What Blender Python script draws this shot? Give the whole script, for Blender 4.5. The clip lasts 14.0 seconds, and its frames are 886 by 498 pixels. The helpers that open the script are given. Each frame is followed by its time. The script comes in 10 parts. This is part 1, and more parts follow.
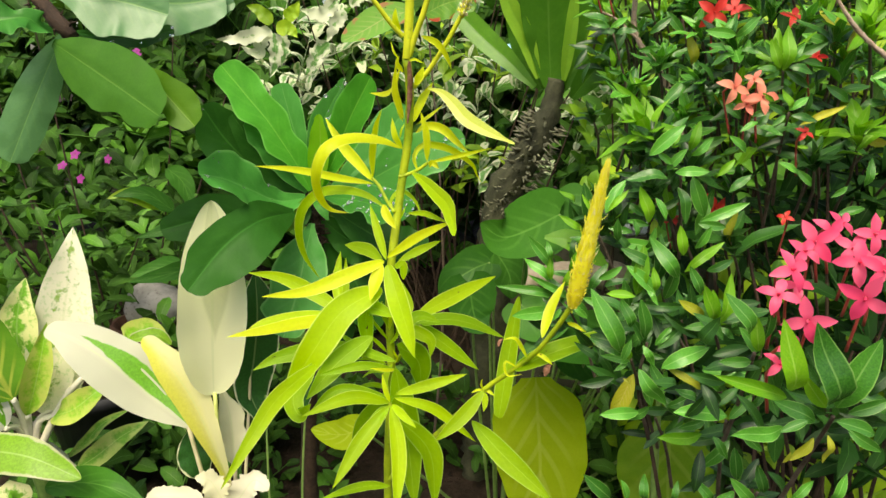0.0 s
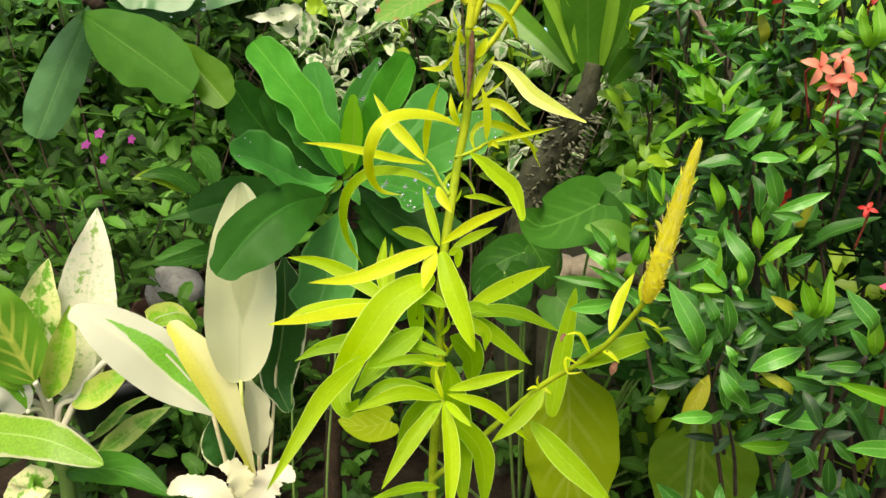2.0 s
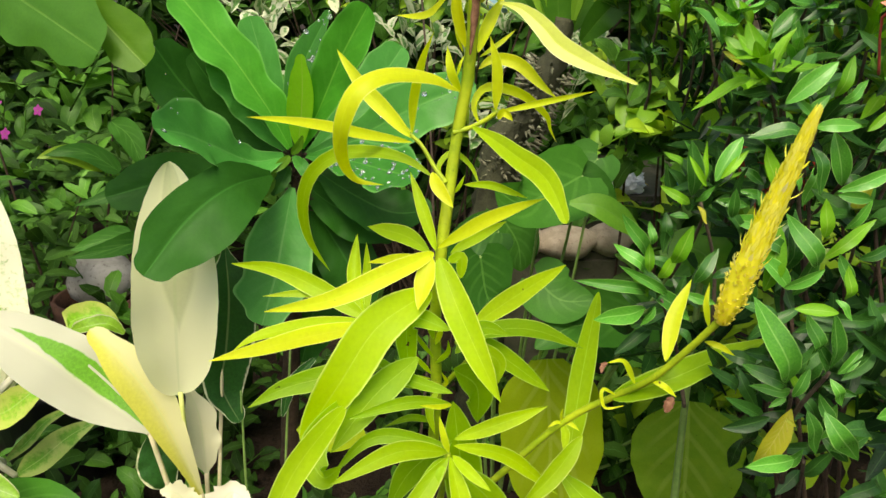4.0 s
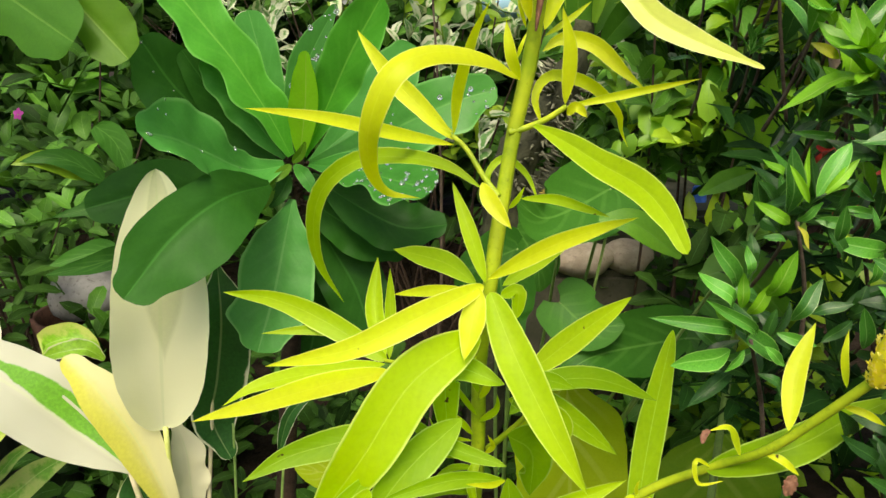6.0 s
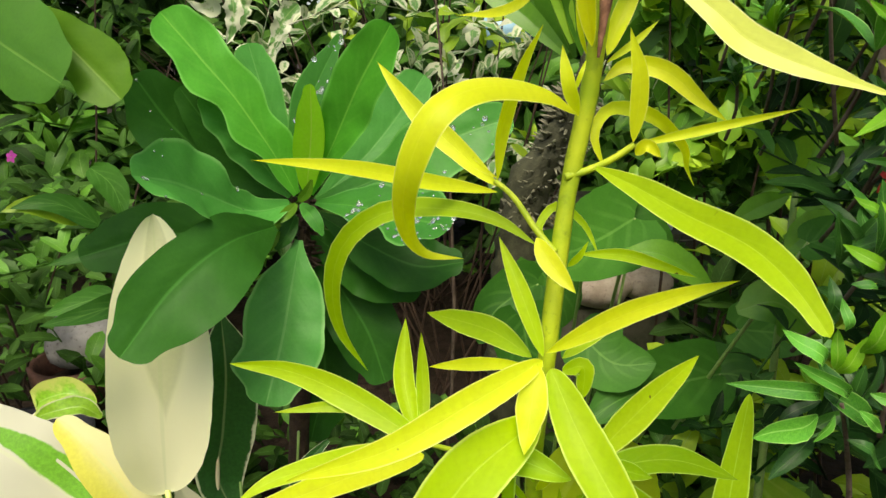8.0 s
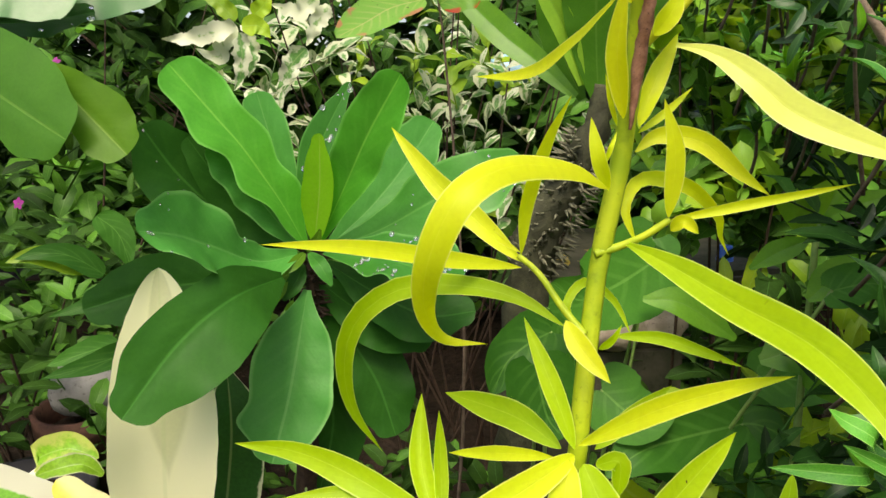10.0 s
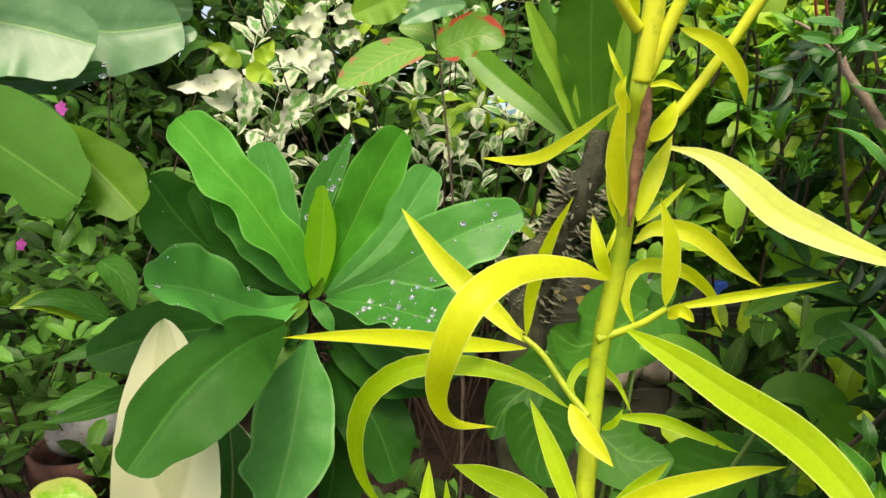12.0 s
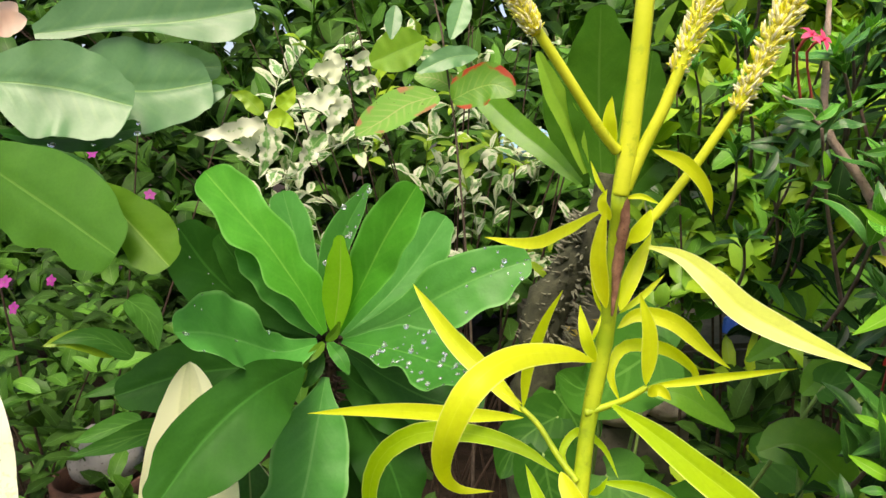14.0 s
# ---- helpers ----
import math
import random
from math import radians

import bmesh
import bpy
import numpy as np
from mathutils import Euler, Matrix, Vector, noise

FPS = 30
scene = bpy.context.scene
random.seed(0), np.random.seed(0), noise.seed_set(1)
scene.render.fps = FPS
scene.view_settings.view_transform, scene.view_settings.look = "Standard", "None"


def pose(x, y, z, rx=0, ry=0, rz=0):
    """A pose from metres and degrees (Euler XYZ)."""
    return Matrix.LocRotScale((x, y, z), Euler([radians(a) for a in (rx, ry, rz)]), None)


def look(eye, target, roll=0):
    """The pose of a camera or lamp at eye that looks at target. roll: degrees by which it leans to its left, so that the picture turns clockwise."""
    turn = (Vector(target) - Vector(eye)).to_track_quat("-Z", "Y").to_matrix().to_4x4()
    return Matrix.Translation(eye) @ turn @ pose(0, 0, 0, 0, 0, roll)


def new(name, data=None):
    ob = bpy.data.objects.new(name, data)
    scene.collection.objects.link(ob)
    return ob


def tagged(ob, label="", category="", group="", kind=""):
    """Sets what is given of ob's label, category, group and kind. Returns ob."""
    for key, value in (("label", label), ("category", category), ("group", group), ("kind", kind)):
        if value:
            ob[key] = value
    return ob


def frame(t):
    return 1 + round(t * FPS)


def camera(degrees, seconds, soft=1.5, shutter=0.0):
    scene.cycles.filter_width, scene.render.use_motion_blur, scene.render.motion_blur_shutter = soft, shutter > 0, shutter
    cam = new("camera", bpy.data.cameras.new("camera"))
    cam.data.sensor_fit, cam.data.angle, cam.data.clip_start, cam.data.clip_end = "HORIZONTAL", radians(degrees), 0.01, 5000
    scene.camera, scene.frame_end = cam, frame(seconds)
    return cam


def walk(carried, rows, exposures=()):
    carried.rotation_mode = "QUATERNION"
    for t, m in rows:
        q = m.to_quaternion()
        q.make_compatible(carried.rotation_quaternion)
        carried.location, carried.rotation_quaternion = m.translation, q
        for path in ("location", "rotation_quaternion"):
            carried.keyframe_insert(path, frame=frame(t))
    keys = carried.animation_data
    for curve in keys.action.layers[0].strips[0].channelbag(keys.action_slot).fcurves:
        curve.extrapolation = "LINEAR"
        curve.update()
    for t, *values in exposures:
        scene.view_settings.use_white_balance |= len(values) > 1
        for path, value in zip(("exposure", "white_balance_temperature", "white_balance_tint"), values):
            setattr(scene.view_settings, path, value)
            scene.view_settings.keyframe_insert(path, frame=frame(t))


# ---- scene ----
cam = camera(66.99, 14.0, soft=1.5)
METRES, EYE, TILT, LEAN, TURN = 0.38, 0.80, -15.0, 0.0, 0.0
ROWS = [
    (0.0, 0.01722, -0.00048, 0.01710, -0.000, 0.000, 0.000),
    (0.5, 0.01288, -0.00284, 0.01465, 0.436, 0.188, -0.534),
    (1.0, 0.00663, -0.00261, 0.02156, 0.430, 0.497, -0.933),
    (1.5, -0.01669, 0.00158, 0.01244, 1.609, 0.355, -1.568),
    (2.0, -0.06181, 0.08324, 0.01002, 1.024, -0.889, -1.139),
    (4.5, -0.15116, 0.40996, 0.07063, -4.593, -3.944, 0.140),
    (5.0, -0.17007, 0.45740, 0.07693, -4.781, -2.946, -0.304),
    (5.5, -0.17724, 0.50435, 0.06632, -4.427, -2.896, -0.186),
    (6.0, -0.18278, 0.55795, 0.06603, -4.266, -2.856, -0.019),
    (6.5, -0.18757, 0.59893, 0.07212, -4.421, -2.408, 0.157),
    (7.0, -0.19005, 0.62755, 0.08192, -4.740, -2.193, 1.158),
    (7.5, -0.20642, 0.65242, 0.09005, -4.453, -1.591, 1.460),
    (10.0, -0.22086, 0.71199, 0.14024, -3.622, 2.069, 2.124),
    (10.5, -0.21918, 0.71496, 0.14646, -3.720, 2.397, 2.080),
    (11.0, -0.22631, 0.70983, 0.16305, -3.778, 3.110, 2.119),
    (11.5, -0.22516, 0.69719, 0.17547, -4.041, 3.866, 1.967),
    (12.0, -0.23366, 0.67882, 0.18840, -4.021, 4.434, 2.159),
    (12.5, -0.22759, 0.66766, 0.20352, -4.136, 4.901, 2.230),
    (13.0, -0.22309, 0.64024, 0.21421, -3.807, 5.531, 1.789),
    (13.5, -0.22514, 0.62067, 0.22148, -3.355, 5.952, 1.654),
    (14.0, -0.22959, 0.59581, 0.23756, -2.819, 6.545, 1.657),
]
walk(cam, [(t, pose(0, 0, EYE, TILT, LEAN, TURN) @ pose(METRES * x, METRES * y, METRES * z, 90 + pitch, roll, yaw)) for t, x, y, z, yaw, pitch, roll in ROWS], [(0.0, 0.78, 7500, 9), (8.0, 0.74, 7300, 13), (14.0, 0.94, 7300, 18)])

# ---- world, sun, exposure ----
SUN_UP, SUN_TURN = 58.0, 194.0
world = bpy.data.worlds.new("world")
scene.world = world
world.use_nodes = True
wn = world.node_tree
sky = wn.nodes.new("ShaderNodeTexSky")
sky.sky_type, sky.sun_disc = "NISHITA", False
sky.sun_elevation, sky.sun_rotation = radians(SUN_UP), radians(SUN_TURN)
sky.air_density, sky.dust_density, sky.ozone_density = 1.0, 4.0, 1.0
wn.links.new(sky.outputs[0], wn.nodes["Background"].inputs[0])
wn.nodes["Background"].inputs[1].default_value = 0.15
sun = new("sun", bpy.data.lights.new("sun", "SUN"))
sun.data.energy, sun.data.angle, sun.data.color = 2.0, radians(28), (1.0, 0.95, 0.85)
toward = Vector((math.sin(radians(SUN_TURN)) * math.cos(radians(SUN_UP)), math.cos(radians(SUN_TURN)) * math.cos(radians(SUN_UP)), math.sin(radians(SUN_UP))))
sun.matrix_world = look(toward * 6, (0, 0, 0))


# ---- materials ----
class Nodes:
    """Small helper round one material's node tree."""

    def __init__(self, name):
        self.mat = bpy.data.materials.new(name)
        self.mat.use_nodes = True
        self.tree = self.mat.node_tree
        self.tree.nodes.clear()

    def add(self, kind, sets=(), **inputs):
        node = self.tree.nodes.new("ShaderNode" + kind)
        for key, value in dict(sets).items():
            setattr(node, key, value)
        for key, value in inputs.items():
            self.put(node.inputs[int(key[1:]) if key[0] == "i" and key[1:].isdigit() else key.replace("_", " ")], value)
        return node

    def put(self, socket, value):
        if isinstance(value, bpy.types.NodeSocket):
            self.tree.links.new(value, socket)
        elif isinstance(value, bpy.types.Node):
            self.tree.links.new(value.outputs[0], socket)
        else:
            socket.default_value = value

    def math(self, op, a, b=0.0):
        return self.add("Math", {"operation": op}, i0=a, i1=b).outputs[0]

    def ramp(self, value, lo, hi, to0=0.0, to1=1.0):
        n = self.add("MapRange", {"interpolation_type": "SMOOTHSTEP"})
        for k, v in enumerate((value, lo, hi, to0, to1)):
            self.put(n.inputs[k], v)
        return n.outputs[0]

    def mix(self, fac, a, b, blend="MIX"):
        n = self.add("Mix", {"data_type": "RGBA", "blend_type": blend})
        self.put(n.inputs[0], fac)
        self.put(n.inputs[6], a)
        self.put(n.inputs[7], b)
        return n.outputs[2]

    def noise(self, scale, detail=3.0, coord=None, rough=0.6):
        n = self.add("TexNoise", Scale=scale, Detail=detail, Roughness=rough)
        self.put(n.inputs["Vector"], coord if coord is not None else self.place())
        return n.outputs[0]

    def place(self):
        return self.add("TexCoord").outputs["Object"]

    def chance(self):
        """One number for each object and each loose piece of a mesh."""
        return self.math("FRACT", self.math("ADD", self.add("ObjectInfo").outputs["Random"], self.add("NewGeometry").outputs["Random Per Island"]))

    def done(self, color, rough, bump=None, strength=0.2, distance=0.001, see=0.0, see_color=None, spec=0.5, coat=0.0):
        p = self.add("BsdfPrincipled", Base_Color=color, Roughness=rough)
        p.inputs["Specular IOR Level"].default_value = spec
        p.inputs["Coat Weight"].default_value = coat
        p.inputs["Coat Roughness"].default_value = 0.25
        normal = None
        if bump is not None:
            normal = self.add("Bump", Strength=strength, Distance=distance, Height=bump).outputs[0]
            self.put(p.inputs["Normal"], normal)
        out = p.outputs[0]
        if see:
            t = self.add("BsdfTranslucent", Color=see_color if see_color is not None else color)
            if normal is not None:
                self.put(t.inputs["Normal"], normal)
            out = self.add("MixShader", i0=see, i1=out, i2=t.outputs[0]).outputs[0]
        self.put(self.add("OutputMaterial").inputs[0], out)
        return self.mat


def rgb(r, g, b):
    return (r, g, b, 1.0)


def leaf_mat(name, base, other, rib, edge=None, rough=0.4, see=0.35, patch=False, glow=(1.25, 1.25, 0.7), veins=9.0, vein=0.25, spread=0.35, rib_width=0.05, spots=0.0, coat=0.0, spec=0.4, ribbed=1.0, relief=1.2):
    """A leaf: base colour drifting to another one, pale rib and side veins, a rim, small brown spots."""
    n = Nodes(name)
    uv = n.add("SeparateXYZ", i0=n.add("TexCoord").outputs["UV"])
    across = n.math("MULTIPLY", n.math("ABSOLUTE", n.math("SUBTRACT", uv.outputs[0], 0.5)), 2.0)
    along = uv.outputs[1]
    chance = n.chance()
    drift = n.noise(45.0, 3.0)
    fine = n.noise(420.0, 2.0)
    f = n.math("ADD", n.math("MULTIPLY", chance, 0.65), n.math("MULTIPLY", n.ramp(drift, 0.3, 0.7), 0.35))
    col = n.mix(f, rgb(*base), rgb(*other))
    wave = n.math("SINE", n.math("MULTIPLY", n.math("SUBTRACT", n.math("MULTIPLY", along, veins), n.math("MULTIPLY", across, 2.2)), 6.283))
    line = n.math("MULTIPLY", n.ramp(wave, 0.3, 1.0), n.ramp(across, 0.9, 0.3))
    col = n.mix(n.math("MULTIPLY", line, vein), col, rgb(*rib))
    middle = n.ramp(across, rib_width, rib_width * 0.35)
    col = n.mix(n.math("MULTIPLY", middle, 0.5 * ribbed), col, rgb(*rib))
    if edge:
        rim = n.math("MULTIPLY", n.ramp(n.math("ADD", across, n.math("MULTIPLY", n.noise(26.0, 3.0), 0.9)), 1.1, 1.3), n.ramp(n.noise(34.0, 1.0), 0.52, 0.6)) if patch else n.math("MULTIPLY", n.ramp(across, 0.88, 0.98), 0.75)
        col = n.mix(rim, col, rgb(*edge))
    col = n.mix(n.math("MULTIPLY", n.ramp(fine, 0.35, 0.75), 0.12), col, rgb(*[v * 0.55 for v in base]))
    if spots:
        col = n.mix(n.ramp(n.noise(150.0, 2.0), 1.0 - spots, 1.04 - spots), col, rgb(0.06, 0.035, 0.012))
    val = n.add("HueSaturation", Hue=0.5, Saturation=1.0, Value=n.math("ADD", 1.0 - spread / 2, n.math("MULTIPLY", chance, spread)), Color=col).outputs[0]
    height = n.math("ADD", n.math("MULTIPLY", line, -0.35 * min(1.0, vein * 4)), n.math("ADD", n.math("MULTIPLY", middle, -0.6 * ribbed), n.math("ADD", n.math("MULTIPLY", fine, 0.2), n.math("MULTIPLY", drift, relief))))
    through_col = n.mix(1.0, val, rgb(*glow), "MULTIPLY")
    return n.done(val, n.math("ADD", rough - 0.08, n.math("MULTIPLY", drift, 0.16)), height, 0.3, 0.0008, see, through_col, spec=spec, coat=coat)


def variegated_mat(name, pale, green, lo, hi, mode, rough=0.42, speck=0.0, rib=(0.55, 0.68, 0.3)):
    """White and green leaves. mode: 'core' keeps the green along one side of the rib, 'patch' in ragged patches, 'rim'
    leaves only a pale rim, 'wash' tints one side, 'streak' tints a V up the middle for a fold's shade.
    """
    n = Nodes(name)
    uv = n.add("SeparateXYZ", i0=n.add("TexCoord").outputs["UV"])
    across = n.math("MULTIPLY", n.math("ABSOLUTE", n.math("SUBTRACT", uv.outputs[0], 0.5)), 2.0)
    ragged = n.noise(38.0, 5.0, rough=0.7)
    fine = n.noise(300.0, 3.0)
    if mode == "core":
        side = n.math("ABSOLUTE", n.math("SUBTRACT", uv.outputs[0], 0.66))
        ends = n.math("POWER", n.math("ABSOLUTE", n.math("SUBTRACT", uv.outputs[1], 0.38)), 2.0)
        sliver = n.math("MULTIPLY", n.ramp(n.math("ABSOLUTE", n.math("SUBTRACT", uv.outputs[0], 0.72)), 0.012, 0.022, 1.0, 0.0), n.ramp(n.math("ABSOLUTE", n.math("SUBTRACT", uv.outputs[1], 0.33)), 0.07, 0.12, 1.0, 0.0))
        value = n.math("ADD", n.math("MULTIPLY", side, 3.0), n.math("ADD", n.math("MULTIPLY", ragged, 0.3), n.math("ADD", n.math("MULTIPLY", ends, 2.6), sliver)))
        mask = n.ramp(value, lo, hi, 1.0, 0.0)
    elif mode == "streak":
        side = n.math("MULTIPLY", n.math("ABSOLUTE", n.math("SUBTRACT", uv.outputs[0], 0.54)), 2.0)
        value = n.math("SUBTRACT", side, n.math("MULTIPLY", n.ramp(uv.outputs[1], 0.22, 0.62), 0.5))
        mask = n.math("MULTIPLY", n.ramp(value, lo, hi, 1.0, 0.0), 0.55)
    elif mode == "wash":
        mask = n.ramp(n.math("ADD", n.math("SUBTRACT", 1.0, uv.outputs[0]), n.math("MULTIPLY", ragged, 0.3)), lo, hi)
    elif mode == "rim":
        mask = n.ramp(n.math("ADD", across, n.math("MULTIPLY", ragged, 0.5)), lo, hi, 1.0, 0.0)
    else:
        mask = n.ramp(n.math("ADD", ragged, n.math("MULTIPLY", n.math("SUBTRACT", 0.5, across), 0.25)), lo, hi)
    chance = n.chance()
    greens = n.mix(n.ramp(fine, 0.3, 0.7), rgb(*green), rgb(*[v * (1.1 if mode in ("streak", "wash") else 1.35) for v in green]))
    col = n.mix(mask, n.mix(chance, rgb(*pale), rgb(pale[0] * 0.92, pale[1] * 0.95, pale[2] * 0.8)), greens)
    if speck:
        col = n.mix(n.math("MULTIPLY", n.ramp(n.noise(130.0, 4.0), 0.52, 0.66), speck), col, rgb(*[v * 1.6 for v in green]))
    col = n.mix(n.math("MULTIPLY", n.ramp(across, 0.06, 0.02), 0.25), col, rgb(*rib))
    wave = n.math("SINE", n.math("MULTIPLY", n.math("SUBTRACT", n.math("MULTIPLY", uv.outputs[1], 11.0), n.math("MULTIPLY", across, 3.0)), 6.283))
    height = n.math("ADD", n.math("MULTIPLY", wave, 0.03), n.math("MULTIPLY", fine, 0.25))
    return n.done(col, rough, height, 0.3, 0.0008, 0.24, n.mix(1.0, col, rgb(1.05, 1.1, 0.75), "MULTIPLY"), spec=0.35)


def rough_mat(name, a, b, c, scale, rough=0.8, bump=0.6, distance=0.004, spec=0.3):
    """Bark, soil, stone: three colours by two sizes of noise."""
    n = Nodes(name)
    big, small = n.noise(scale, 5.0, rough=0.65), n.noise(scale * 7, 4.0)
    col = n.mix(n.ramp(big, 0.35, 0.65), rgb(*a), rgb(*b))
    col = n.mix(n.ramp(small, 0.55, 0.75), col, rgb(*c))
    return n.done(col, rough, n.math("ADD", big, n.math("MULTIPLY", small, 0.5)), bump, distance, spec=spec)


def petal_mat(name, a, b, rough=0.5, see=0.4):
    n = Nodes(name)
    uv = n.add("SeparateXYZ", i0=n.add("TexCoord").outputs["UV"])
    col = n.mix(n.chance(), rgb(*a), rgb(*b))
    col = n.mix(n.ramp(uv.outputs[1], 0.3, 0.0), col, rgb(a[0] * 0.95, a[1] * 0.9, a[2] * 0.85))
    fine = n.noise(500.0, 2.0)
    return n.done(n.mix(n.math("MULTIPLY", fine, 0.2), col, rgb(*[min(1.0, v * 1.4) for v in a])), rough, fine, 0.15, 0.0005, see, col)


celosia_yellow = leaf_mat("celosia_yellow", (0.74, 0.81, 0.02), (0.62, 0.77, 0.02), (0.82, 0.88, 0.12), (0.86, 0.92, 0.3), rough=0.45, spec=0.3, ribbed=0.35, see=0.5, vein=0.03, spread=0.2, glow=(1.2, 1.15, 0.3), spots=0.25)
# Sky sheen on the big arched leaf, put into a paler yellow.
celosia_pale_sheen = leaf_mat("celosia_pale_sheen", (0.74, 0.82, 0.16), (0.68, 0.79, 0.1), (0.8, 0.88, 0.26), (0.88, 0.94, 0.45), rough=0.4, spec=0.4, ribbed=0.35, see=0.42, vein=0.03, spread=0.1, glow=(1.1, 1.15, 0.4), spots=0.26)
celosia_lime = leaf_mat("celosia_lime", (0.32, 0.55, 0.006), (0.43, 0.63, 0.008), (0.58, 0.76, 0.1), (0.72, 0.87, 0.24), rough=0.48, ribbed=0.6, see=0.48, vein=0.04, spread=0.25, spec=0.25, glow=(1.2, 1.15, 0.3), spots=0.25)
celosia_green = leaf_mat("celosia_green", (0.2, 0.41, 0.006), (0.3, 0.5, 0.008), (0.42, 0.64, 0.08), (0.52, 0.74, 0.16), rough=0.5, see=0.45, vein=0.06, spread=0.25, spec=0.2, spots=0.25)
euphorbia_green = leaf_mat("euphorbia_green", (0.045, 0.26, 0.02), (0.075, 0.36, 0.028), (0.22, 0.55, 0.08), edge=(0.16, 0.48, 0.09), rough=0.38, see=0.25, vein=0.06, veins=8.0, spread=0.2, rib_width=0.05, spec=0.2, relief=3.0)
# Lower and rear leaves: their shade is put into darker copies of the green.
euphorbia_deep_shade = leaf_mat("euphorbia_deep_shade", (0.012, 0.072, 0.008), (0.024, 0.11, 0.012), (0.05, 0.2, 0.03), rough=0.45, spec=0.12, relief=2.5, see=0.2, vein=0.06, veins=8.0, spread=0.3, rib_width=0.05)
euphorbia_mid = leaf_mat("euphorbia_mid", (0.028, 0.165, 0.018), (0.05, 0.24, 0.028), (0.1, 0.32, 0.05), edge=(0.12, 0.36, 0.08), rough=0.36, spec=0.2, relief=3.0, see=0.2, vein=0.06, veins=8.0, spread=0.25, rib_width=0.05)
# Bluish undersides, with the sky's sheen put into the colour.
euphorbia_blue_sheen = leaf_mat("euphorbia_blue_sheen", (0.036, 0.19, 0.028), (0.06, 0.27, 0.042), (0.13, 0.36, 0.09), edge=(0.15, 0.38, 0.1), rough=0.42, spec=0.15, relief=3.0, see=0.2, vein=0.08, veins=8.0, spread=0.25, rib_width=0.05)
# Greyish bloom of the overhanging leaves, their sky sheen put into the same colour.
euphorbia_pale = leaf_mat("euphorbia_pale", (0.065, 0.19, 0.06), (0.105, 0.26, 0.09), (0.22, 0.42, 0.11), rough=0.36, relief=1.5, see=0.15, vein=0.08, veins=9.0, spread=0.25, rib_width=0.035, spec=0.4)
# A leaf's underside in shade, put in as a duller green.
euphorbia_shade = leaf_mat("euphorbia_shade", (0.04, 0.145, 0.014), (0.064, 0.2, 0.02), (0.14, 0.3, 0.05), rough=0.42, see=0.3, vein=0.03, veins=7.0, spread=0.2, rib_width=0.04, spec=0.15)
euphorbia_young = leaf_mat("euphorbia_young", (0.07, 0.19, 0.012), (0.1, 0.23, 0.016), (0.25, 0.42, 0.08), rough=0.42, see=0.35, vein=0.03, spread=0.15, spec=0.15)
ixora_dark = leaf_mat("ixora_dark", (0.022, 0.125, 0.016), (0.085, 0.31, 0.03), (0.24, 0.48, 0.12), (0.26, 0.5, 0.12), rough=0.2, see=0.15, vein=0.05, spread=0.8, rib_width=0.09, spec=0.5, relief=0.8)
ixora_fresh = leaf_mat("ixora_fresh", (0.09, 0.32, 0.012), (0.2, 0.46, 0.02), (0.34, 0.56, 0.12), relief=0.5, rough=0.32, see=0.3, vein=0.1, spread=0.3, rib_width=0.1, spec=0.3)
# Shaded copy of ixora_dark, for leaves further back in the bush.
ixora_back_shaded = leaf_mat("ixora_back_shaded", (0.008, 0.042, 0.008), (0.035, 0.135, 0.017), (0.12, 0.28, 0.06), rough=0.3, see=0.12, vein=0.03, spread=0.8, rib_width=0.08, spec=0.4, relief=0.5)
euphorbia_bud = leaf_mat("euphorbia_bud", (0.24, 0.6, 0.02), (0.3, 0.66, 0.025), (0.45, 0.62, 0.15), rough=0.42, see=0.45, vein=0.05, spread=0.15)
ixora_old = leaf_mat("ixora_old", (0.34, 0.42, 0.02), (0.44, 0.42, 0.03), (0.6, 0.55, 0.2), rough=0.45, see=0.3, spots=0.32)
heart_green = leaf_mat("heart_green", (0.022, 0.11, 0.01), (0.045, 0.17, 0.016), (0.12, 0.3, 0.05), rough=0.45, spec=0.15, see=0.25, veins=5.0, vein=0.2, spread=0.3)
heart_mottled = leaf_mat("heart_mottled", (0.16, 0.34, 0.02), (0.28, 0.46, 0.03), (0.4, 0.58, 0.1), rough=0.5, spec=0.2, see=0.45, veins=5.0, vein=0.35, spread=0.2, spots=0.26)
heart_yellow = leaf_mat("heart_yellow", (0.42, 0.62, 0.015), (0.52, 0.7, 0.03), (0.62, 0.76, 0.12), rough=0.5, spec=0.2, see=0.6, veins=5.0, vein=0.5, spread=0.3, spots=0.22)
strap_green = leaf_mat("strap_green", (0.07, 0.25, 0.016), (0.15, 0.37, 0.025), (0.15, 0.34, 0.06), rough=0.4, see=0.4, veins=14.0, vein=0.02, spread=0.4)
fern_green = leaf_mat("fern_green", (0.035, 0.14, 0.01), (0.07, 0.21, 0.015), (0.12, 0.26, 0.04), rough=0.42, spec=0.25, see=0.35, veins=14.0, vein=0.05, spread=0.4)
# Lit copy of strap_green: the light on these leaves is put into the colour.
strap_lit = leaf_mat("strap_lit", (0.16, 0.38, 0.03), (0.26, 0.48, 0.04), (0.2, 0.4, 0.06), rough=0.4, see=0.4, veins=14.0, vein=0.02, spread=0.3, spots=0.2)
shrub_green = leaf_mat("shrub_green", (0.035, 0.13, 0.016), (0.1, 0.27, 0.028), (0.2, 0.4, 0.1), rough=0.45, spec=0.2, see=0.3, vein=0.1, spread=0.7)
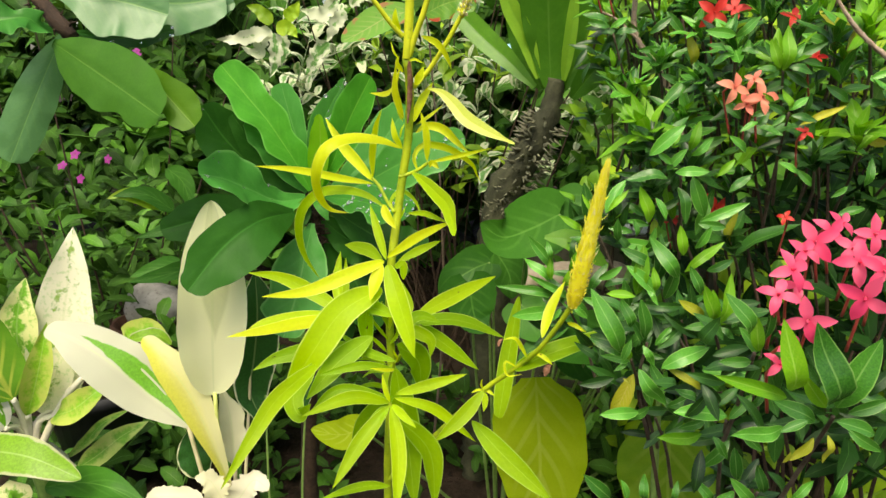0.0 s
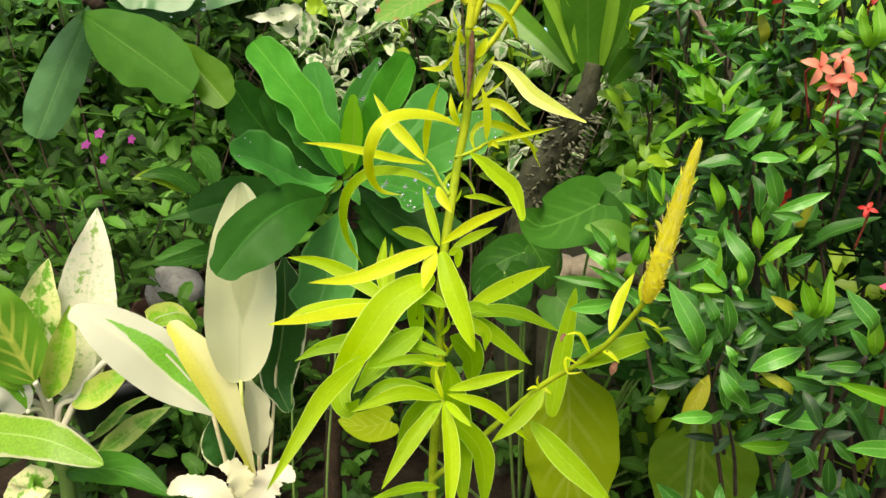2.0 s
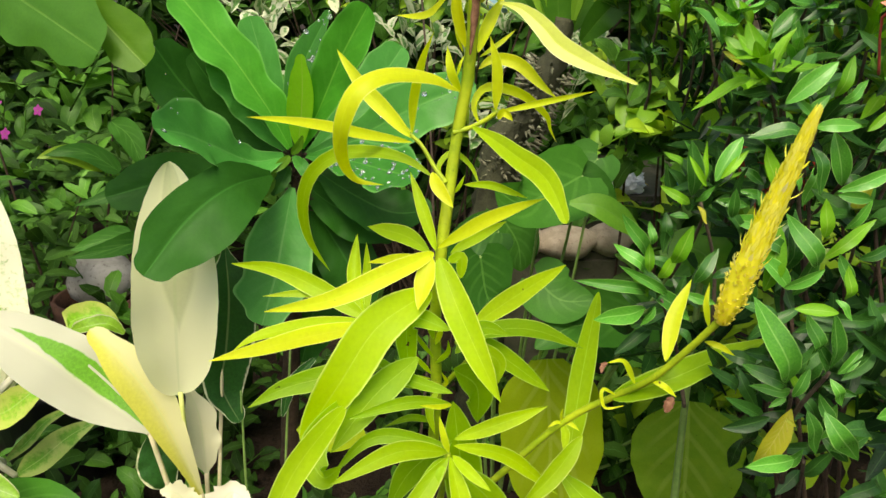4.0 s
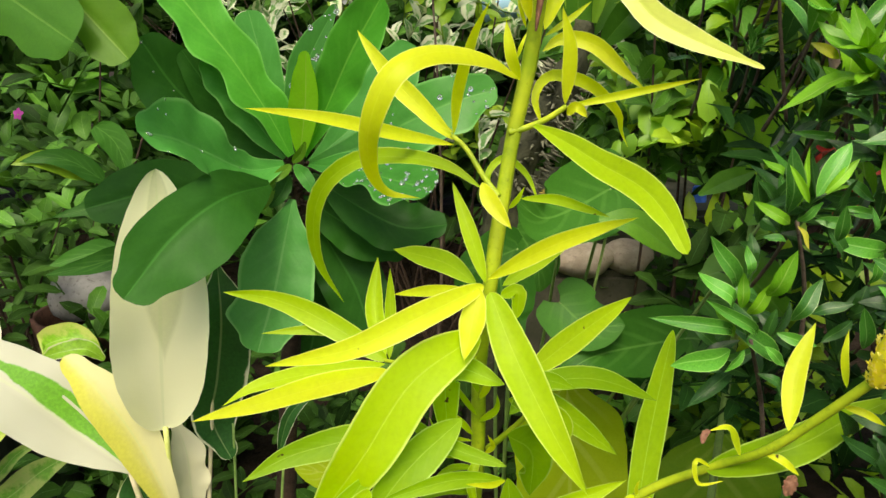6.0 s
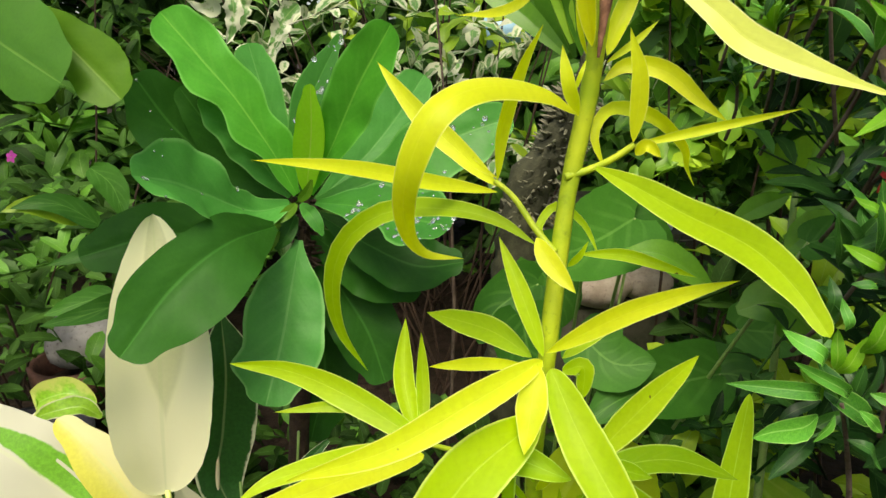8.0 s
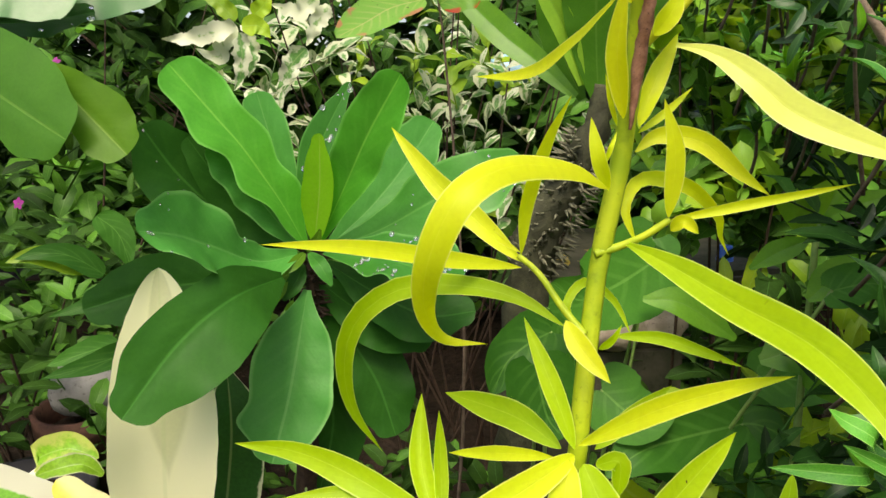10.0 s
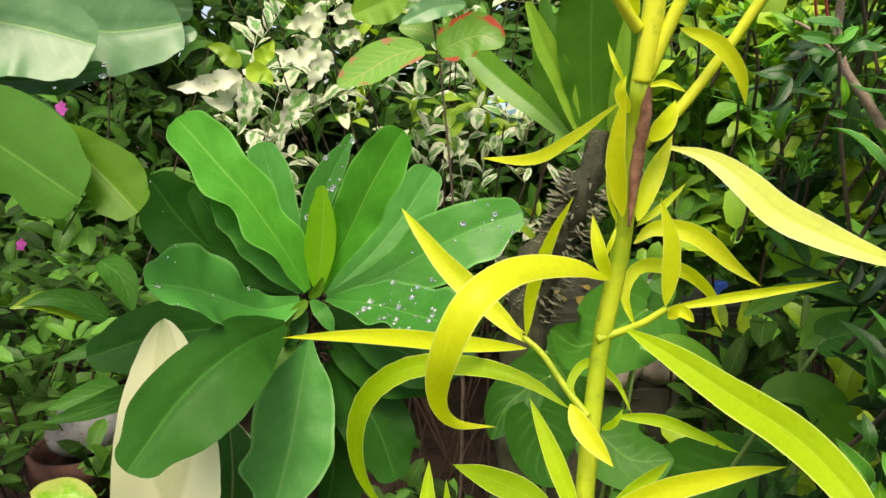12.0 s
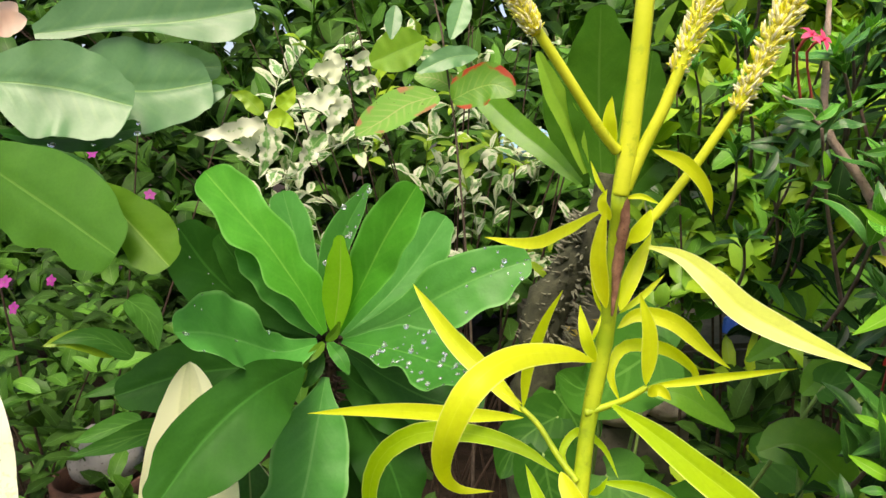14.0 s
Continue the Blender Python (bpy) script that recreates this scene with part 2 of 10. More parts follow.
shrub_light = leaf_mat("shrub_light", (0.18, 0.38, 0.015), (0.34, 0.5, 0.025), (0.3, 0.5, 0.1), rough=0.45, see=0.35, vein=0.1, spread=0.6)
# Shade inside the ixora bushes, put into a very dark leaf colour.
ixora_inner_shade = leaf_mat("ixora_inner_shade", (0.005, 0.026, 0.004), (0.014, 0.055, 0.008), (0.06, 0.15, 0.03), rough=0.5, spec=0.08, see=0.12, vein=0.03, spread=0.8)
thicket_green = leaf_mat("thicket_green", (0.018, 0.054, 0.009), (0.046, 0.12, 0.016), (0.1, 0.25, 0.06), rough=0.55, spec=0.1, see=0.25, vein=0.08, spread=0.8)
blush_leaf = leaf_mat("blush_leaf", (0.14, 0.36, 0.05), (0.2, 0.42, 0.06), (0.5, 0.45, 0.2), edge=(0.42, 0.2, 0.09), patch=True, rough=0.45, see=0.35, spots=0.3)
red_edged = leaf_mat("red_edged", (0.09, 0.28, 0.02), (0.16, 0.36, 0.025), (0.3, 0.45, 0.08), edge=(0.45, 0.05, 0.015), patch=True, rough=0.4, see=0.35)
cream_leaf = variegated_mat("cream_leaf", (0.78, 0.76, 0.58), (0.3, 0.4, 0.1), 2.0, 2.5, "patch")
# The fold's V-shaped shade is put in as a dull greenish streak.
cream_fold_shade = variegated_mat("cream_fold_shade", (0.9, 0.92, 0.64), (0.5, 0.56, 0.26), -0.14, -0.02, "streak")
cream_green = variegated_mat("cream_green", (0.55, 0.56, 0.49), (0.11, 0.32, 0.018), 0.56, 0.64, "core")
lemon_leaf = variegated_mat("lemon_leaf", (0.74, 0.72, 0.42), (0.62, 0.62, 0.1), 0.4, 1.0, "wash")
pale_speckled = variegated_mat("pale_speckled", (0.78, 0.79, 0.42), (0.14, 0.36, 0.03), 0.5, 0.6, "patch", speck=0.6)
cream_speckled = variegated_mat("cream_speckled", (0.9, 0.89, 0.7), (0.22, 0.38, 0.07), 0.58, 0.68, "patch", speck=0.4)
lime_rimmed = variegated_mat("lime_rimmed", (0.42, 0.45, 0.27), (0.15, 0.31, 0.018), 1.06, 1.18, "rim", speck=0.2)
lime_leaf = variegated_mat("lime_leaf", (0.46, 0.54, 0.13), (0.17, 0.38, 0.02), 0.4, 0.64, "patch", speck=0.25)
rib_leaf = leaf_mat("rib_leaf", (0.12, 0.34, 0.025), (0.22, 0.44, 0.04), (0.76, 0.78, 0.16), rough=0.42, see=0.3, veins=6.0, vein=0.5, spread=0.2, rib_width=0.16)
green_speckled = variegated_mat("green_speckled", (0.3, 0.4, 0.12), (0.09, 0.24, 0.025), 0.4, 0.62, "patch", speck=0.3)
white_rimmed = variegated_mat("white_rimmed", (0.68, 0.7, 0.52), (0.02, 0.09, 0.015), 1.12, 1.2, "rim")
white_patched = variegated_mat("white_patched", (0.58, 0.63, 0.46), (0.1, 0.25, 0.06), 0.5, 0.6, "patch")
white_mostly = variegated_mat("white_mostly", (0.62, 0.67, 0.5), (0.14, 0.3, 0.08), 0.62, 0.72, "patch")
celosia_stem = rough_mat("celosia_stem", (0.22, 0.33, 0.011), (0.38, 0.47, 0.02), (0.18, 0.26, 0.012), 40.0, 0.5, 0.2, 0.001)
celosia_shoot = rough_mat("celosia_shoot", (0.46, 0.54, 0.02), (0.58, 0.64, 0.035), (0.36, 0.46, 0.02), 40.0, 0.45, 0.2, 0.001)
scar_brown = rough_mat("scar_brown", (0.13, 0.06, 0.03), (0.27, 0.14, 0.085), (0.05, 0.025, 0.015), 170.0, 0.75, 0.5, 0.001)
bract_yellow = petal_mat("bract_yellow", (0.95, 0.92, 0.05), (0.95, 0.93, 0.25), see=0.4)
bract_pale = petal_mat("bract_pale", (0.93, 0.9, 0.5), (0.93, 0.88, 0.3), see=0.4)
bract_white = petal_mat("bract_white", (0.95, 0.94, 0.72), (0.95, 0.93, 0.55), see=0.4)
bract_ochre = petal_mat("bract_ochre", (0.9, 0.76, 0.06), (0.95, 0.88, 0.25), see=0.35)
thorn_bark = rough_mat("thorn_bark", (0.03, 0.019, 0.012), (0.06, 0.038, 0.022), (0.025, 0.016, 0.01), 70.0)
grey_bark = rough_mat("grey_bark", (0.07, 0.05, 0.035), (0.13, 0.1, 0.07), (0.035, 0.026, 0.02), 60.0)
pale_bark = rough_mat("pale_bark", (0.34, 0.25, 0.18), (0.44, 0.34, 0.26), (0.12, 0.08, 0.06), 80.0)
pale_thorn = rough_mat("pale_thorn", (0.12, 0.13, 0.08), (0.2, 0.2, 0.13), (0.07, 0.075, 0.045), 60.0)
litter_yellow = rough_mat("litter_yellow", (0.5, 0.4, 0.08), (0.36, 0.26, 0.06), (0.2, 0.12, 0.04), 60.0)
concrete = rough_mat("concrete", (0.045, 0.05, 0.03), (0.09, 0.085, 0.06), (0.03, 0.035, 0.02), 14.0, 0.7, 0.3, 0.003)
trunk_bark = rough_mat("trunk_bark", (0.03, 0.034, 0.017), (0.06, 0.065, 0.033), (0.02, 0.026, 0.014), 40.0, bump=0.9)
pale_stalk = rough_mat("pale_stalk", (0.66, 0.6, 0.4), (0.55, 0.55, 0.28), (0.7, 0.5, 0.42), 50.0, 0.45, 0.15, 0.001)
lime_stalk = rough_mat("lime_stalk", (0.5, 0.58, 0.14), (0.6, 0.66, 0.22), (0.36, 0.48, 0.1), 50.0, 0.45, 0.15, 0.001)
white_stalk = rough_mat("white_stalk", (0.75, 0.72, 0.6), (0.66, 0.66, 0.48), (0.8, 0.72, 0.62), 50.0, 0.45, 0.15, 0.001)
green_stalk = rough_mat("green_stalk", (0.14, 0.26, 0.06), (0.2, 0.32, 0.08), (0.1, 0.16, 0.05), 60.0, 0.5, 0.2, 0.001)
red_stalk = rough_mat("red_stalk", (0.3, 0.04, 0.035), (0.4, 0.07, 0.05), (0.18, 0.04, 0.03), 90.0, 0.5, 0.2, 0.001)
pink_petal = petal_mat("pink_petal", (0.82, 0.05, 0.16), (0.88, 0.14, 0.26))
orange_petal = petal_mat("orange_petal", (0.84, 0.2, 0.13), (0.88, 0.36, 0.22))
red_petal = petal_mat("red_petal", (0.7, 0.03, 0.025), (0.75, 0.06, 0.04))
blush_petal = petal_mat("blush_petal", (0.85, 0.5, 0.42), (0.85, 0.68, 0.5))
magenta_petal = petal_mat("magenta_petal", (0.32, 0.03, 0.24), (0.42, 0.05, 0.33))
soil = rough_mat("soil", (0.016, 0.012, 0.008), (0.036, 0.026, 0.018), (0.009, 0.007, 0.006), 9.0, 0.95, 1.0, 0.02, spec=0.08)
stone_grey = rough_mat("stone_grey", (0.21, 0.21, 0.195), (0.32, 0.32, 0.3), (0.06, 0.045, 0.04), 18.0, 0.75, 0.5, 0.004)
beige_stone = rough_mat("beige_stone", (0.27, 0.23, 0.17), (0.4, 0.35, 0.27), (0.2, 0.15, 0.12), 22.0, 0.8, 0.5, 0.004)
clay = rough_mat("clay", (0.07, 0.035, 0.025), (0.12, 0.06, 0.04), (0.04, 0.025, 0.02), 25.0, 0.8, 0.4, 0.003)
blue_plastic = rough_mat("blue_plastic", (0.28, 0.55, 0.72), (0.36, 0.62, 0.78), (0.22, 0.46, 0.62), 12.0, 0.35, 0.1, 0.002)
bright_blue = rough_mat("bright_blue", (0.03, 0.13, 0.55), (0.05, 0.18, 0.65), (0.02, 0.08, 0.4), 14.0, 0.35, 0.1, 0.002)
white_plastic = rough_mat("white_plastic", (0.6, 0.66, 0.7), (0.7, 0.74, 0.76), (0.45, 0.5, 0.54), 14.0, 0.4, 0.1, 0.002)
dark_plastic = rough_mat("dark_plastic", (0.02, 0.022, 0.026), (0.035, 0.036, 0.04), (0.012, 0.012, 0.014), 20.0, 0.45, 0.15, 0.002)


def water_mat():
    n = Nodes("water_drop")
    p = n.add("BsdfPrincipled", Base_Color=rgb(0.9, 0.98, 0.92), Roughness=0.03)
    p.inputs["Transmission Weight"].default_value = 0.9
    p.inputs["IOR"].default_value = 1.33
    n.put(n.add("OutputMaterial").inputs[0], p.outputs[0])
    return n.mat


water_drop = water_mat()

# ---- shapes ----
PROFILES = {"lance": (0.75, 1.0), "oval": (0.5, 0.62), "tear": (0.42, 0.95), "ixora": (0.85, 0.95), "strap": (0.35, 0.6), "blade": (0.5, 0.9), "heart": (0.25, 0.7)}


def spine_points(points, count):
    """A smooth line through a few points, in even steps."""
    p = [Vector(q) for q in points]
    if len(p) == 2:
        p = [p[0], (p[0] + p[1]) / 2, p[1]]
    p = [p[0] * 2 - p[1], *p, p[-1] * 2 - p[-2]]
    fine = []
    for a, b, c, d in zip(p, p[1:], p[2:], p[3:]):
        for k in range(12):
            t = k / 12
            fine.append(0.5 * (2 * b + (c - a) * t + (2 * a - 5 * b + 4 * c - d) * t * t + (3 * b - 3 * c + d - a) * t**3))
    fine.append(p[-2])
    run = np.concatenate([[0], np.cumsum([(b - a).length for a, b in zip(fine, fine[1:])])])
    xyz = np.array([tuple(q) for q in fine])
    s = (1 - np.cos(np.linspace(0, np.pi, count + 1))) / 2 * 0.6 + np.linspace(0, 1, count + 1) * 0.4
    return s, [Vector((np.interp(v * run[-1], run, xyz[:, 0]), np.interp(v * run[-1], run, xyz[:, 1]), np.interp(v * run[-1], run, xyz[:, 2]))) for v in s]


def blade(points, width, facing, profile="lance", fold=0.25, wave=0.0, count=12, seed=0, twist=0.0, torn=0.0):
    """Vertices, faces and UVs of one leaf along a line of points, as wide as given, its face towards 'facing'."""
    a, b = PROFILES[profile]
    s, line = spine_points(points, count)
    top = (a / (a + b)) ** a * (b / (a + b)) ** b
    rng = random.Random(seed * 7919 + 13)
    phase = [rng.uniform(0, 6.28) for _ in range(4)]
    face = Vector(facing).normalized()
    verts, faces, uvs = [], [], []
    cols = (-1.0, -0.55, 0.0, 0.55, 1.0)
    for k, (v, c) in enumerate(zip(s, line)):
        along = (line[min(k + 1, count)] - line[max(k - 1, 0)]).normalized()
        side = along.cross(face)
        side = side.normalized() if side.length > 1e-5 else Vector((1, 0, 0))
        if twist:
            side = Matrix.Rotation(radians(twist * v), 3, along) @ side
        up = side.cross(along)
        half = width / 2 * max(v**a * (1 - v) ** b / top, 0.03 if v < 0.5 else 0.004)
        if profile == "heart" and v < 0.02:
            half = width * 0.16
        for u in cols:
            ripple = wave * width * abs(u) * (math.sin(v * 13 + phase[0 if u < 0 else 1]) * 0.6 + math.sin(v * 23 + phase[2 if u < 0 else 3]) * 0.4)
            inout = 1 + ((wave * 0.95 * math.sin(v * 25 + phase[1 if u < 0 else 3]) if wave > 0.09 else wave * 0.8 * math.sin(v * 15 + phase[1 if u < 0 else 3])) + rng.uniform(-0.012, 0.012) - torn * rng.random() if abs(u) == 1 else 0)
            back = -along * (abs(u) ** 1.5) * width * 0.22 * (1 - v) ** 3 if profile == "heart" else Vector()
            verts.append(c + side * (u * half * inout) + up * (fold * abs(u) ** 1.4 * half + ripple) + back)
            uvs.append((0.5 + u / 2, v))
    w = len(cols)
    for k in range(count):
        for j in range(w - 1):
            q = k * w + j
            faces.append((q, q + 1, q + w + 1, q + w))
    return verts, faces, uvs


def tube(points, radii, sides=8, count=10, bumps=0.0, seed=0):
    """Vertices, faces and UVs of a round stalk through the points, its radius running through the radii."""
    s, line = spine_points(points, count)
    rng = random.Random(seed)
    verts, faces, uvs = [], [], []
    ref = Vector((0.3, 1.0, 0.17)).normalized()
    for k, (v, c) in enumerate(zip(s, line)):
        along = (line[min(k + 1, count)] - line[max(k - 1, 0)]).normalized()
        a = along.cross(ref)
        a = a.normalized() if a.length > 1e-4 else Vector((1, 0, 0))
        b = along.cross(a)
        r = float(np.interp(v, np.linspace(0, 1, len(radii)), radii))
        for j in range(sides):
            t = 2 * math.pi * j / sides
            rr = r * (1 + rng.uniform(-bumps, bumps))
            verts.append(c + (a * math.cos(t) + b * math.sin(t)) * rr)
            uvs.append((j / sides, v))
    for k in range(count):
        for j in range(sides):
            q, n = k * sides + j, k * sides + (j + 1) % sides
            faces.append((q, n, n + sides, q + sides))
    verts += [line[0], line[-1]]
    uvs += [(0.5, 0.0), (0.5, 1.0)]
    for j in range(sides):
        faces.append((len(verts) - 2, (j + 1) % sides, j))
        faces.append((len(verts) - 1, count * sides + j, count * sides + (j + 1) % sides))
    return verts, faces, uvs


def joined(pieces):
    verts, faces, uvs = [], [], []
    for v, f, u in pieces:
        k = len(verts)
        verts += v
        uvs += u
        faces += [tuple(i + k for i in q) for q in f]
    return verts, faces, uvs


def mesh_of(name, data, material, origin=(0, 0, 0)):
    verts, faces, uvs = data
    me = bpy.data.meshes.new(name)
    o = Vector(origin)
    me.from_pydata([tuple(Vector(v) - o) for v in verts], [], faces)
    layer = me.uv_layers.new(name="UVMap")
    index = np.empty(len(me.loops), dtype=np.int32)
    me.loops.foreach_get("vertex_index", index)
    layer.data.foreach_set("uv", np.array(uvs, dtype=np.float32)[index].ravel())
    me.polygons.foreach_set("use_smooth", [True] * len(me.polygons))
    me.materials.append(material)
    me.update()
    return me


def thing(name, at, label, category, group="", kind=""):
    ob = new(name)
    ob.empty_display_size = 0.02
    ob.location = at
    return tagged(ob, label, category, group, kind)


def origin_of(ob):
    o = Vector()
    while ob:
        o += ob.location
        ob = ob.parent
    return o


def part(name, data, material, parent, label="", kind=""):
    """One mesh under a thing or under a part; the data stand in world places."""
    ob = new(name, mesh_of(name, data, material, origin_of(parent)))
    ob.parent = parent
    return tagged(ob, label, kind=kind)


def placed(name, mesh, matrix, parent):
    """A piece that shares its mesh with others, at a world pose, under a parent."""
    ob = new(name, mesh)
    ob.parent = parent
    ob.matrix_basis = Matrix.Translation(-origin_of(parent)) @ matrix
    return ob


def aim(at, along, facing, size):
    """The pose of a leaf mesh that lies along y, its face towards z."""
    y = Vector(along).normalized()
    x = y.cross(Vector(facing))
    x = x.normalized() if x.length > 1e-4 else Vector((1, 0, 0))
    z = x.cross(y)
    m = Matrix((x, y, z)).transposed().to_4x4()
    return Matrix.Translation(at) @ m @ Matrix.Scale(size, 4)


def moved(data, m):
    verts, faces, uvs = data
    return [m @ Vector(v) for v in verts], faces, uvs


celosia = None


def leaf_on(parent, material, points, width, facing, profile="lance", fold=0.25, wave=0.0, twist=0.0, name="leaf", label="", torn=0.0):
    leaf_on.seed += 1
    if parent is celosia and name == "leaf":
        rng = random.Random(leaf_on.seed)
        width, wave, twist = width * rng.uniform(0.82, 0.96), rng.uniform(0.015, 0.045), rng.uniform(-22, 22)
    return part(name, blade(points, width, facing, profile, fold, wave, 44 if width > 0.009 else 24, leaf_on.seed, twist, torn), material, parent, label)


leaf_on.seed = 0
STATIONS = (0.0, 0.12, 0.26, 0.4, 0.54, 0.68, 0.82, 0.93, 1.0)


def broad_blade(points, left, right, facing, fold, wave, seed, count=46, veins=8.0):
    """A broad leaf whose two sides have half-widths of their own along it: a sunk midrib, bulged between the side veins, an uneven wavy rim."""
    s, line = spine_points(points, count)
    rng = random.Random(seed * 7919 + 5)
    phase = [rng.uniform(0, 6.28) for _ in range(4)]
    face = Vector(facing).normalized()
    cols = (-1.0, -0.86, -0.64, -0.4, -0.17, 0.0, 0.17, 0.4, 0.64, 0.86, 1.0)
    knots = np.array(STATIONS)

    def half(v, widths):
        if v >= knots[-2]:
            return widths[-2] * math.sqrt(max(0.0, 1 - ((v - knots[-2]) / (1 - knots[-2])) ** 2))
        k = max(0, int(np.searchsorted(knots, v, side="right")) - 1)
        a, b, c, d = widths[max(k - 1, 0)], widths[k], widths[k + 1], widths[min(k + 2, len(widths) - 2)]
        t = (v - knots[k]) / (knots[k + 1] - knots[k])
        return max(0.0008, 0.5 * (2 * b + (c - a) * t + (2 * a - 5 * b + 4 * c - d) * t * t + (3 * b - 3 * c + d - a) * t**3))

    verts, faces, uvs = [], [], []
    for k, (v, c) in enumerate(zip(s, line)):
        along = (line[min(k + 1, count)] - line[max(k - 1, 0)]).normalized()
        side = along.cross(face).normalized()
        up = side.cross(along)
        hl, hr = half(v, left), half(v, right)
        mean = (hl + hr) / 2
        for u in cols:
            reach = hl if u < 0 else hr
            q = abs(u)
            sway = math.sin(v * 17 + phase[0 if u < 0 else 1]) * 0.6 + math.sin(v * 31 + phase[2 if u < 0 else 3]) * 0.4
            ripple = wave * 2.6 * mean * q**2.2 * sway
            bulge = 0.012 * mean * math.sin(math.pi * min(1.0, q * 1.15)) * (0.5 + 0.5 * math.cos(6.283 * (v * veins - q * 1.1)))
            groove = -0.05 * mean * max(0.0, 1 - q * 6)
            trim = 1 + 0.012 * sway + rng.uniform(-0.008, 0.008) if q == 1 else 1
            verts.append(c + side * (u * reach * trim) + up * (fold * q**1.4 * reach + ripple + bulge + groove))
            uvs.append((0.5 + u / 2, v))
    w = len(cols)
    for k in range(count):
        for j in range(w - 1):
            q = k * w + j
            faces.append((q, q + 1, q + w + 1, q + w))
    return verts, faces, uvs


def broad_leaf(parent, material, points, left, right, facing, fold=0.12, wave=0.03, label=""):
    leaf_on.seed += 1
    return part("leaf", broad_blade(points, left, right, facing, fold, wave, leaf_on.seed), material, parent, label)


# ---- ground ----
def ground_height(x, y):
    far = max(0.0, math.hypot(x, y) - 8) * 0.02
    return 0.035 * noise.noise((x * 2.1, y * 2.1, 0)) + 0.015 * noise.noise((x * 7, y * 7, 3)) - far


def make_ground():
    steps = np.concatenate([-np.geomspace(400, 3.2, 24), np.linspace(-3, 3, 61), np.geomspace(3.2, 400, 24)])
    n = len(steps)
    verts = [Vector((x, y, ground_height(x, y) if abs(x) < 30 and abs(y) < 30 else -0.5)) for y in steps for x in steps]
    faces = [(j * n + i, j * n + i + 1, (j + 1) * n + i + 1, (j + 1) * n + i) for j in range(n - 1) for i in range(n - 1)]
    ob = new("ground", mesh_of("ground", (verts, faces, [(v.x, v.y) for v in verts]), soil))
    tagged(ob, "dark bare garden soil under the plants", "ground", kind="structure")


make_ground()

# ---- makers of plant parts ----
def spike_on(parent, foot, top, r0, r1, count):
    """A young flower spike: a yellow core, and tufts of fine pale buds in uneven rings round it."""
    a, b = Vector(foot), Vector(top)
    axis = (b - a).normalized()
    side = axis.cross(Vector((0.2, 1, 0.1))).normalized()
    other = axis.cross(side)
    rng = random.Random(int(count) + int(abs(a.x) * 1e4))
    yellow, white = [], []
    for k in range(count):
        ring = int((k + rng.random()) / count * 13)
        s = min(1.0, (ring + 0.3 + 0.6 * rng.random()) / 13)
        r = (r0 + (r1 - r0) * s) * rng.uniform(0.6, 1.15)
        t = k * 2.39996
        out = side * math.cos(t) + other * math.sin(t)
        root = a.lerp(b, s) + out * r * 0.35
        tip = root + out * r * 0.65 + axis * r * rng.uniform(0.1, 0.9)
        bud = tube([root, root + out * r * 0.35 + axis * r * 0.15, tip], (r * 0.07, r * 0.13, r * 0.03), sides=4, count=3)
        (white if math.sin(t * 0.5 + ring * 2.1) > 0.1 else yellow).append(bud)
    spike = part("flower_spike", joined([tube([a, b], (r0 * 0.5, r1 * 0.5)), *yellow]), bract_yellow, parent, "feathery yellow flower spike")
    part("bud_tuft", joined(white), bract_white, spike, "tufts of tiny white buds")


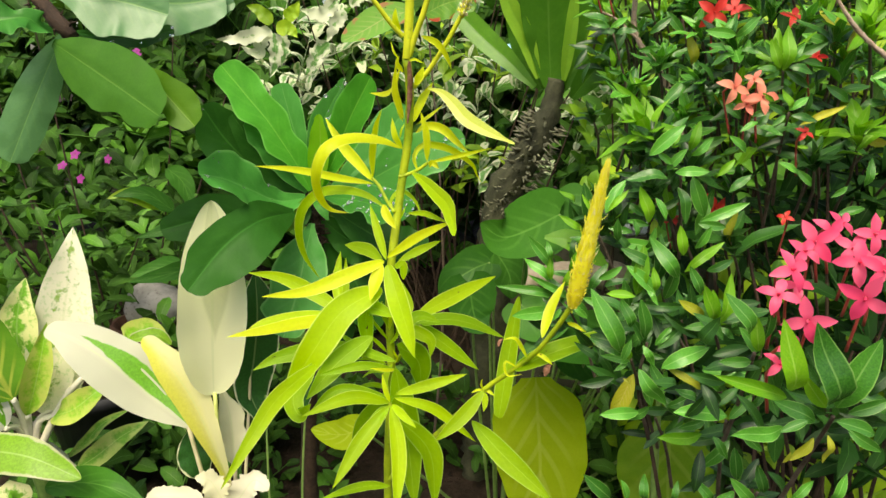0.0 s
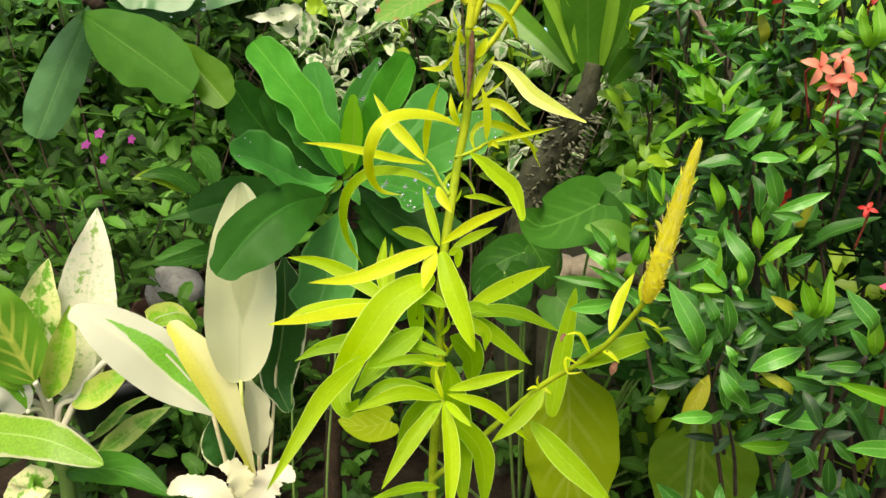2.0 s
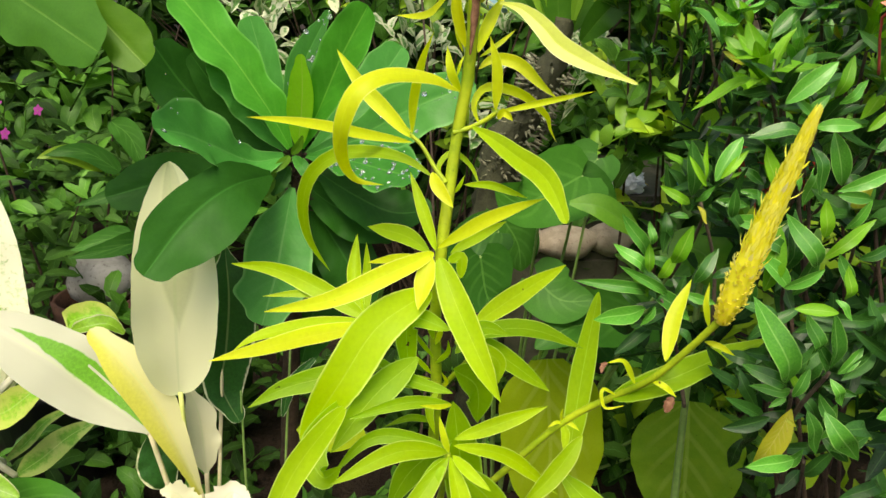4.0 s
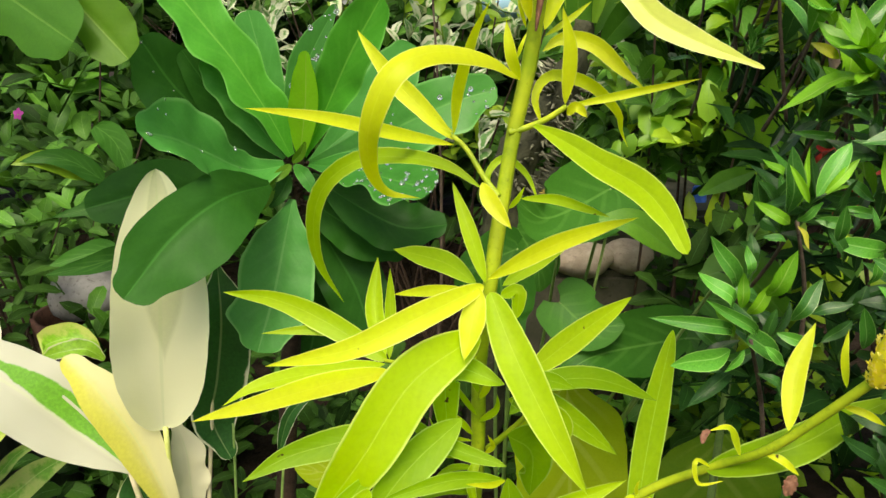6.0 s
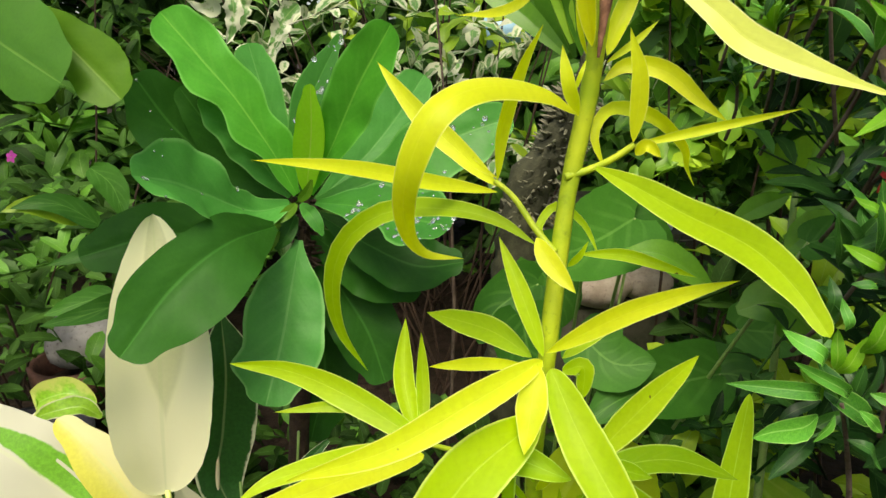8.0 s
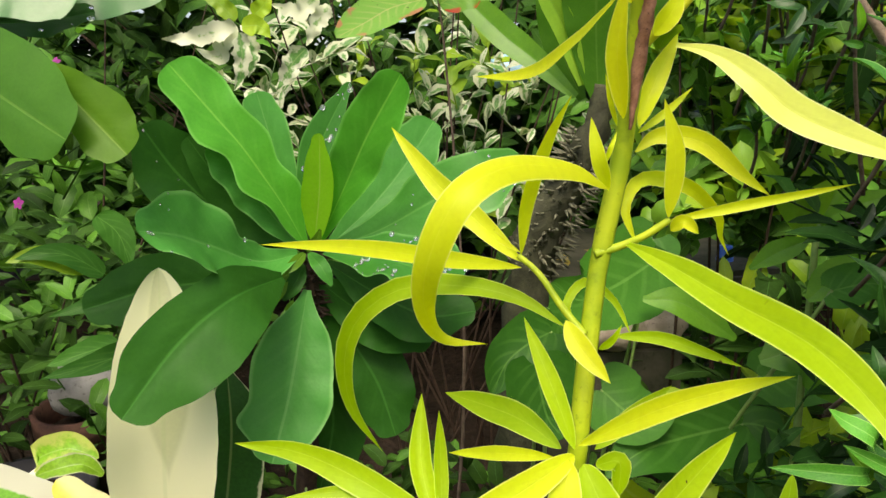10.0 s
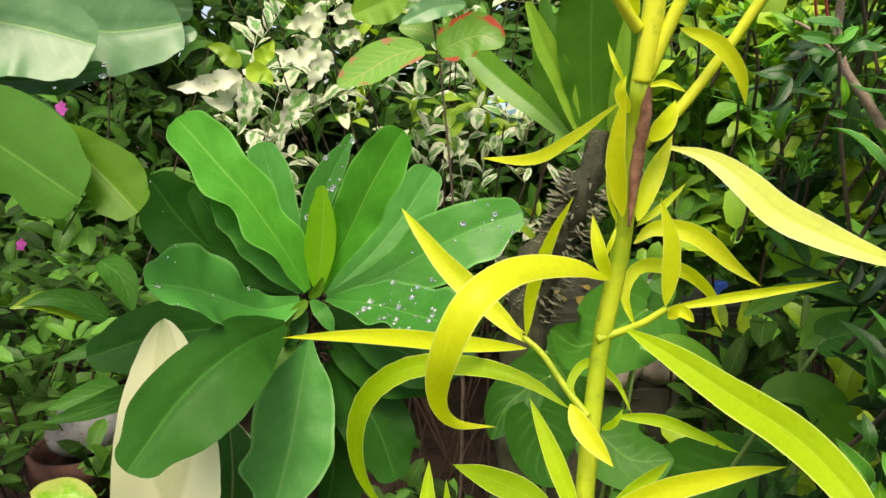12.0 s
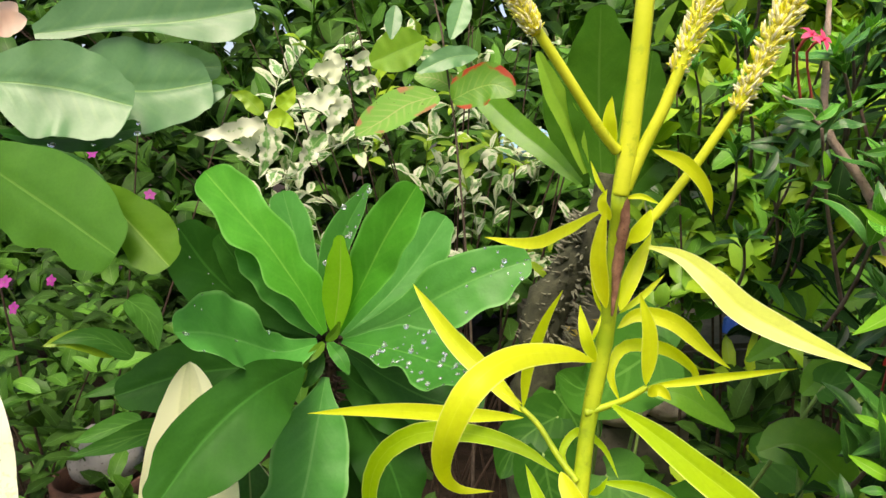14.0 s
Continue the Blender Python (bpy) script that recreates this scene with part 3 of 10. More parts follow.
def plume_on(parent, foot, top, radius):
    """A flower plume: crumpled ripening bracts at the foot, a dense yellow tip, and loose bracts that stand off."""
    a, b = Vector(foot), Vector(top)
    axis = (b - a).normalized()
    side = axis.cross(Vector((0.2, 1, 0.1))).normalized()
    other = axis.cross(side)
    rng = random.Random(77)
    ripe, dense = [], []
    spans, swells = (0.0, 0.05, 0.12, 0.3, 0.5, 0.75, 0.92, 1.0), (0.4, 0.72, 0.95, 1.0, 0.8, 0.55, 0.3, 0.1)
    for k in range(800):
        s = (k + rng.random()) / 800
        t = k * 2.39996 + rng.uniform(-0.4, 0.4)
        out = side * math.cos(t) + other * math.sin(t)
        lump = 1.0 + 0.1 * math.sin(s * 75 + 2.0 * math.cos(t)) * (1.0 if s < 0.4 else 0.3)
        swell = float(np.interp(s, spans, swells)) * radius * lump
        root = a.lerp(b, s) + out * swell * 0.9
        if s < 0.36:
            tip = root + out * radius * rng.uniform(0.12, 0.34) + axis * radius * rng.uniform(0.05, 0.5) + (side * rng.uniform(-1, 1) + other * rng.uniform(-1, 1)) * radius * 0.1
        else:
            tip = root + out * radius * rng.uniform(0.06, 0.2) + axis * radius * rng.uniform(0.7, 1.2)
        data = blade([root, (root + tip) / 2 + out * radius * 0.06, tip], radius * rng.uniform(0.22, 0.36), out - axis * 0.2, "tear", 0.4, 0, 4, k)
        (ripe if s < 0.3 + 0.12 * rng.random() else dense).append(data)
    core = [radius * 0.93 * float(np.interp(q / 16, spans, swells)) for q in range(17)]
    spike = part("flower_spike", joined([tube([a, a.lerp(b, 0.5), b], core, sides=12, count=24), *dense]), bract_yellow, parent, "dense bright yellow flower plume")
    part("seed_head", joined(ripe), bract_ochre, spike, "crumpled ripening ochre bracts at the foot")
    for k in range(48):
        s = 0.1 + 0.75 * (k + rng.random()) / 48
        t = k * 2.39996 + 0.5
        out = side * math.cos(t) + other * math.sin(t)
        swell = float(np.interp(s, spans, swells)) * radius
        root = a.lerp(b, s) + out * swell * 0.8
        span = radius * rng.uniform(0.8, 1.6) * (1.0 if s > 0.3 else 0.55)
        tip = root + (out * rng.uniform(0.45, 0.8) + axis).normalized() * span
        part("loose_bract", blade([root, (root + tip) / 2 + out * span * 0.05, tip], radius * rng.uniform(0.26, 0.38), out - axis * 0.2, "lance", 0.4, 0, 5, k), bract_pale if rng.random() < 0.3 else bract_yellow, spike)


def thorns_on(parent, foot, top, radius, count, length=0.011, material=None):
    a, b = Vector(foot), Vector(top)
    axis = (b - a).normalized()
    side = axis.cross(Vector((0.2, 1, 0.1))).normalized()
    other = axis.cross(side)
    rng = random.Random(count)
    data = []
    for k in range(count):
        t = rng.uniform(0, 6.28)
        out = side * math.cos(t) + other * math.sin(t)
        root = a.lerp(b, rng.random()) + out * radius * 0.85
        data.append(tube([root, root + (out + axis * rng.uniform(-0.3, 0.5)) * length * rng.uniform(0.6, 1.2)], (length * 0.17, length * 0.02), sides=4, count=2))
    part("thorn_cover", joined(data), material or thorn_bark, parent, "short sharp thorns", kind="stuff")


def drops_on(leaf, count, seed):
    """Flattened water drops that lie on a leaf's upper face."""
    rng = random.Random(seed)
    me = leaf.data
    base = origin_of(leaf)
    data = []
    for _ in range(count):
        poly = me.polygons[rng.randrange(len(me.polygons) // 3, len(me.polygons))]
        vs = [me.vertices[i].co for i in poly.vertices]
        w = [rng.random() for _ in vs]
        p = sum((v * k for v, k in zip(vs, w)), Vector()) / sum(w) + base
        up = poly.normal if poly.normal.z > 0 else -poly.normal
        r = 0.0009 + 0.0024 * rng.random() ** 2
        x = up.orthogonal().normalized()
        y = up.cross(x)
        verts, faces = [], []
        for i, (h, q) in enumerate(((0.0, 1.0), (0.25, 0.93), (0.45, 0.6))):
            for j in range(8):
                t = j * math.pi / 4
                verts.append(p + (x * math.cos(t) + y * math.sin(t)) * r * q + up * (r * h + 0.0002))
        verts.append(p + up * r * 0.52)
        for i in range(2):
            faces += [(i * 8 + j, i * 8 + (j + 1) % 8, i * 8 + 8 + (j + 1) % 8, i * 8 + 8 + j) for j in range(8)]
        faces += [(16 + j, 16 + (j + 1) % 8, 24) for j in range(8)]
        faces.append(tuple(range(7, -1, -1)))
        data.append((verts, faces, [(0.5, 0.5)] * len(verts)))
    part("water_beading", joined(data), water_drop, leaf, "clear round water drops", kind="stuff")


def ixora_meshes(name, material):
    rng = random.Random(5)
    made = []
    for k in range(5):
        span = 0.23 + 0.07 * rng.random()
        made.append(mesh_of(name, blade([(0, 0, 0), (0, 0.35, 0.06 + 0.04 * k), (0, 0.7, 0.05), (0, 1, -0.05 + 0.05 * (k % 3))], span, (0, 0, 1), "ixora", 0.42 - 0.07 * k, 0.02, 10, k), material))
        made[-1]["span"] = span
    return made


ixora_dark_leaves = ixora_meshes("ixora_leaf", ixora_dark)
ixora_shaded_leaves = ixora_meshes("ixora_leaf", ixora_back_shaded)
ixora_fresh_leaves = ixora_meshes("ixora_leaf", ixora_fresh)
ixora_old_leaves = ixora_meshes("ixora_leaf", ixora_old)
rosette_rng = random.Random(41)


def rosette(bush, at, length, count, meshes):
    """A twig's end with its whorl of leaves."""
    rng = rosette_rng
    at = Vector(at)
    axis = (Vector((-0.15, -0.2, 1.0)) + Vector((rng.uniform(-0.55, 0.45), rng.uniform(-0.4, 0.3), 0))).normalized()
    root = at - axis * length * 1.1 + Vector((0.02, 0.05, -0.03)) * rng.uniform(0.6, 1.4)
    twig = part("twig", tube([root, root.lerp(at, 0.5) + Vector((0.004, 0, 0)), at + axis * length * 0.08], (0.0015, 0.0013, 0.001), sides=6, count=6), grey_bark, bush)
    a = axis.orthogonal().normalized()
    b = axis.cross(a)
    turn = rng.uniform(0, 6.28)
    count += 3
    for k in range(count):
        level = k / max(1, count - 1)
        t = turn + k * 2.4 + rng.uniform(-0.3, 0.3)
        out = a * math.cos(t) + b * math.sin(t)
        lift = math.radians(22 + 56 * level + rng.uniform(-12, 12))
        along = out * math.cos(lift) + axis * math.sin(lift)
        size = length * (1.05 - 0.45 * level) * rng.uniform(0.85, 1.12)
        face = axis * math.cos(lift) - out * math.sin(lift)
        kind = meshes
        if rng.random() < 0.006:
            kind = ixora_old_leaves
        elif level > 0.8 and rng.random() < 0.35:
            kind = ixora_fresh_leaves
        placed("leaf", kind[rng.randrange(5)], aim(at - axis * length * 0.25 * (1 - level), along, face, size), twig)


def sprig(bush, at):
    """A twig that comes up from inside the bush and carries leaves."""
    rng = rosette_rng
    at = Vector(at)
    low = at + (origin_of(bush) - at) * 0.16 + Vector((rng.uniform(-0.01, 0.02), 0.04, 0.01))
    return part("twig", tube([low, low.lerp(at, 0.55) + Vector((rng.uniform(-0.008, 0.008), 0.004, 0)), at], (0.0014, 0.0012, 0.0009), sides=7, count=12, bumps=0.1), grey_bark, bush)


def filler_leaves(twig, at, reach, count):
    """Leaves further down a twig, behind its top, in the shaded leaf colour."""
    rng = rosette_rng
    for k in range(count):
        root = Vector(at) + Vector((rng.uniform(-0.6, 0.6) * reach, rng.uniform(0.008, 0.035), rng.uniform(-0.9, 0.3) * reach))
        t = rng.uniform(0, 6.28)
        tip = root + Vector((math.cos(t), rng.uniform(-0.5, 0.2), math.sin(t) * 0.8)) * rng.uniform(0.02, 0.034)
        ixora_leaf(twig, root, tip, rng.uniform(0.0055, 0.008), (rng.uniform(-0.6, 0.4), -0.7, rng.uniform(0.1, 1.0)), ixora_shaded_leaves)


def ixora_leaf(twig, root, tip, width, facing, meshes):
    """One leaf of a twig, from its root to its tip."""
    a, b = Vector(root), Vector(tip)
    size = (b - a).length
    width = min(width, 0.32 * size)
    mesh = meshes[rosette_rng.randrange(5)]
    return placed("leaf", mesh, aim(a, b - a, facing, size) @ Matrix.Diagonal((width / size / mesh["span"], 1, 1, 1)), twig)


def floret(bush, at, radius, material):
    """A four-petalled flower on a thin tube."""
    rng = rosette_rng
    at = Vector(at)
    n = Vector((rng.uniform(-0.8, 0.5), -1.0, rng.uniform(-0.1, 1.1))).normalized()
    a = n.orthogonal().normalized()
    b = n.cross(a)
    turn = rng.uniform(0, 1.57)
    flower = part("flower", tube([at + Vector((0.008, 0.02, -0.035)), at - n * 0.012, at], (0.0009, 0.0007, 0.0011), sides=6, count=6), red_stalk, bush, "four-petalled flower on a thin red tube")
    for k in range(4):
        t = turn + k * math.pi / 2 + rng.uniform(-0.12, 0.12)
        out = a * math.cos(t) + b * math.sin(t)
        tip = at + out * radius + n * radius * rng.uniform(-0.35, 0.1)
        part("petal", blade([at, at + out * radius * 0.5 + n * radius * 0.06, tip], radius * 0.5, n, "lance", 0.2, 0.02, 6, k), material, flower)
    part("pistil", tube([at, at + n * radius * 0.25], (0.0008, 0.0006), sides=5, count=2), material, flower)



# ---- the tall yellow-green plant in front ----
celosia = thing("celosia_plant", (-0.037, 0.441, 0.0), "tall yellow-green cockscomb plant with narrow leaves and feathery spikes", "plant")
part("stem", tube([(-0.0406, 0.4410, -0.0200), (-0.0366, 0.4490, 0.2500), (-0.0366, 0.4610, 0.4905), (-0.0351, 0.4630, 0.5365), (-0.0321, 0.4650, 0.5850), (-0.0330, 0.4660, 0.6329), (-0.0305, 0.4620, 0.6715), (-0.0270, 0.4680, 0.6990), (-0.0228, 0.4720, 0.7292), (-0.0177, 0.4710, 0.7597), (-0.0159, 0.4660, 0.7941), (-0.0174, 0.4580, 0.8140)], (0.005, 0.0046, 0.004, 0.0037, 0.0035, 0.0035, 0.0034, 0.0033, 0.0032, 0.0031, 0.003, 0.0029), sides=10, count=60, bumps=0.05), celosia_stem, celosia, "yellow-green ribbed stem")
part("stem_scar", tube([(-0.0176, 0.4635, 0.7709), (-0.0157, 0.4635, 0.7906), (-0.0155, 0.4587, 0.8056), (-0.0166, 0.4563, 0.8178)], (0.0004, 0.0017, 0.0019, 0.0008), sides=9, count=24, bumps=0.2), scar_brown, celosia, "brown dried patch on the stem")
part("twig", tube([(-0.0279, 0.4670, 0.7086), (-0.0334, 0.4730, 0.7156), (-0.0394, 0.4810, 0.7248), (-0.0450, 0.4870, 0.7297)], (0.0014, 0.0012, 0.0011, 0.001), sides=8, count=24, bumps=0), celosia_stem, celosia)
leaf_on(celosia, celosia_yellow, [(-0.0444, 0.4860, 0.7259), (-0.0679, 0.4780, 0.7313), (-0.0972, 0.4650, 0.7392), (-0.1217, 0.4550, 0.7431)], 0.0070, (0.05, -0.94, 0.33), fold=0.3, wave=0.015)
leaf_on(celosia, celosia_yellow, [(-0.0444, 0.4860, 0.7279), (-0.0553, 0.5000, 0.7376), (-0.0706, 0.5150, 0.7517), (-0.0855, 0.5330, 0.7703)], 0.0091, (-0.06, -0.97, 0.22), fold=0.3, wave=0.015)
leaf_on(celosia, celosia_yellow, [(-0.0444, 0.4870, 0.7308), (-0.0551, 0.5000, 0.7364), (-0.0679, 0.5120, 0.7420)], 0.0031, (-0.06, -0.99, 0.12), wave=0.015)
leaf_on(celosia, celosia_yellow, [(-0.0446, 0.4850, 0.7304), (-0.0439, 0.4800, 0.7483), (-0.0400, 0.4700, 0.7676), (-0.0348, 0.4630, 0.7809)], 0.0060, (0.25, -0.97, 0.00), fold=0.3, wave=0.015)
leaf_on(celosia, celosia_yellow, [(-0.0220, 0.4670, 0.7538), (-0.0356, 0.4560, 0.7607), (-0.0548, 0.4440, 0.7637), (-0.0692, 0.4350, 0.7576), (-0.0769, 0.4370, 0.7414), (-0.0777, 0.4480, 0.7250), (-0.0718, 0.4580, 0.7127), (-0.0589, 0.4620, 0.7090)], 0.0104, (-0.05, -0.81, 0.58), fold=-0.25, wave=0.015)
leaf_on(celosia, celosia_lime, [(-0.0343, 0.4680, 0.7116), (-0.0469, 0.4740, 0.7188), (-0.0637, 0.4830, 0.7212), (-0.0837, 0.4940, 0.7179), (-0.0989, 0.5030, 0.7057), (-0.1058, 0.5100, 0.6868), (-0.1046, 0.5180, 0.6631), (-0.0939, 0.5250, 0.6400)], 0.0088, (0.05, -0.86, 0.51), fold=0.3, wave=0.015)
leaf_on(celosia, celosia_yellow, [(-0.0352, 0.4620, 0.7154), (-0.0328, 0.4560, 0.7098), (-0.0256, 0.4480, 0.7009)], 0.0076, (-0.26, -0.88, 0.39), wave=0.015)
leaf_on(celosia, celosia_lime, [(-0.0282, 0.4720, 0.7074), (-0.0310, 0.4780, 0.7148), (-0.0238, 0.4820, 0.7212), (-0.0142, 0.4820, 0.7145), (-0.0089, 0.4780, 0.7030)], 0.0037, (-0.28, -0.91, 0.31), wave=0.015)
leaf_on(celosia, celosia_lime, [(-0.0236, 0.4660, 0.7041), (-0.0214, 0.4600, 0.7093), (-0.0194, 0.4580, 0.7148)], 0.0027, (-0.31, -0.87, 0.38), wave=0.015)
leaf_on(celosia, celosia_lime, [(-0.0186, 0.4680, 0.7076), (-0.0066, 0.4600, 0.7091), (0.0026, 0.4500, 0.7080), (0.0087, 0.4400, 0.7075)], 0.0045, (-0.42, -0.82, 0.39), fold=0.4, wave=0.015)
part("twig", tube([(-0.0247, 0.4700, 0.7334), (-0.0170, 0.4705, 0.7355), (-0.0102, 0.4680, 0.7391), (-0.0034, 0.4660, 0.7442)], (0.0014, 0.0013, 0.0012, 0.0011), sides=8, count=24, bumps=0), celosia_stem, celosia)
leaf_on(celosia, celosia_yellow, [(-0.0038, 0.4670, 0.7436), (0.0178, 0.4570, 0.7500), (0.0389, 0.4456, 0.7563)], 0.0036, (-0.49, -0.85, 0.19), fold=0.45, wave=0.015)
leaf_on(celosia, celosia_yellow, [(-0.0044, 0.4650, 0.7451), (-0.0045, 0.4620, 0.7637), (-0.0086, 0.4620, 0.7795)], 0.0062, (-0.40, -0.91, 0.13), fold=0.3, wave=0.015)
leaf_on(celosia, celosia_yellow, [(-0.0108, 0.4740, 0.7360), (-0.0137, 0.4760, 0.7468), (-0.0061, 0.4820, 0.7544), (0.0124, 0.4900, 0.7502), (0.0281, 0.5000, 0.7384), (0.0320, 0.5050, 0.7301), (0.0363, 0.5060, 0.7222)], 0.0060, (-0.39, -0.89, 0.23), fold=0.35, wave=0.015)
leaf_on(celosia, celosia_yellow, [(-0.0125, 0.4730, 0.7638), (-0.0047, 0.4740, 0.7684), (0.0069, 0.4700, 0.7665), (0.0167, 0.4660, 0.7577), (0.0247, 0.4620, 0.7510)], 0.0076, (-0.41, -0.89, 0.19), fold=0.3, wave=0.015)
leaf_on(celosia, celosia_yellow, [(-0.0119, 0.4730, 0.7694), (-0.0027, 0.4750, 0.7753), (0.0063, 0.4780, 0.7824)], 0.0026, (-0.37, -0.92, 0.15), wave=0.015)
leaf_on(celosia, celosia_yellow, [(-0.0031, 0.4660, 0.7409), (-0.0004, 0.4630, 0.7440), (0.0038, 0.4620, 0.7404)], 0.0047, (-0.38, -0.88, 0.29), fold=0.6, wave=0.015)
broad_leaf(celosia, celosia_pale_sheen, [(-0.0037, 0.4680, 0.7942), (0.0057, 0.4630, 0.7912), (0.0140, 0.4560, 0.7839), (0.0217, 0.4500, 0.7754), (0.0336, 0.4420, 0.7686), (0.0523, 0.4300, 0.7606)], (0.00059, 0.00213, 0.00378, 0.00465, 0.00474, 0.00394, 0.00246, 0.00104, 0.0), (0.00059, 0.00213, 0.00378, 0.00465, 0.00474, 0.00394, 0.00246, 0.00104, 0.0), (-0.43, -0.81, 0.40), 0.22, 0.02)
broad_leaf(celosia, celosia_lime, [(-0.0157, 0.4700, 0.7369), (-0.0064, 0.4550, 0.7326), (0.0025, 0.4370, 0.7275), (0.0093, 0.4150, 0.7243), (0.0115, 0.3980, 0.7193), (0.0133, 0.3850, 0.7115)], (0.00057, 0.00256, 0.00417, 0.00477, 0.0051, 0.00493, 0.00439, 0.00266, 0.0), (0.00057, 0.00256, 0.00417, 0.00494, 0.0051, 0.00508, 0.00411, 0.00239, 0.0), (-0.43, -0.82, 0.36), 0.22, 0.02)
leaf_on(celosia, celosia_yellow, [(-0.0217, 0.4680, 0.7532), (-0.0264, 0.4640, 0.7634), (-0.0282, 0.4660, 0.7747)], 0.0049, (-0.28, -0.94, 0.21), wave=0.015)
leaf_on(celosia, celosia_yellow, [(-0.0233, 0.4680, 0.7606), (-0.0219, 0.4660, 0.7665), (-0.0199, 0.4680, 0.7705)], 0.0016, (-0.30, -0.93, 0.20), wave=0.015)
leaf_on(celosia, celosia_yellow, [(-0.0209, 0.4650, 0.7720), (-0.0238, 0.4630, 0.7794), (-0.0254, 0.4630, 0.7867)], 0.0019, (-0.30, -0.94, 0.14), wave=0.015)
leaf_on(celosia, celosia_yellow, [(-0.0202, 0.4620, 0.7742), (-0.0243, 0.4570, 0.7920), (-0.0238, 0.4520, 0.8106)], 0.0060, (-0.31, -0.95, 0.08), fold=0.5, wave=0.015)
leaf_on(celosia, celosia_yellow, [(-0.0134, 0.4680, 0.7716), (-0.0086, 0.4700, 0.7843), (-0.0002, 0.4750, 0.7981)], 0.0064, (-0.35, -0.93, 0.11), fold=0.4, wave=0.015)
leaf_on(celosia, celosia_yellow, [(-0.0219, 0.4600, 0.8080), (-0.0258, 0.4900, 0.7978), (-0.0352, 0.5200, 0.7886), (-0.0520, 0.5470, 0.7884)], 0.0072, (-0.16, -0.86, 0.48), fold=0.3, wave=0.015)
part("shoot", tube([(-0.0174, 0.4580, 0.8131), (-0.0158, 0.4560, 0.8286), (-0.0145, 0.4530, 0.8513), (-0.0134, 0.4510, 0.8728), (-0.0128, 0.4500, 0.8856)], (0.0029, 0.0031, 0.003, 0.0029, 0.0026), sides=8, count=32, bumps=0), celosia_shoot, celosia)
part("shoot", tube([(-0.0195, 0.4560, 0.8273), (-0.0267, 0.4520, 0.8349), (-0.0388, 0.4470, 0.8508), (-0.0491, 0.4430, 0.8641), (-0.0562, 0.4400, 0.8737), (-0.0605, 0.4380, 0.8808)], (0.0018, 0.0017, 0.0016, 0.0016, 0.0015, 0.0012), sides=8, count=40, bumps=0), celosia_shoot, celosia)
part("shoot", tube([(-0.0156, 0.4580, 0.8149), (-0.0110, 0.4550, 0.8286), (-0.0061, 0.4520, 0.8407), (-0.0008, 0.4490, 0.8574), (0.0038, 0.4470, 0.8719), (0.0064, 0.4460, 0.8813)], (0.002, 0.002, 0.0019, 0.0018, 0.0017, 0.0014), sides=8, count=40, bumps=0), celosia_shoot, celosia)
part("shoot", tube([(-0.0133, 0.4670, 0.7949), (-0.0032, 0.4640, 0.8058), (0.0072, 0.4600, 0.8209), (0.0147, 0.4570, 0.8336), (0.0217, 0.4520, 0.8474), (0.0300, 0.4470, 0.8718), (0.0333, 0.4450, 0.8826)], (0.0018, 0.0017, 0.0016, 0.0016, 0.0015, 0.0014, 0.001), sides=8, count=48, bumps=0), celosia_shoot, celosia)
leaf_on(celosia, celosia_yellow, [(-0.0209, 0.4540, 0.8296), (-0.0238, 0.4510, 0.8366), (-0.0234, 0.4500, 0.8442)], 0.0049, (-0.29, -0.96, -0.04), wave=0.015)
leaf_on(celosia, celosia_yellow, [(-0.0226, 0.4570, 0.8133), (-0.0256, 0.4560, 0.8180), (-0.0275, 0.4580, 0.8243)], 0.0016, (-0.28, -0.96, 0.05), wave=0.015)
leaf_on(celosia, celosia_yellow, [(-0.0078, 0.4560, 0.8276), (0.0026, 0.4540, 0.8230), (0.0090, 0.4530, 0.8148), (0.0122, 0.4550, 0.8059)], 0.0051, (-0.41, -0.91, 0.06), wave=0.015)
leaf_on(celosia, celosia_yellow, [(-0.0164, 0.4570, 0.8119), (-0.0115, 0.4550, 0.8127), (-0.0056, 0.4540, 0.8101)], 0.0022, (-0.33, -0.94, 0.07), wave=0.015)
leaf_on(celosia, celosia_yellow, [(-0.0121, 0.4630, 0.7964), (-0.0085, 0.4600, 0.8025), (-0.0063, 0.4600, 0.8081)], 0.0064, (-0.34, -0.93, 0.11), wave=0.015)
leaf_on(celosia, celosia_yellow, [(-0.0200, 0.4600, 0.8046), (-0.0233, 0.4580, 0.8105), (-0.0221, 0.4570, 0.8151)], 0.0041, (-0.28, -0.96, 0.08), wave=0.015)
spike_on(celosia, (0.0181, 0.4550, 0.8389), (0.0345, 0.4440, 0.8823), 0.0036, 0.0056, 600)
spike_on(celosia, (-0.0033, 0.4510, 0.8509), (0.0089, 0.4460, 0.8829), 0.0034, 0.005, 600)
spike_on(celosia, (-0.0482, 0.4430, 0.8617), (-0.0613, 0.4380, 0.8815), 0.0032, 0.0046, 600)
leaf_on(celosia, celosia_lime, [(-0.0335, 0.4550, 0.6769), (-0.0392, 0.4620, 0.6947), (-0.0458, 0.4730, 0.7133)], 0.0076, (-0.08, -0.95, 0.29), fold=0.35, wave=0.015)
leaf_on(celosia, celosia_yellow, [(-0.0326, 0.4540, 0.6787), (-0.0130, 0.4430, 0.6948), (0.0022, 0.4330, 0.7049), (0.0132, 0.4240, 0.7117)], 0.0083, (-0.24, -0.93, 0.28), fold=0.3, wave=0.015)
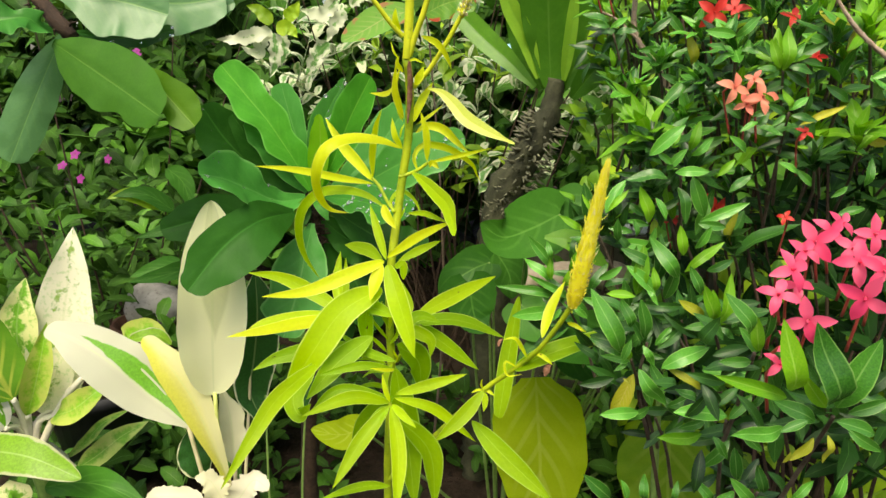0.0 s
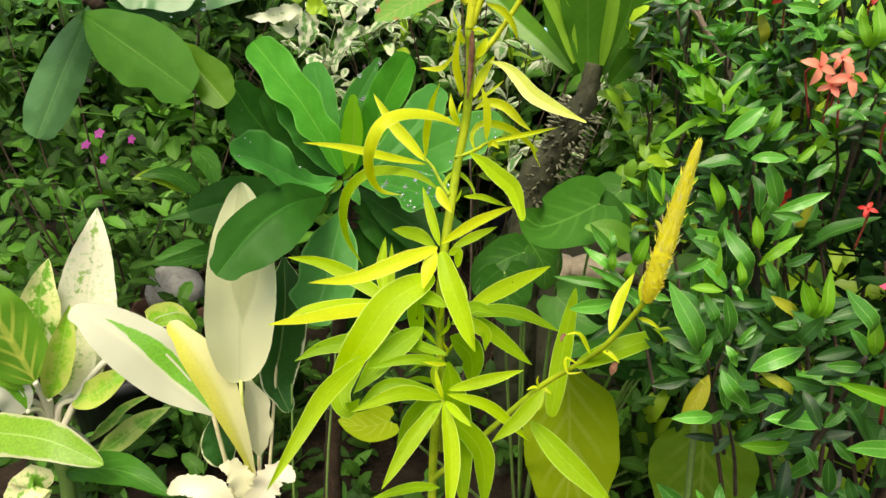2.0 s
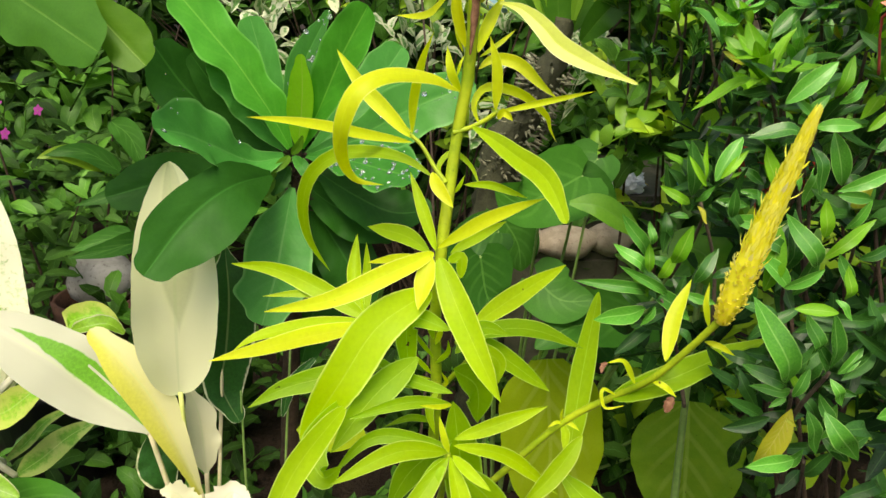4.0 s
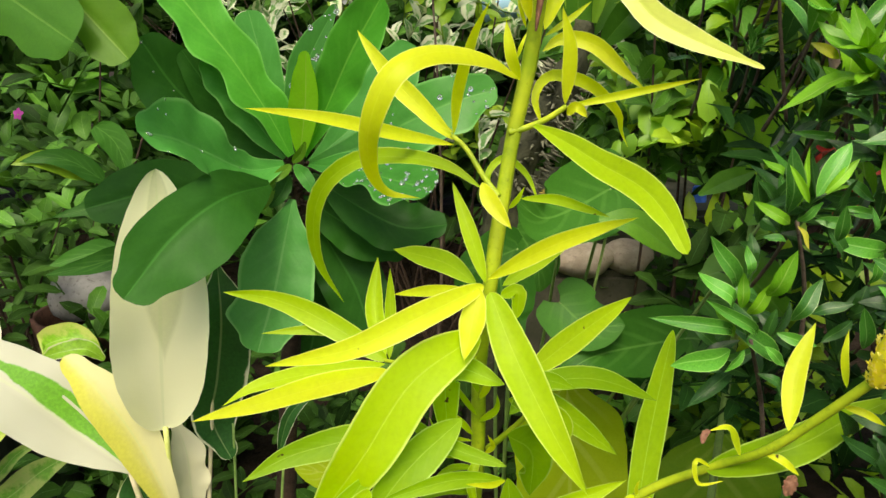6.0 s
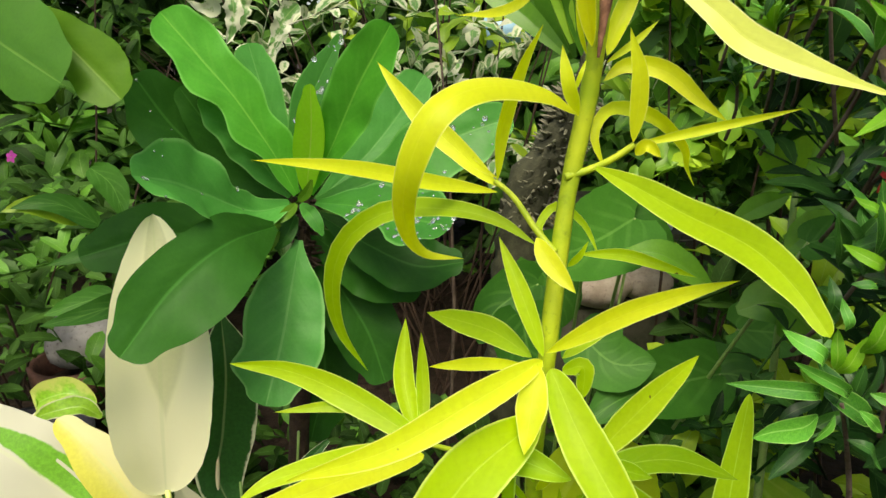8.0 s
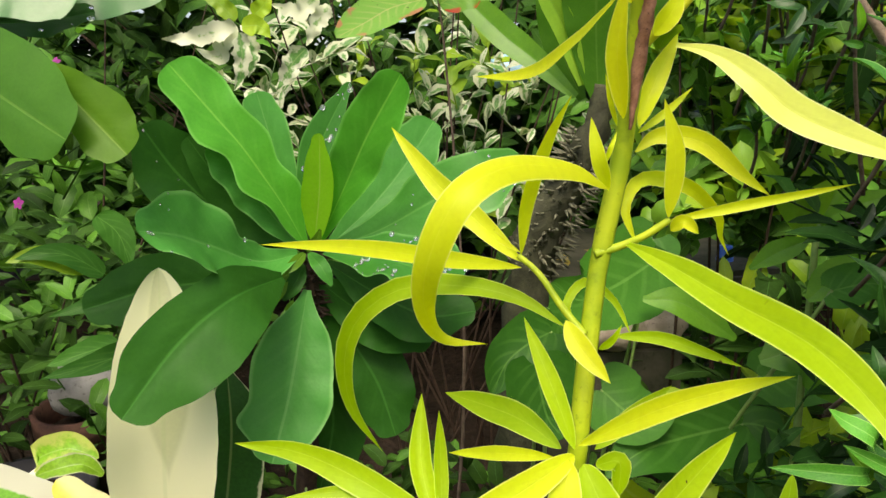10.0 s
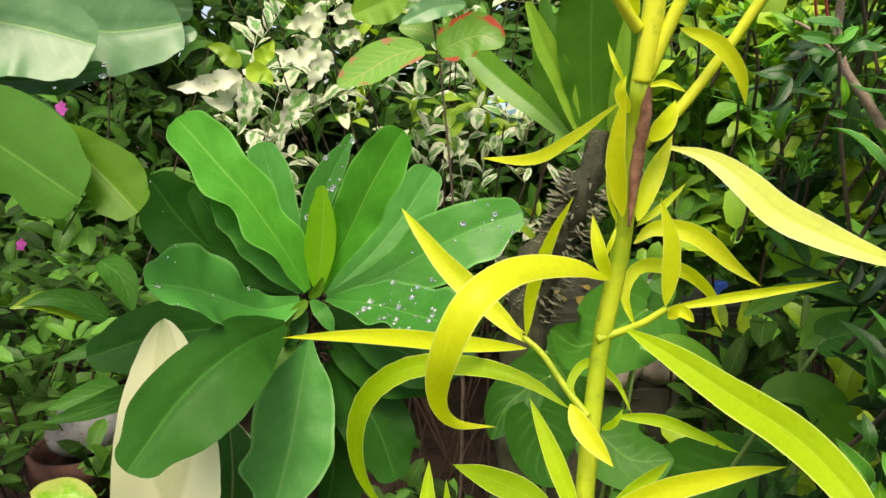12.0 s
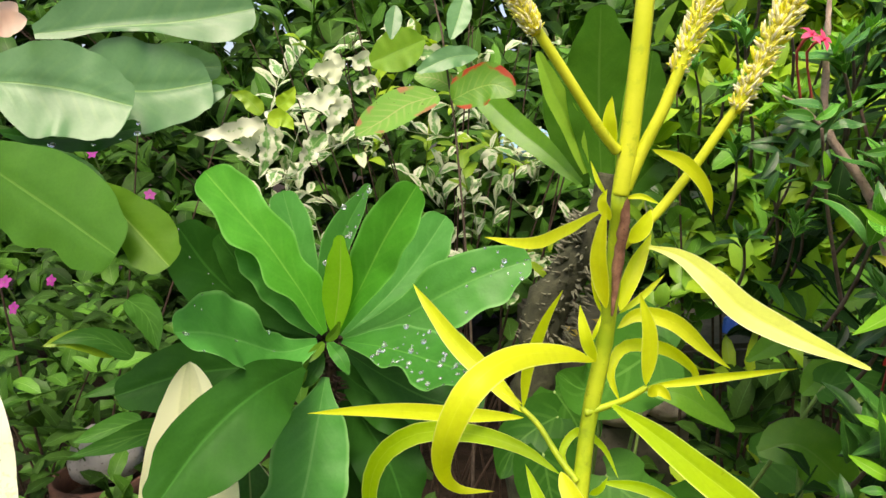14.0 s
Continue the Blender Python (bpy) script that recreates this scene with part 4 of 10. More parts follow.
leaf_on(celosia, celosia_lime, [(-0.0258, 0.4600, 0.6736), (-0.0118, 0.4680, 0.6798), (0.0055, 0.4780, 0.6852)], 0.0069, (-0.17, -0.93, 0.33), wave=0.015)
leaf_on(celosia, celosia_lime, [(-0.0363, 0.4600, 0.6745), (-0.0485, 0.4750, 0.6786), (-0.0694, 0.5000, 0.6765)], 0.0107, (-0.05, -0.94, 0.33), wave=0.015)
leaf_on(celosia, celosia_yellow, [(-0.0388, 0.4600, 0.6718), (-0.0525, 0.4720, 0.6671), (-0.0693, 0.4880, 0.6591)], 0.0054, (-0.04, -0.93, 0.36), wave=0.015)
leaf_on(celosia, celosia_yellow, [(-0.0367, 0.4500, 0.6767), (-0.0395, 0.4430, 0.6657), (-0.0432, 0.4350, 0.6534)], 0.0113, (-0.09, -0.91, 0.40), wave=0.015)
leaf_on(celosia, celosia_yellow, [(-0.0346, 0.4510, 0.6771), (-0.0561, 0.4400, 0.6711), (-0.0841, 0.4270, 0.6631), (-0.1116, 0.4130, 0.6639)], 0.0111, (0.07, -0.90, 0.43), "blade", wave=0.015)
leaf_on(celosia, celosia_lime, [(-0.0321, 0.4500, 0.6748), (-0.0246, 0.4340, 0.6564), (-0.0154, 0.4050, 0.6408), (-0.0104, 0.3790, 0.6361)], 0.0157, (-0.18, -0.84, 0.52), "blade", fold=0.35, wave=0.015)
leaf_on(celosia, celosia_lime, [(-0.0362, 0.4470, 0.6587), (-0.0625, 0.4320, 0.6466), (-0.0804, 0.4200, 0.6236), (-0.0963, 0.4200, 0.5977), (-0.0979, 0.4150, 0.5918)], 0.0259, (0.17, -0.82, 0.54), "oval", fold=0.15, wave=0.02)
leaf_on(celosia, celosia_lime, [(-0.0779, 0.4100, 0.6166), (-0.0938, 0.3750, 0.6125), (-0.1034, 0.3520, 0.6016), (-0.1188, 0.3300, 0.5776)], 0.0125, (0.17, -0.70, 0.69), "blade", wave=0.015)
leaf_on(celosia, celosia_green, [(-0.0427, 0.4400, 0.6255), (-0.0648, 0.4250, 0.6130), (-0.0854, 0.4100, 0.5919)], 0.0178, (0.12, -0.74, 0.66), wave=0.015)
leaf_on(celosia, celosia_green, [(-0.0792, 0.4200, 0.6153), (-0.0936, 0.4100, 0.5952), (-0.0882, 0.4000, 0.5860), (-0.0781, 0.3900, 0.5996)], 0.0149, (0.20, -0.86, 0.47), wave=0.015)
part("twig", tube([(-0.0363, 0.4480, 0.6383), (-0.0549, 0.4700, 0.6316), (-0.0734, 0.4950, 0.6232)], (0.0012, 0.0011, 0.0009), sides=8, count=16, bumps=0), celosia_stem, celosia)
leaf_on(celosia, celosia_lime, [(-0.0725, 0.4950, 0.6232), (-0.1022, 0.5100, 0.6369), (-0.1277, 0.5220, 0.6436), (-0.1544, 0.5310, 0.6441)], 0.0142, (0.17, -0.91, 0.37), "blade", wave=0.015)
leaf_on(celosia, celosia_lime, [(-0.0779, 0.5000, 0.6281), (-0.1024, 0.5100, 0.6319), (-0.1329, 0.5100, 0.6309)], 0.0061, (0.10, -0.91, 0.41), wave=0.015)
leaf_on(celosia, celosia_lime, [(-0.0735, 0.5000, 0.6214), (-0.0783, 0.5150, 0.6395), (-0.0770, 0.5290, 0.6630)], 0.0105, (0.04, -0.92, 0.39), fold=0.5, wave=0.015)
leaf_on(celosia, celosia_lime, [(-0.0714, 0.5000, 0.6214), (-0.0709, 0.5100, 0.6399), (-0.0709, 0.5150, 0.6620)], 0.0061, (0.02, -0.92, 0.39), wave=0.015)
leaf_on(celosia, celosia_yellow, [(-0.0718, 0.4900, 0.6199), (-0.0996, 0.4780, 0.6202), (-0.1270, 0.4620, 0.6204), (-0.1502, 0.4510, 0.6199)], 0.0123, (0.15, -0.69, 0.71), "blade", wave=0.015)
leaf_on(celosia, celosia_lime, [(-0.0734, 0.4950, 0.6213), (-0.1030, 0.4850, 0.6229), (-0.1280, 0.4750, 0.6223), (-0.1428, 0.4700, 0.6155)], 0.0100, (0.15, -0.70, 0.70), wave=0.015)
leaf_on(celosia, celosia_green, [(-0.0605, 0.4500, 0.6156), (-0.0920, 0.4500, 0.6094), (-0.1121, 0.4450, 0.6065), (-0.1292, 0.4400, 0.5991)], 0.0150, (0.12, -0.70, 0.71), wave=0.015)
leaf_on(celosia, celosia_lime, [(-0.0111, 0.4650, 0.6320), (0.0173, 0.4880, 0.6398), (0.0489, 0.5130, 0.6469)], 0.0135, (-0.23, -0.88, 0.41), "blade", wave=0.015)
leaf_on(celosia, celosia_green, [(-0.0184, 0.4600, 0.6250), (0.0031, 0.4650, 0.6281), (0.0250, 0.4720, 0.6231), (0.0542, 0.4800, 0.6074)], 0.0131, (-0.21, -0.69, 0.70), wave=0.015)
leaf_on(celosia, celosia_green, [(-0.0200, 0.4600, 0.6302), (0.0042, 0.4650, 0.6115), (0.0337, 0.4700, 0.5856)], 0.0118, (-0.17, -0.71, 0.68), wave=0.015)
leaf_on(celosia, celosia_lime, [(-0.0274, 0.4530, 0.6723), (-0.0213, 0.4500, 0.6748), (-0.0213, 0.4500, 0.6639)], 0.0065, (-0.15, -0.92, 0.36), "oval", wave=0.015)
part("side_shoot", tube([(-0.0305, 0.4550, 0.5245), (-0.0298, 0.4300, 0.5582), (-0.0294, 0.4120, 0.5879)], (0.002, 0.0017, 0.0014), sides=8, count=16, bumps=0), celosia_stem, celosia)
part("side_shoot", tube([(-0.0281, 0.4630, 0.5957), (-0.0175, 0.4500, 0.6170), (-0.0091, 0.4470, 0.6313)], (0.0016, 0.0013, 0.001), sides=8, count=16, bumps=0), celosia_stem, celosia)
leaf_on(celosia, celosia_lime, [(-0.0294, 0.4120, 0.5891), (-0.0542, 0.4000, 0.5983), (-0.0836, 0.3850, 0.5931)], 0.0097, (0.12, -0.77, 0.62), fold=0.35, wave=0.015)
leaf_on(celosia, celosia_green, [(-0.0296, 0.4150, 0.5905), (-0.0639, 0.4150, 0.5968), (-0.0848, 0.4100, 0.5805)], 0.0088, (0.13, -0.78, 0.61), fold=0.35, wave=0.015)
leaf_on(celosia, celosia_lime, [(-0.0293, 0.4100, 0.5877), (-0.0471, 0.3950, 0.5702), (-0.0648, 0.3780, 0.5453)], 0.0110, (0.10, -0.74, 0.66), fold=0.35, wave=0.015)
leaf_on(celosia, celosia_lime, [(-0.0285, 0.4100, 0.5877), (-0.0230, 0.3950, 0.5618), (-0.0242, 0.3750, 0.5269)], 0.0129, (0.06, -0.74, 0.67), fold=0.35, wave=0.015)
leaf_on(celosia, celosia_lime, [(-0.0273, 0.4100, 0.5885), (-0.0203, 0.4000, 0.5860), (-0.0107, 0.3920, 0.5811)], 0.0061, (0.05, -0.77, 0.64), fold=0.35, wave=0.015)
leaf_on(celosia, celosia_lime, [(-0.0265, 0.4150, 0.5905), (0.0011, 0.4200, 0.5793), (0.0298, 0.4250, 0.5513)], 0.0090, (0.01, -0.77, 0.64), fold=0.35, wave=0.015)
leaf_on(celosia, celosia_yellow, [(-0.0292, 0.4100, 0.5902), (-0.0319, 0.4080, 0.6004), (-0.0340, 0.4100, 0.6109)], 0.0040, (0.07, -0.78, 0.62), fold=0.35, wave=0.015)
leaf_on(celosia, celosia_lime, [(-0.0259, 0.4180, 0.5919), (-0.0029, 0.4250, 0.5952), (0.0236, 0.4330, 0.5999)], 0.0090, (0.02, -0.79, 0.61), fold=0.35, wave=0.015)
leaf_on(celosia, celosia_green, [(-0.0302, 0.4120, 0.5857), (-0.0365, 0.4050, 0.5820), (-0.0480, 0.4000, 0.5587)], 0.0093, (0.08, -0.76, 0.64), fold=0.35, wave=0.015)
leaf_on(celosia, celosia_green, [(-0.0301, 0.4050, 0.5292), (-0.0482, 0.3950, 0.5352), (-0.0740, 0.3800, 0.5359)], 0.0075, (0.10, -0.71, 0.70), fold=0.35, wave=0.015)
leaf_on(celosia, celosia_green, [(-0.0261, 0.4250, 0.6088), (-0.0193, 0.4300, 0.5537), (-0.0135, 0.4200, 0.5003)], 0.0232, (0.05, -0.75, 0.66), fold=0.35, wave=0.015)
leaf_on(celosia, celosia_green, [(-0.0265, 0.4400, 0.6403), (-0.0473, 0.4500, 0.6408), (-0.0464, 0.4500, 0.6016)], 0.0132, (0.10, -0.84, 0.53), fold=0.35, wave=0.015)
leaf_on(celosia, celosia_green, [(-0.0246, 0.4370, 0.6289), (-0.0110, 0.4450, 0.6384), (0.0049, 0.4500, 0.6322)], 0.0098, (0.03, -0.84, 0.54), fold=0.35, wave=0.015)
leaf_on(celosia, celosia_lime, [(-0.0246, 0.4400, 0.6403), (-0.0171, 0.4500, 0.6429), (-0.0224, 0.4550, 0.6603)], 0.0066, (0.04, -0.84, 0.53), fold=0.35, wave=0.015)
leaf_on(celosia, celosia_green, [(-0.0262, 0.4280, 0.6116), (-0.0510, 0.4400, 0.6148), (-0.0700, 0.4500, 0.6258)], 0.0072, (0.11, -0.81, 0.58), fold=0.35, wave=0.015)
leaf_on(celosia, celosia_green, [(-0.0264, 0.4280, 0.6053), (-0.0487, 0.4200, 0.6120), (-0.0781, 0.4120, 0.6087)], 0.0069, (0.11, -0.80, 0.59), fold=0.35, wave=0.015)
leaf_on(celosia, celosia_green, [(-0.0256, 0.4330, 0.6221), (-0.0115, 0.4500, 0.6016), (-0.0098, 0.4550, 0.5766)], 0.0202, (0.03, -0.81, 0.59), fold=0.35, wave=0.015)
leaf_on(celosia, celosia_green, [(-0.0275, 0.4200, 0.5749), (-0.0032, 0.4300, 0.5400), (0.0007, 0.4300, 0.4930)], 0.0187, (0.02, -0.74, 0.68), fold=0.35, wave=0.015)
leaf_on(celosia, celosia_lime, [(-0.0247, 0.4400, 0.6340), (-0.0030, 0.4400, 0.6234), (-0.0022, 0.4380, 0.6101)], 0.0111, (0.02, -0.82, 0.57), fold=0.35, wave=0.015)
leaf_on(celosia, celosia_green, [(-0.0273, 0.4200, 0.5900), (-0.0473, 0.4300, 0.5650), (-0.0603, 0.4300, 0.5400)], 0.0165, (0.10, -0.76, 0.65), fold=0.35, wave=0.015)
leaf_on(celosia, celosia_lime, [(-0.0400, 0.4400, 0.6080), (-0.0532, 0.4350, 0.6140), (-0.0632, 0.4320, 0.6153)], 0.0035, (-0.04, -0.84, 0.55), wave=0.015)
leaf_on(celosia, celosia_yellow, [(-0.0264, 0.4280, 0.6053), (-0.0336, 0.4220, 0.6081), (-0.0430, 0.4200, 0.6103)], 0.0031, (0.09, -0.90, 0.42), wave=0.015)
part("side_branch", tube([(-0.0360, 0.4600, 0.4970), (0.0000, 0.4560, 0.5370), (0.0359, 0.4495, 0.5785), (0.0580, 0.4340, 0.6040), (0.0685, 0.4170, 0.6230), (0.0790, 0.4060, 0.6440), (0.0871, 0.3952, 0.6648)], (0.0023, 0.0022, 0.0021, 0.002, 0.0018, 0.0017, 0.0017), sides=8, count=40, bumps=0), celosia_stem, celosia)
leaf_on(celosia, celosia_lime, [(0.0362, 0.4490, 0.5788), (0.0374, 0.4460, 0.5725), (0.0363, 0.4430, 0.5649)], 0.0055, (-0.24, -0.63, 0.74), wave=0.015)
leaf_on(celosia, celosia_yellow, [(0.0362, 0.4490, 0.5788), (0.0318, 0.4470, 0.5804), (0.0269, 0.4450, 0.5788)], 0.0022, (-0.23, -0.64, 0.73), wave=0.015)
leaf_on(celosia, celosia_yellow, [(0.0362, 0.4490, 0.5788), (0.0398, 0.4470, 0.5795), (0.0446, 0.4450, 0.5763)], 0.0026, (-0.25, -0.64, 0.73), wave=0.015)
leaf_on(celosia, celosia_yellow, [(0.0362, 0.4490, 0.5788), (0.0345, 0.4470, 0.5849), (0.0351, 0.4460, 0.5901)], 0.0020, (-0.24, -0.65, 0.72), wave=0.015)
leaf_on(celosia, celosia_lime, [(-0.0336, 0.4620, 0.6245), (-0.0373, 0.4550, 0.6375), (-0.0411, 0.4520, 0.6509)], 0.0040, (-0.07, -0.76, 0.65), wave=0.015)
leaf_on(celosia, celosia_yellow, [(-0.0338, 0.4620, 0.6308), (-0.0371, 0.4520, 0.6406), (-0.0367, 0.4500, 0.6480)], 0.0042, (-0.08, -0.76, 0.65), wave=0.015)
leaf_on(celosia, celosia_lime, [(-0.0352, 0.4620, 0.6038), (-0.0430, 0.4560, 0.6156), (-0.0501, 0.4540, 0.6210)], 0.0036, (-0.06, -0.72, 0.69), wave=0.015)
leaf_on(celosia, celosia_green, [(-0.0349, 0.4620, 0.5939), (-0.0455, 0.4560, 0.6007), (-0.0568, 0.4520, 0.6023)], 0.0032, (-0.05, -0.70, 0.71), wave=0.015)
leaf_on(celosia, celosia_lime, [(-0.0315, 0.4620, 0.5938), (-0.0364, 0.4550, 0.5848), (-0.0336, 0.4500, 0.5730)], 0.0052, (-0.07, -0.68, 0.73), wave=0.015)
leaf_on(celosia, celosia_yellow, [(-0.0297, 0.4620, 0.5938), (-0.0273, 0.4550, 0.6022), (-0.0302, 0.4520, 0.6099)], 0.0030, (-0.09, -0.70, 0.71), wave=0.015)
leaf_on(celosia, celosia_lime, [(-0.0338, 0.4620, 0.6134), (-0.0413, 0.4560, 0.6264), (-0.0477, 0.4540, 0.6382)], 0.0028, (-0.06, -0.74, 0.67), wave=0.015)
leaf_on(celosia, celosia_green, [(-0.0342, 0.4620, 0.5872), (-0.0453, 0.4560, 0.5909), (-0.0535, 0.4530, 0.5867)], 0.0038, (-0.05, -0.69, 0.72), wave=0.015)
leaf_on(celosia, celosia_lime, [(-0.0326, 0.4620, 0.6102), (-0.0269, 0.4550, 0.6199), (-0.0270, 0.4520, 0.6290)], 0.0036, (-0.10, -0.73, 0.68), wave=0.015)
leaf_on(celosia, celosia_yellow, [(-0.0330, 0.4610, 0.6219), (-0.0310, 0.4520, 0.6339), (-0.0332, 0.4490, 0.6432)], 0.0038, (-0.09, -0.75, 0.66), wave=0.015)
leaf_on(celosia, celosia_green, [(-0.0332, 0.4620, 0.5736), (-0.0465, 0.4560, 0.5800), (-0.0608, 0.4520, 0.5777)], 0.0050, (-0.04, -0.67, 0.74), wave=0.015)
leaf_on(celosia, celosia_lime, [(-0.0351, 0.4620, 0.6005), (-0.0497, 0.4570, 0.6072), (-0.0549, 0.4550, 0.6174)], 0.0024, (-0.04, -0.71, 0.70), wave=0.015)
plume_on(celosia, (0.0871, 0.3952, 0.6628), (0.0977, 0.3728, 0.7544), 0.0053)
leaf_on(celosia, celosia_green, [(0.0508, 0.4800, 0.5392), (0.0585, 0.4930, 0.5850), (0.0664, 0.5007, 0.6342)], 0.0164, (-0.31, -0.80, 0.51), "strap", fold=0.2, wave=0.015)
leaf_on(celosia, celosia_green, [(0.0565, 0.4330, 0.6035), (0.0800, 0.4200, 0.6215), (0.1120, 0.4320, 0.6270), (0.1423, 0.4422, 0.6311)], 0.0147, (-0.45, -0.62, 0.64), "blade", wave=0.015)
leaf_on(celosia, celosia_yellow, [(0.0715, 0.4100, 0.6364), (0.0790, 0.4230, 0.6530), (0.0890, 0.4316, 0.6690)], 0.0085, (-0.46, -0.78, 0.41), wave=0.015)
leaf_on(celosia, celosia_yellow, [(0.0905, 0.4110, 0.6529), (0.0880, 0.4120, 0.6645), (0.0897, 0.4150, 0.6737)], 0.0030, (-0.50, -0.77, 0.39), wave=0.015)
leaf_on(celosia, celosia_yellow, [(0.0862, 0.4050, 0.6490), (0.0904, 0.4000, 0.6493), (0.0976, 0.3980, 0.6452)], 0.0032, (-0.51, -0.74, 0.44), wave=0.015)
leaf_on(celosia, celosia_yellow, [(0.0690, 0.4160, 0.6224), (0.0729, 0.4120, 0.6225), (0.0793, 0.4100, 0.6172)], 0.0036, (-0.37, -0.63, 0.68), wave=0.015)
leaf_on(celosia, celosia_yellow, [(0.0639, 0.4240, 0.6165), (0.0556, 0.4200, 0.6314), (0.0463, 0.4180, 0.6320)], 0.0033, (-0.33, -0.67, 0.67), wave=0.015)
leaf_on(celosia, celosia_yellow, [(0.0591, 0.4330, 0.6046), (0.0498, 0.4300, 0.6105), (0.0513, 0.4280, 0.6011), (0.0618, 0.4280, 0.6020)], 0.0022, (-0.29, -0.65, 0.70), wave=0.015)
leaf_on(celosia, scar_brown, [(0.0772, 0.4100, 0.6176), (0.0758, 0.4090, 0.6144), (0.0740, 0.4080, 0.6101)], 0.0045, (-0.37, -0.61, 0.70), "oval", fold=0.6, wave=0.12, name="dried_flower", label="small withered brown flower")
leaf_on(celosia, scar_brown, [(0.0467, 0.4180, 0.6323), (0.0443, 0.4170, 0.6307), (0.0436, 0.4160, 0.6278)], 0.0024, (-0.30, -0.67, 0.68), "oval", fold=0.6, wave=0.12, name="dried_flower", label="small withered brown flower")
leaf_on(celosia, celosia_lime, [(0.0334, 0.4040, 0.6016), (0.0191, 0.3960, 0.5870), (0.0007, 0.3880, 0.5732)], 0.0115, (-0.03, -0.87, 0.49), wave=0.015)
leaf_on(celosia, celosia_green, [(0.0262, 0.4120, 0.5751), (0.0468, 0.4000, 0.5565), (0.0797, 0.3850, 0.5302)], 0.0152, (-0.09, -0.84, 0.53), wave=0.015)

# ---- the broad-leaved thorny plant behind ----
euphorbia = thing("euphorbia_plant", (-0.194, 0.930, 0.0), "broad-leaved thorny plant with glossy green spoon-shaped leaves, wet with drops", "plant", "thorny broad-leaved plants")
part("stem", tube([(-0.2140, 0.9500, -0.0200), (-0.2040, 0.9400, 0.2500), (-0.1751, 0.9250, 0.5477), (-0.1715, 0.9220, 0.6047), (-0.1676, 0.9200, 0.6518)], (0.016, 0.014, 0.011, 0.010, 0.005), sides=10, count=40, bumps=0.15), thorn_bark, euphorbia, "brown thorny stem")
thorns_on(euphorbia, (-0.1780, 0.9260, 0.5200), (-0.1690, 0.9210, 0.6380), 0.010, 150, 0.013)
broad_leaf(euphorbia, euphorbia_deep_shade, [(-0.1919, 0.9300, 0.6131), (-0.2552, 0.9200, 0.6096), (-0.3156, 0.9000, 0.6094), (-0.3744, 0.8800, 0.5973)], (0.0039, 0.0115, 0.0215, 0.0281, 0.0321, 0.0335, 0.0301, 0.0191, 0.0), (0.0039, 0.0089, 0.0177, 0.025, 0.0308, 0.0316, 0.0265, 0.0167, 0.0), (0.31, -0.90, 0.31), 0.1, 0.02)
drops_on(broad_leaf(euphorbia, euphorbia_deep_shade, [(-0.1932, 0.9350, 0.6354), (-0.2467, 0.9250, 0.6705), (-0.2843, 0.9100, 0.7138), (-0.3090, 0.8950, 0.7612)], (0.0049, 0.0133, 0.0215, 0.0272, 0.0326, 0.0356, 0.0316, 0.0201, 0.0), (0.0049, 0.0109, 0.0191, 0.026, 0.0233, 0.0298, 0.0316, 0.0212, 0.0), (0.26, -0.88, 0.39), 0.12, 0.03), 6, 4)
broad_leaf(euphorbia, euphorbia_deep_shade, [(-0.1876, 0.9300, 0.6379), (-0.2294, 0.9250, 0.6730), (-0.2560, 0.9150, 0.7168), (-0.2749, 0.9100, 0.7493)], (0.0036, 0.0107, 0.0177, 0.0234, 0.022, 0.0195, 0.0159, 0.0113, 0.0), (0.0036, 0.0083, 0.0153, 0.0211, 0.0232, 0.0218, 0.0171, 0.0113, 0.0), (0.23, -0.91, 0.34), 0.1, 0.05)
broad_leaf(euphorbia, euphorbia_blue_sheen, [(-0.1814, 0.9150, 0.6431), (-0.2055, 0.9050, 0.6799), (-0.2292, 0.8950, 0.7196), (-0.2470, 0.8850, 0.7463)], (0.0035, 0.0093, 0.015, 0.0172, 0.0216, 0.0191, 0.0211, 0.0143, 0.0), (0.0035, 0.0093, 0.015, 0.0195, 0.0204, 0.0202, 0.0178, 0.0121, 0.0), (0.19, -0.89, 0.42), 0.1, 0.06)
broad_leaf(euphorbia, euphorbia_blue_sheen, [(-0.1779, 0.9300, 0.6449), (-0.1913, 0.9400, 0.6928), (-0.2046, 0.9450, 0.7404), (-0.2166, 0.9500, 0.7887)], (0.0036, 0.0059, 0.0095, 0.0131, 0.0178, 0.0213, 0.0225, 0.0165, 0.0), (0.0036, 0.0059, 0.0095, 0.0131, 0.0166, 0.0189, 0.0195, 0.0142, 0.0), (0.16, -0.96, 0.22), 0.1, 0.03)
broad_leaf(euphorbia, euphorbia_green, [(-0.1733, 0.9020, 0.6477), (-0.1915, 0.8900, 0.6914), (-0.2181, 0.8800, 0.7399), (-0.2432, 0.8760, 0.7741), (-0.2722, 0.8720, 0.8125)], (0.0042, 0.01, 0.0127, 0.0256, 0.0174, 0.0295, 0.021, 0.0208, 0.0), (0.0042, 0.0118, 0.0231, 0.0194, 0.0264, 0.0223, 0.0281, 0.0219, 0.0), (0.27, -0.86, 0.43), 0.16, 0.045)
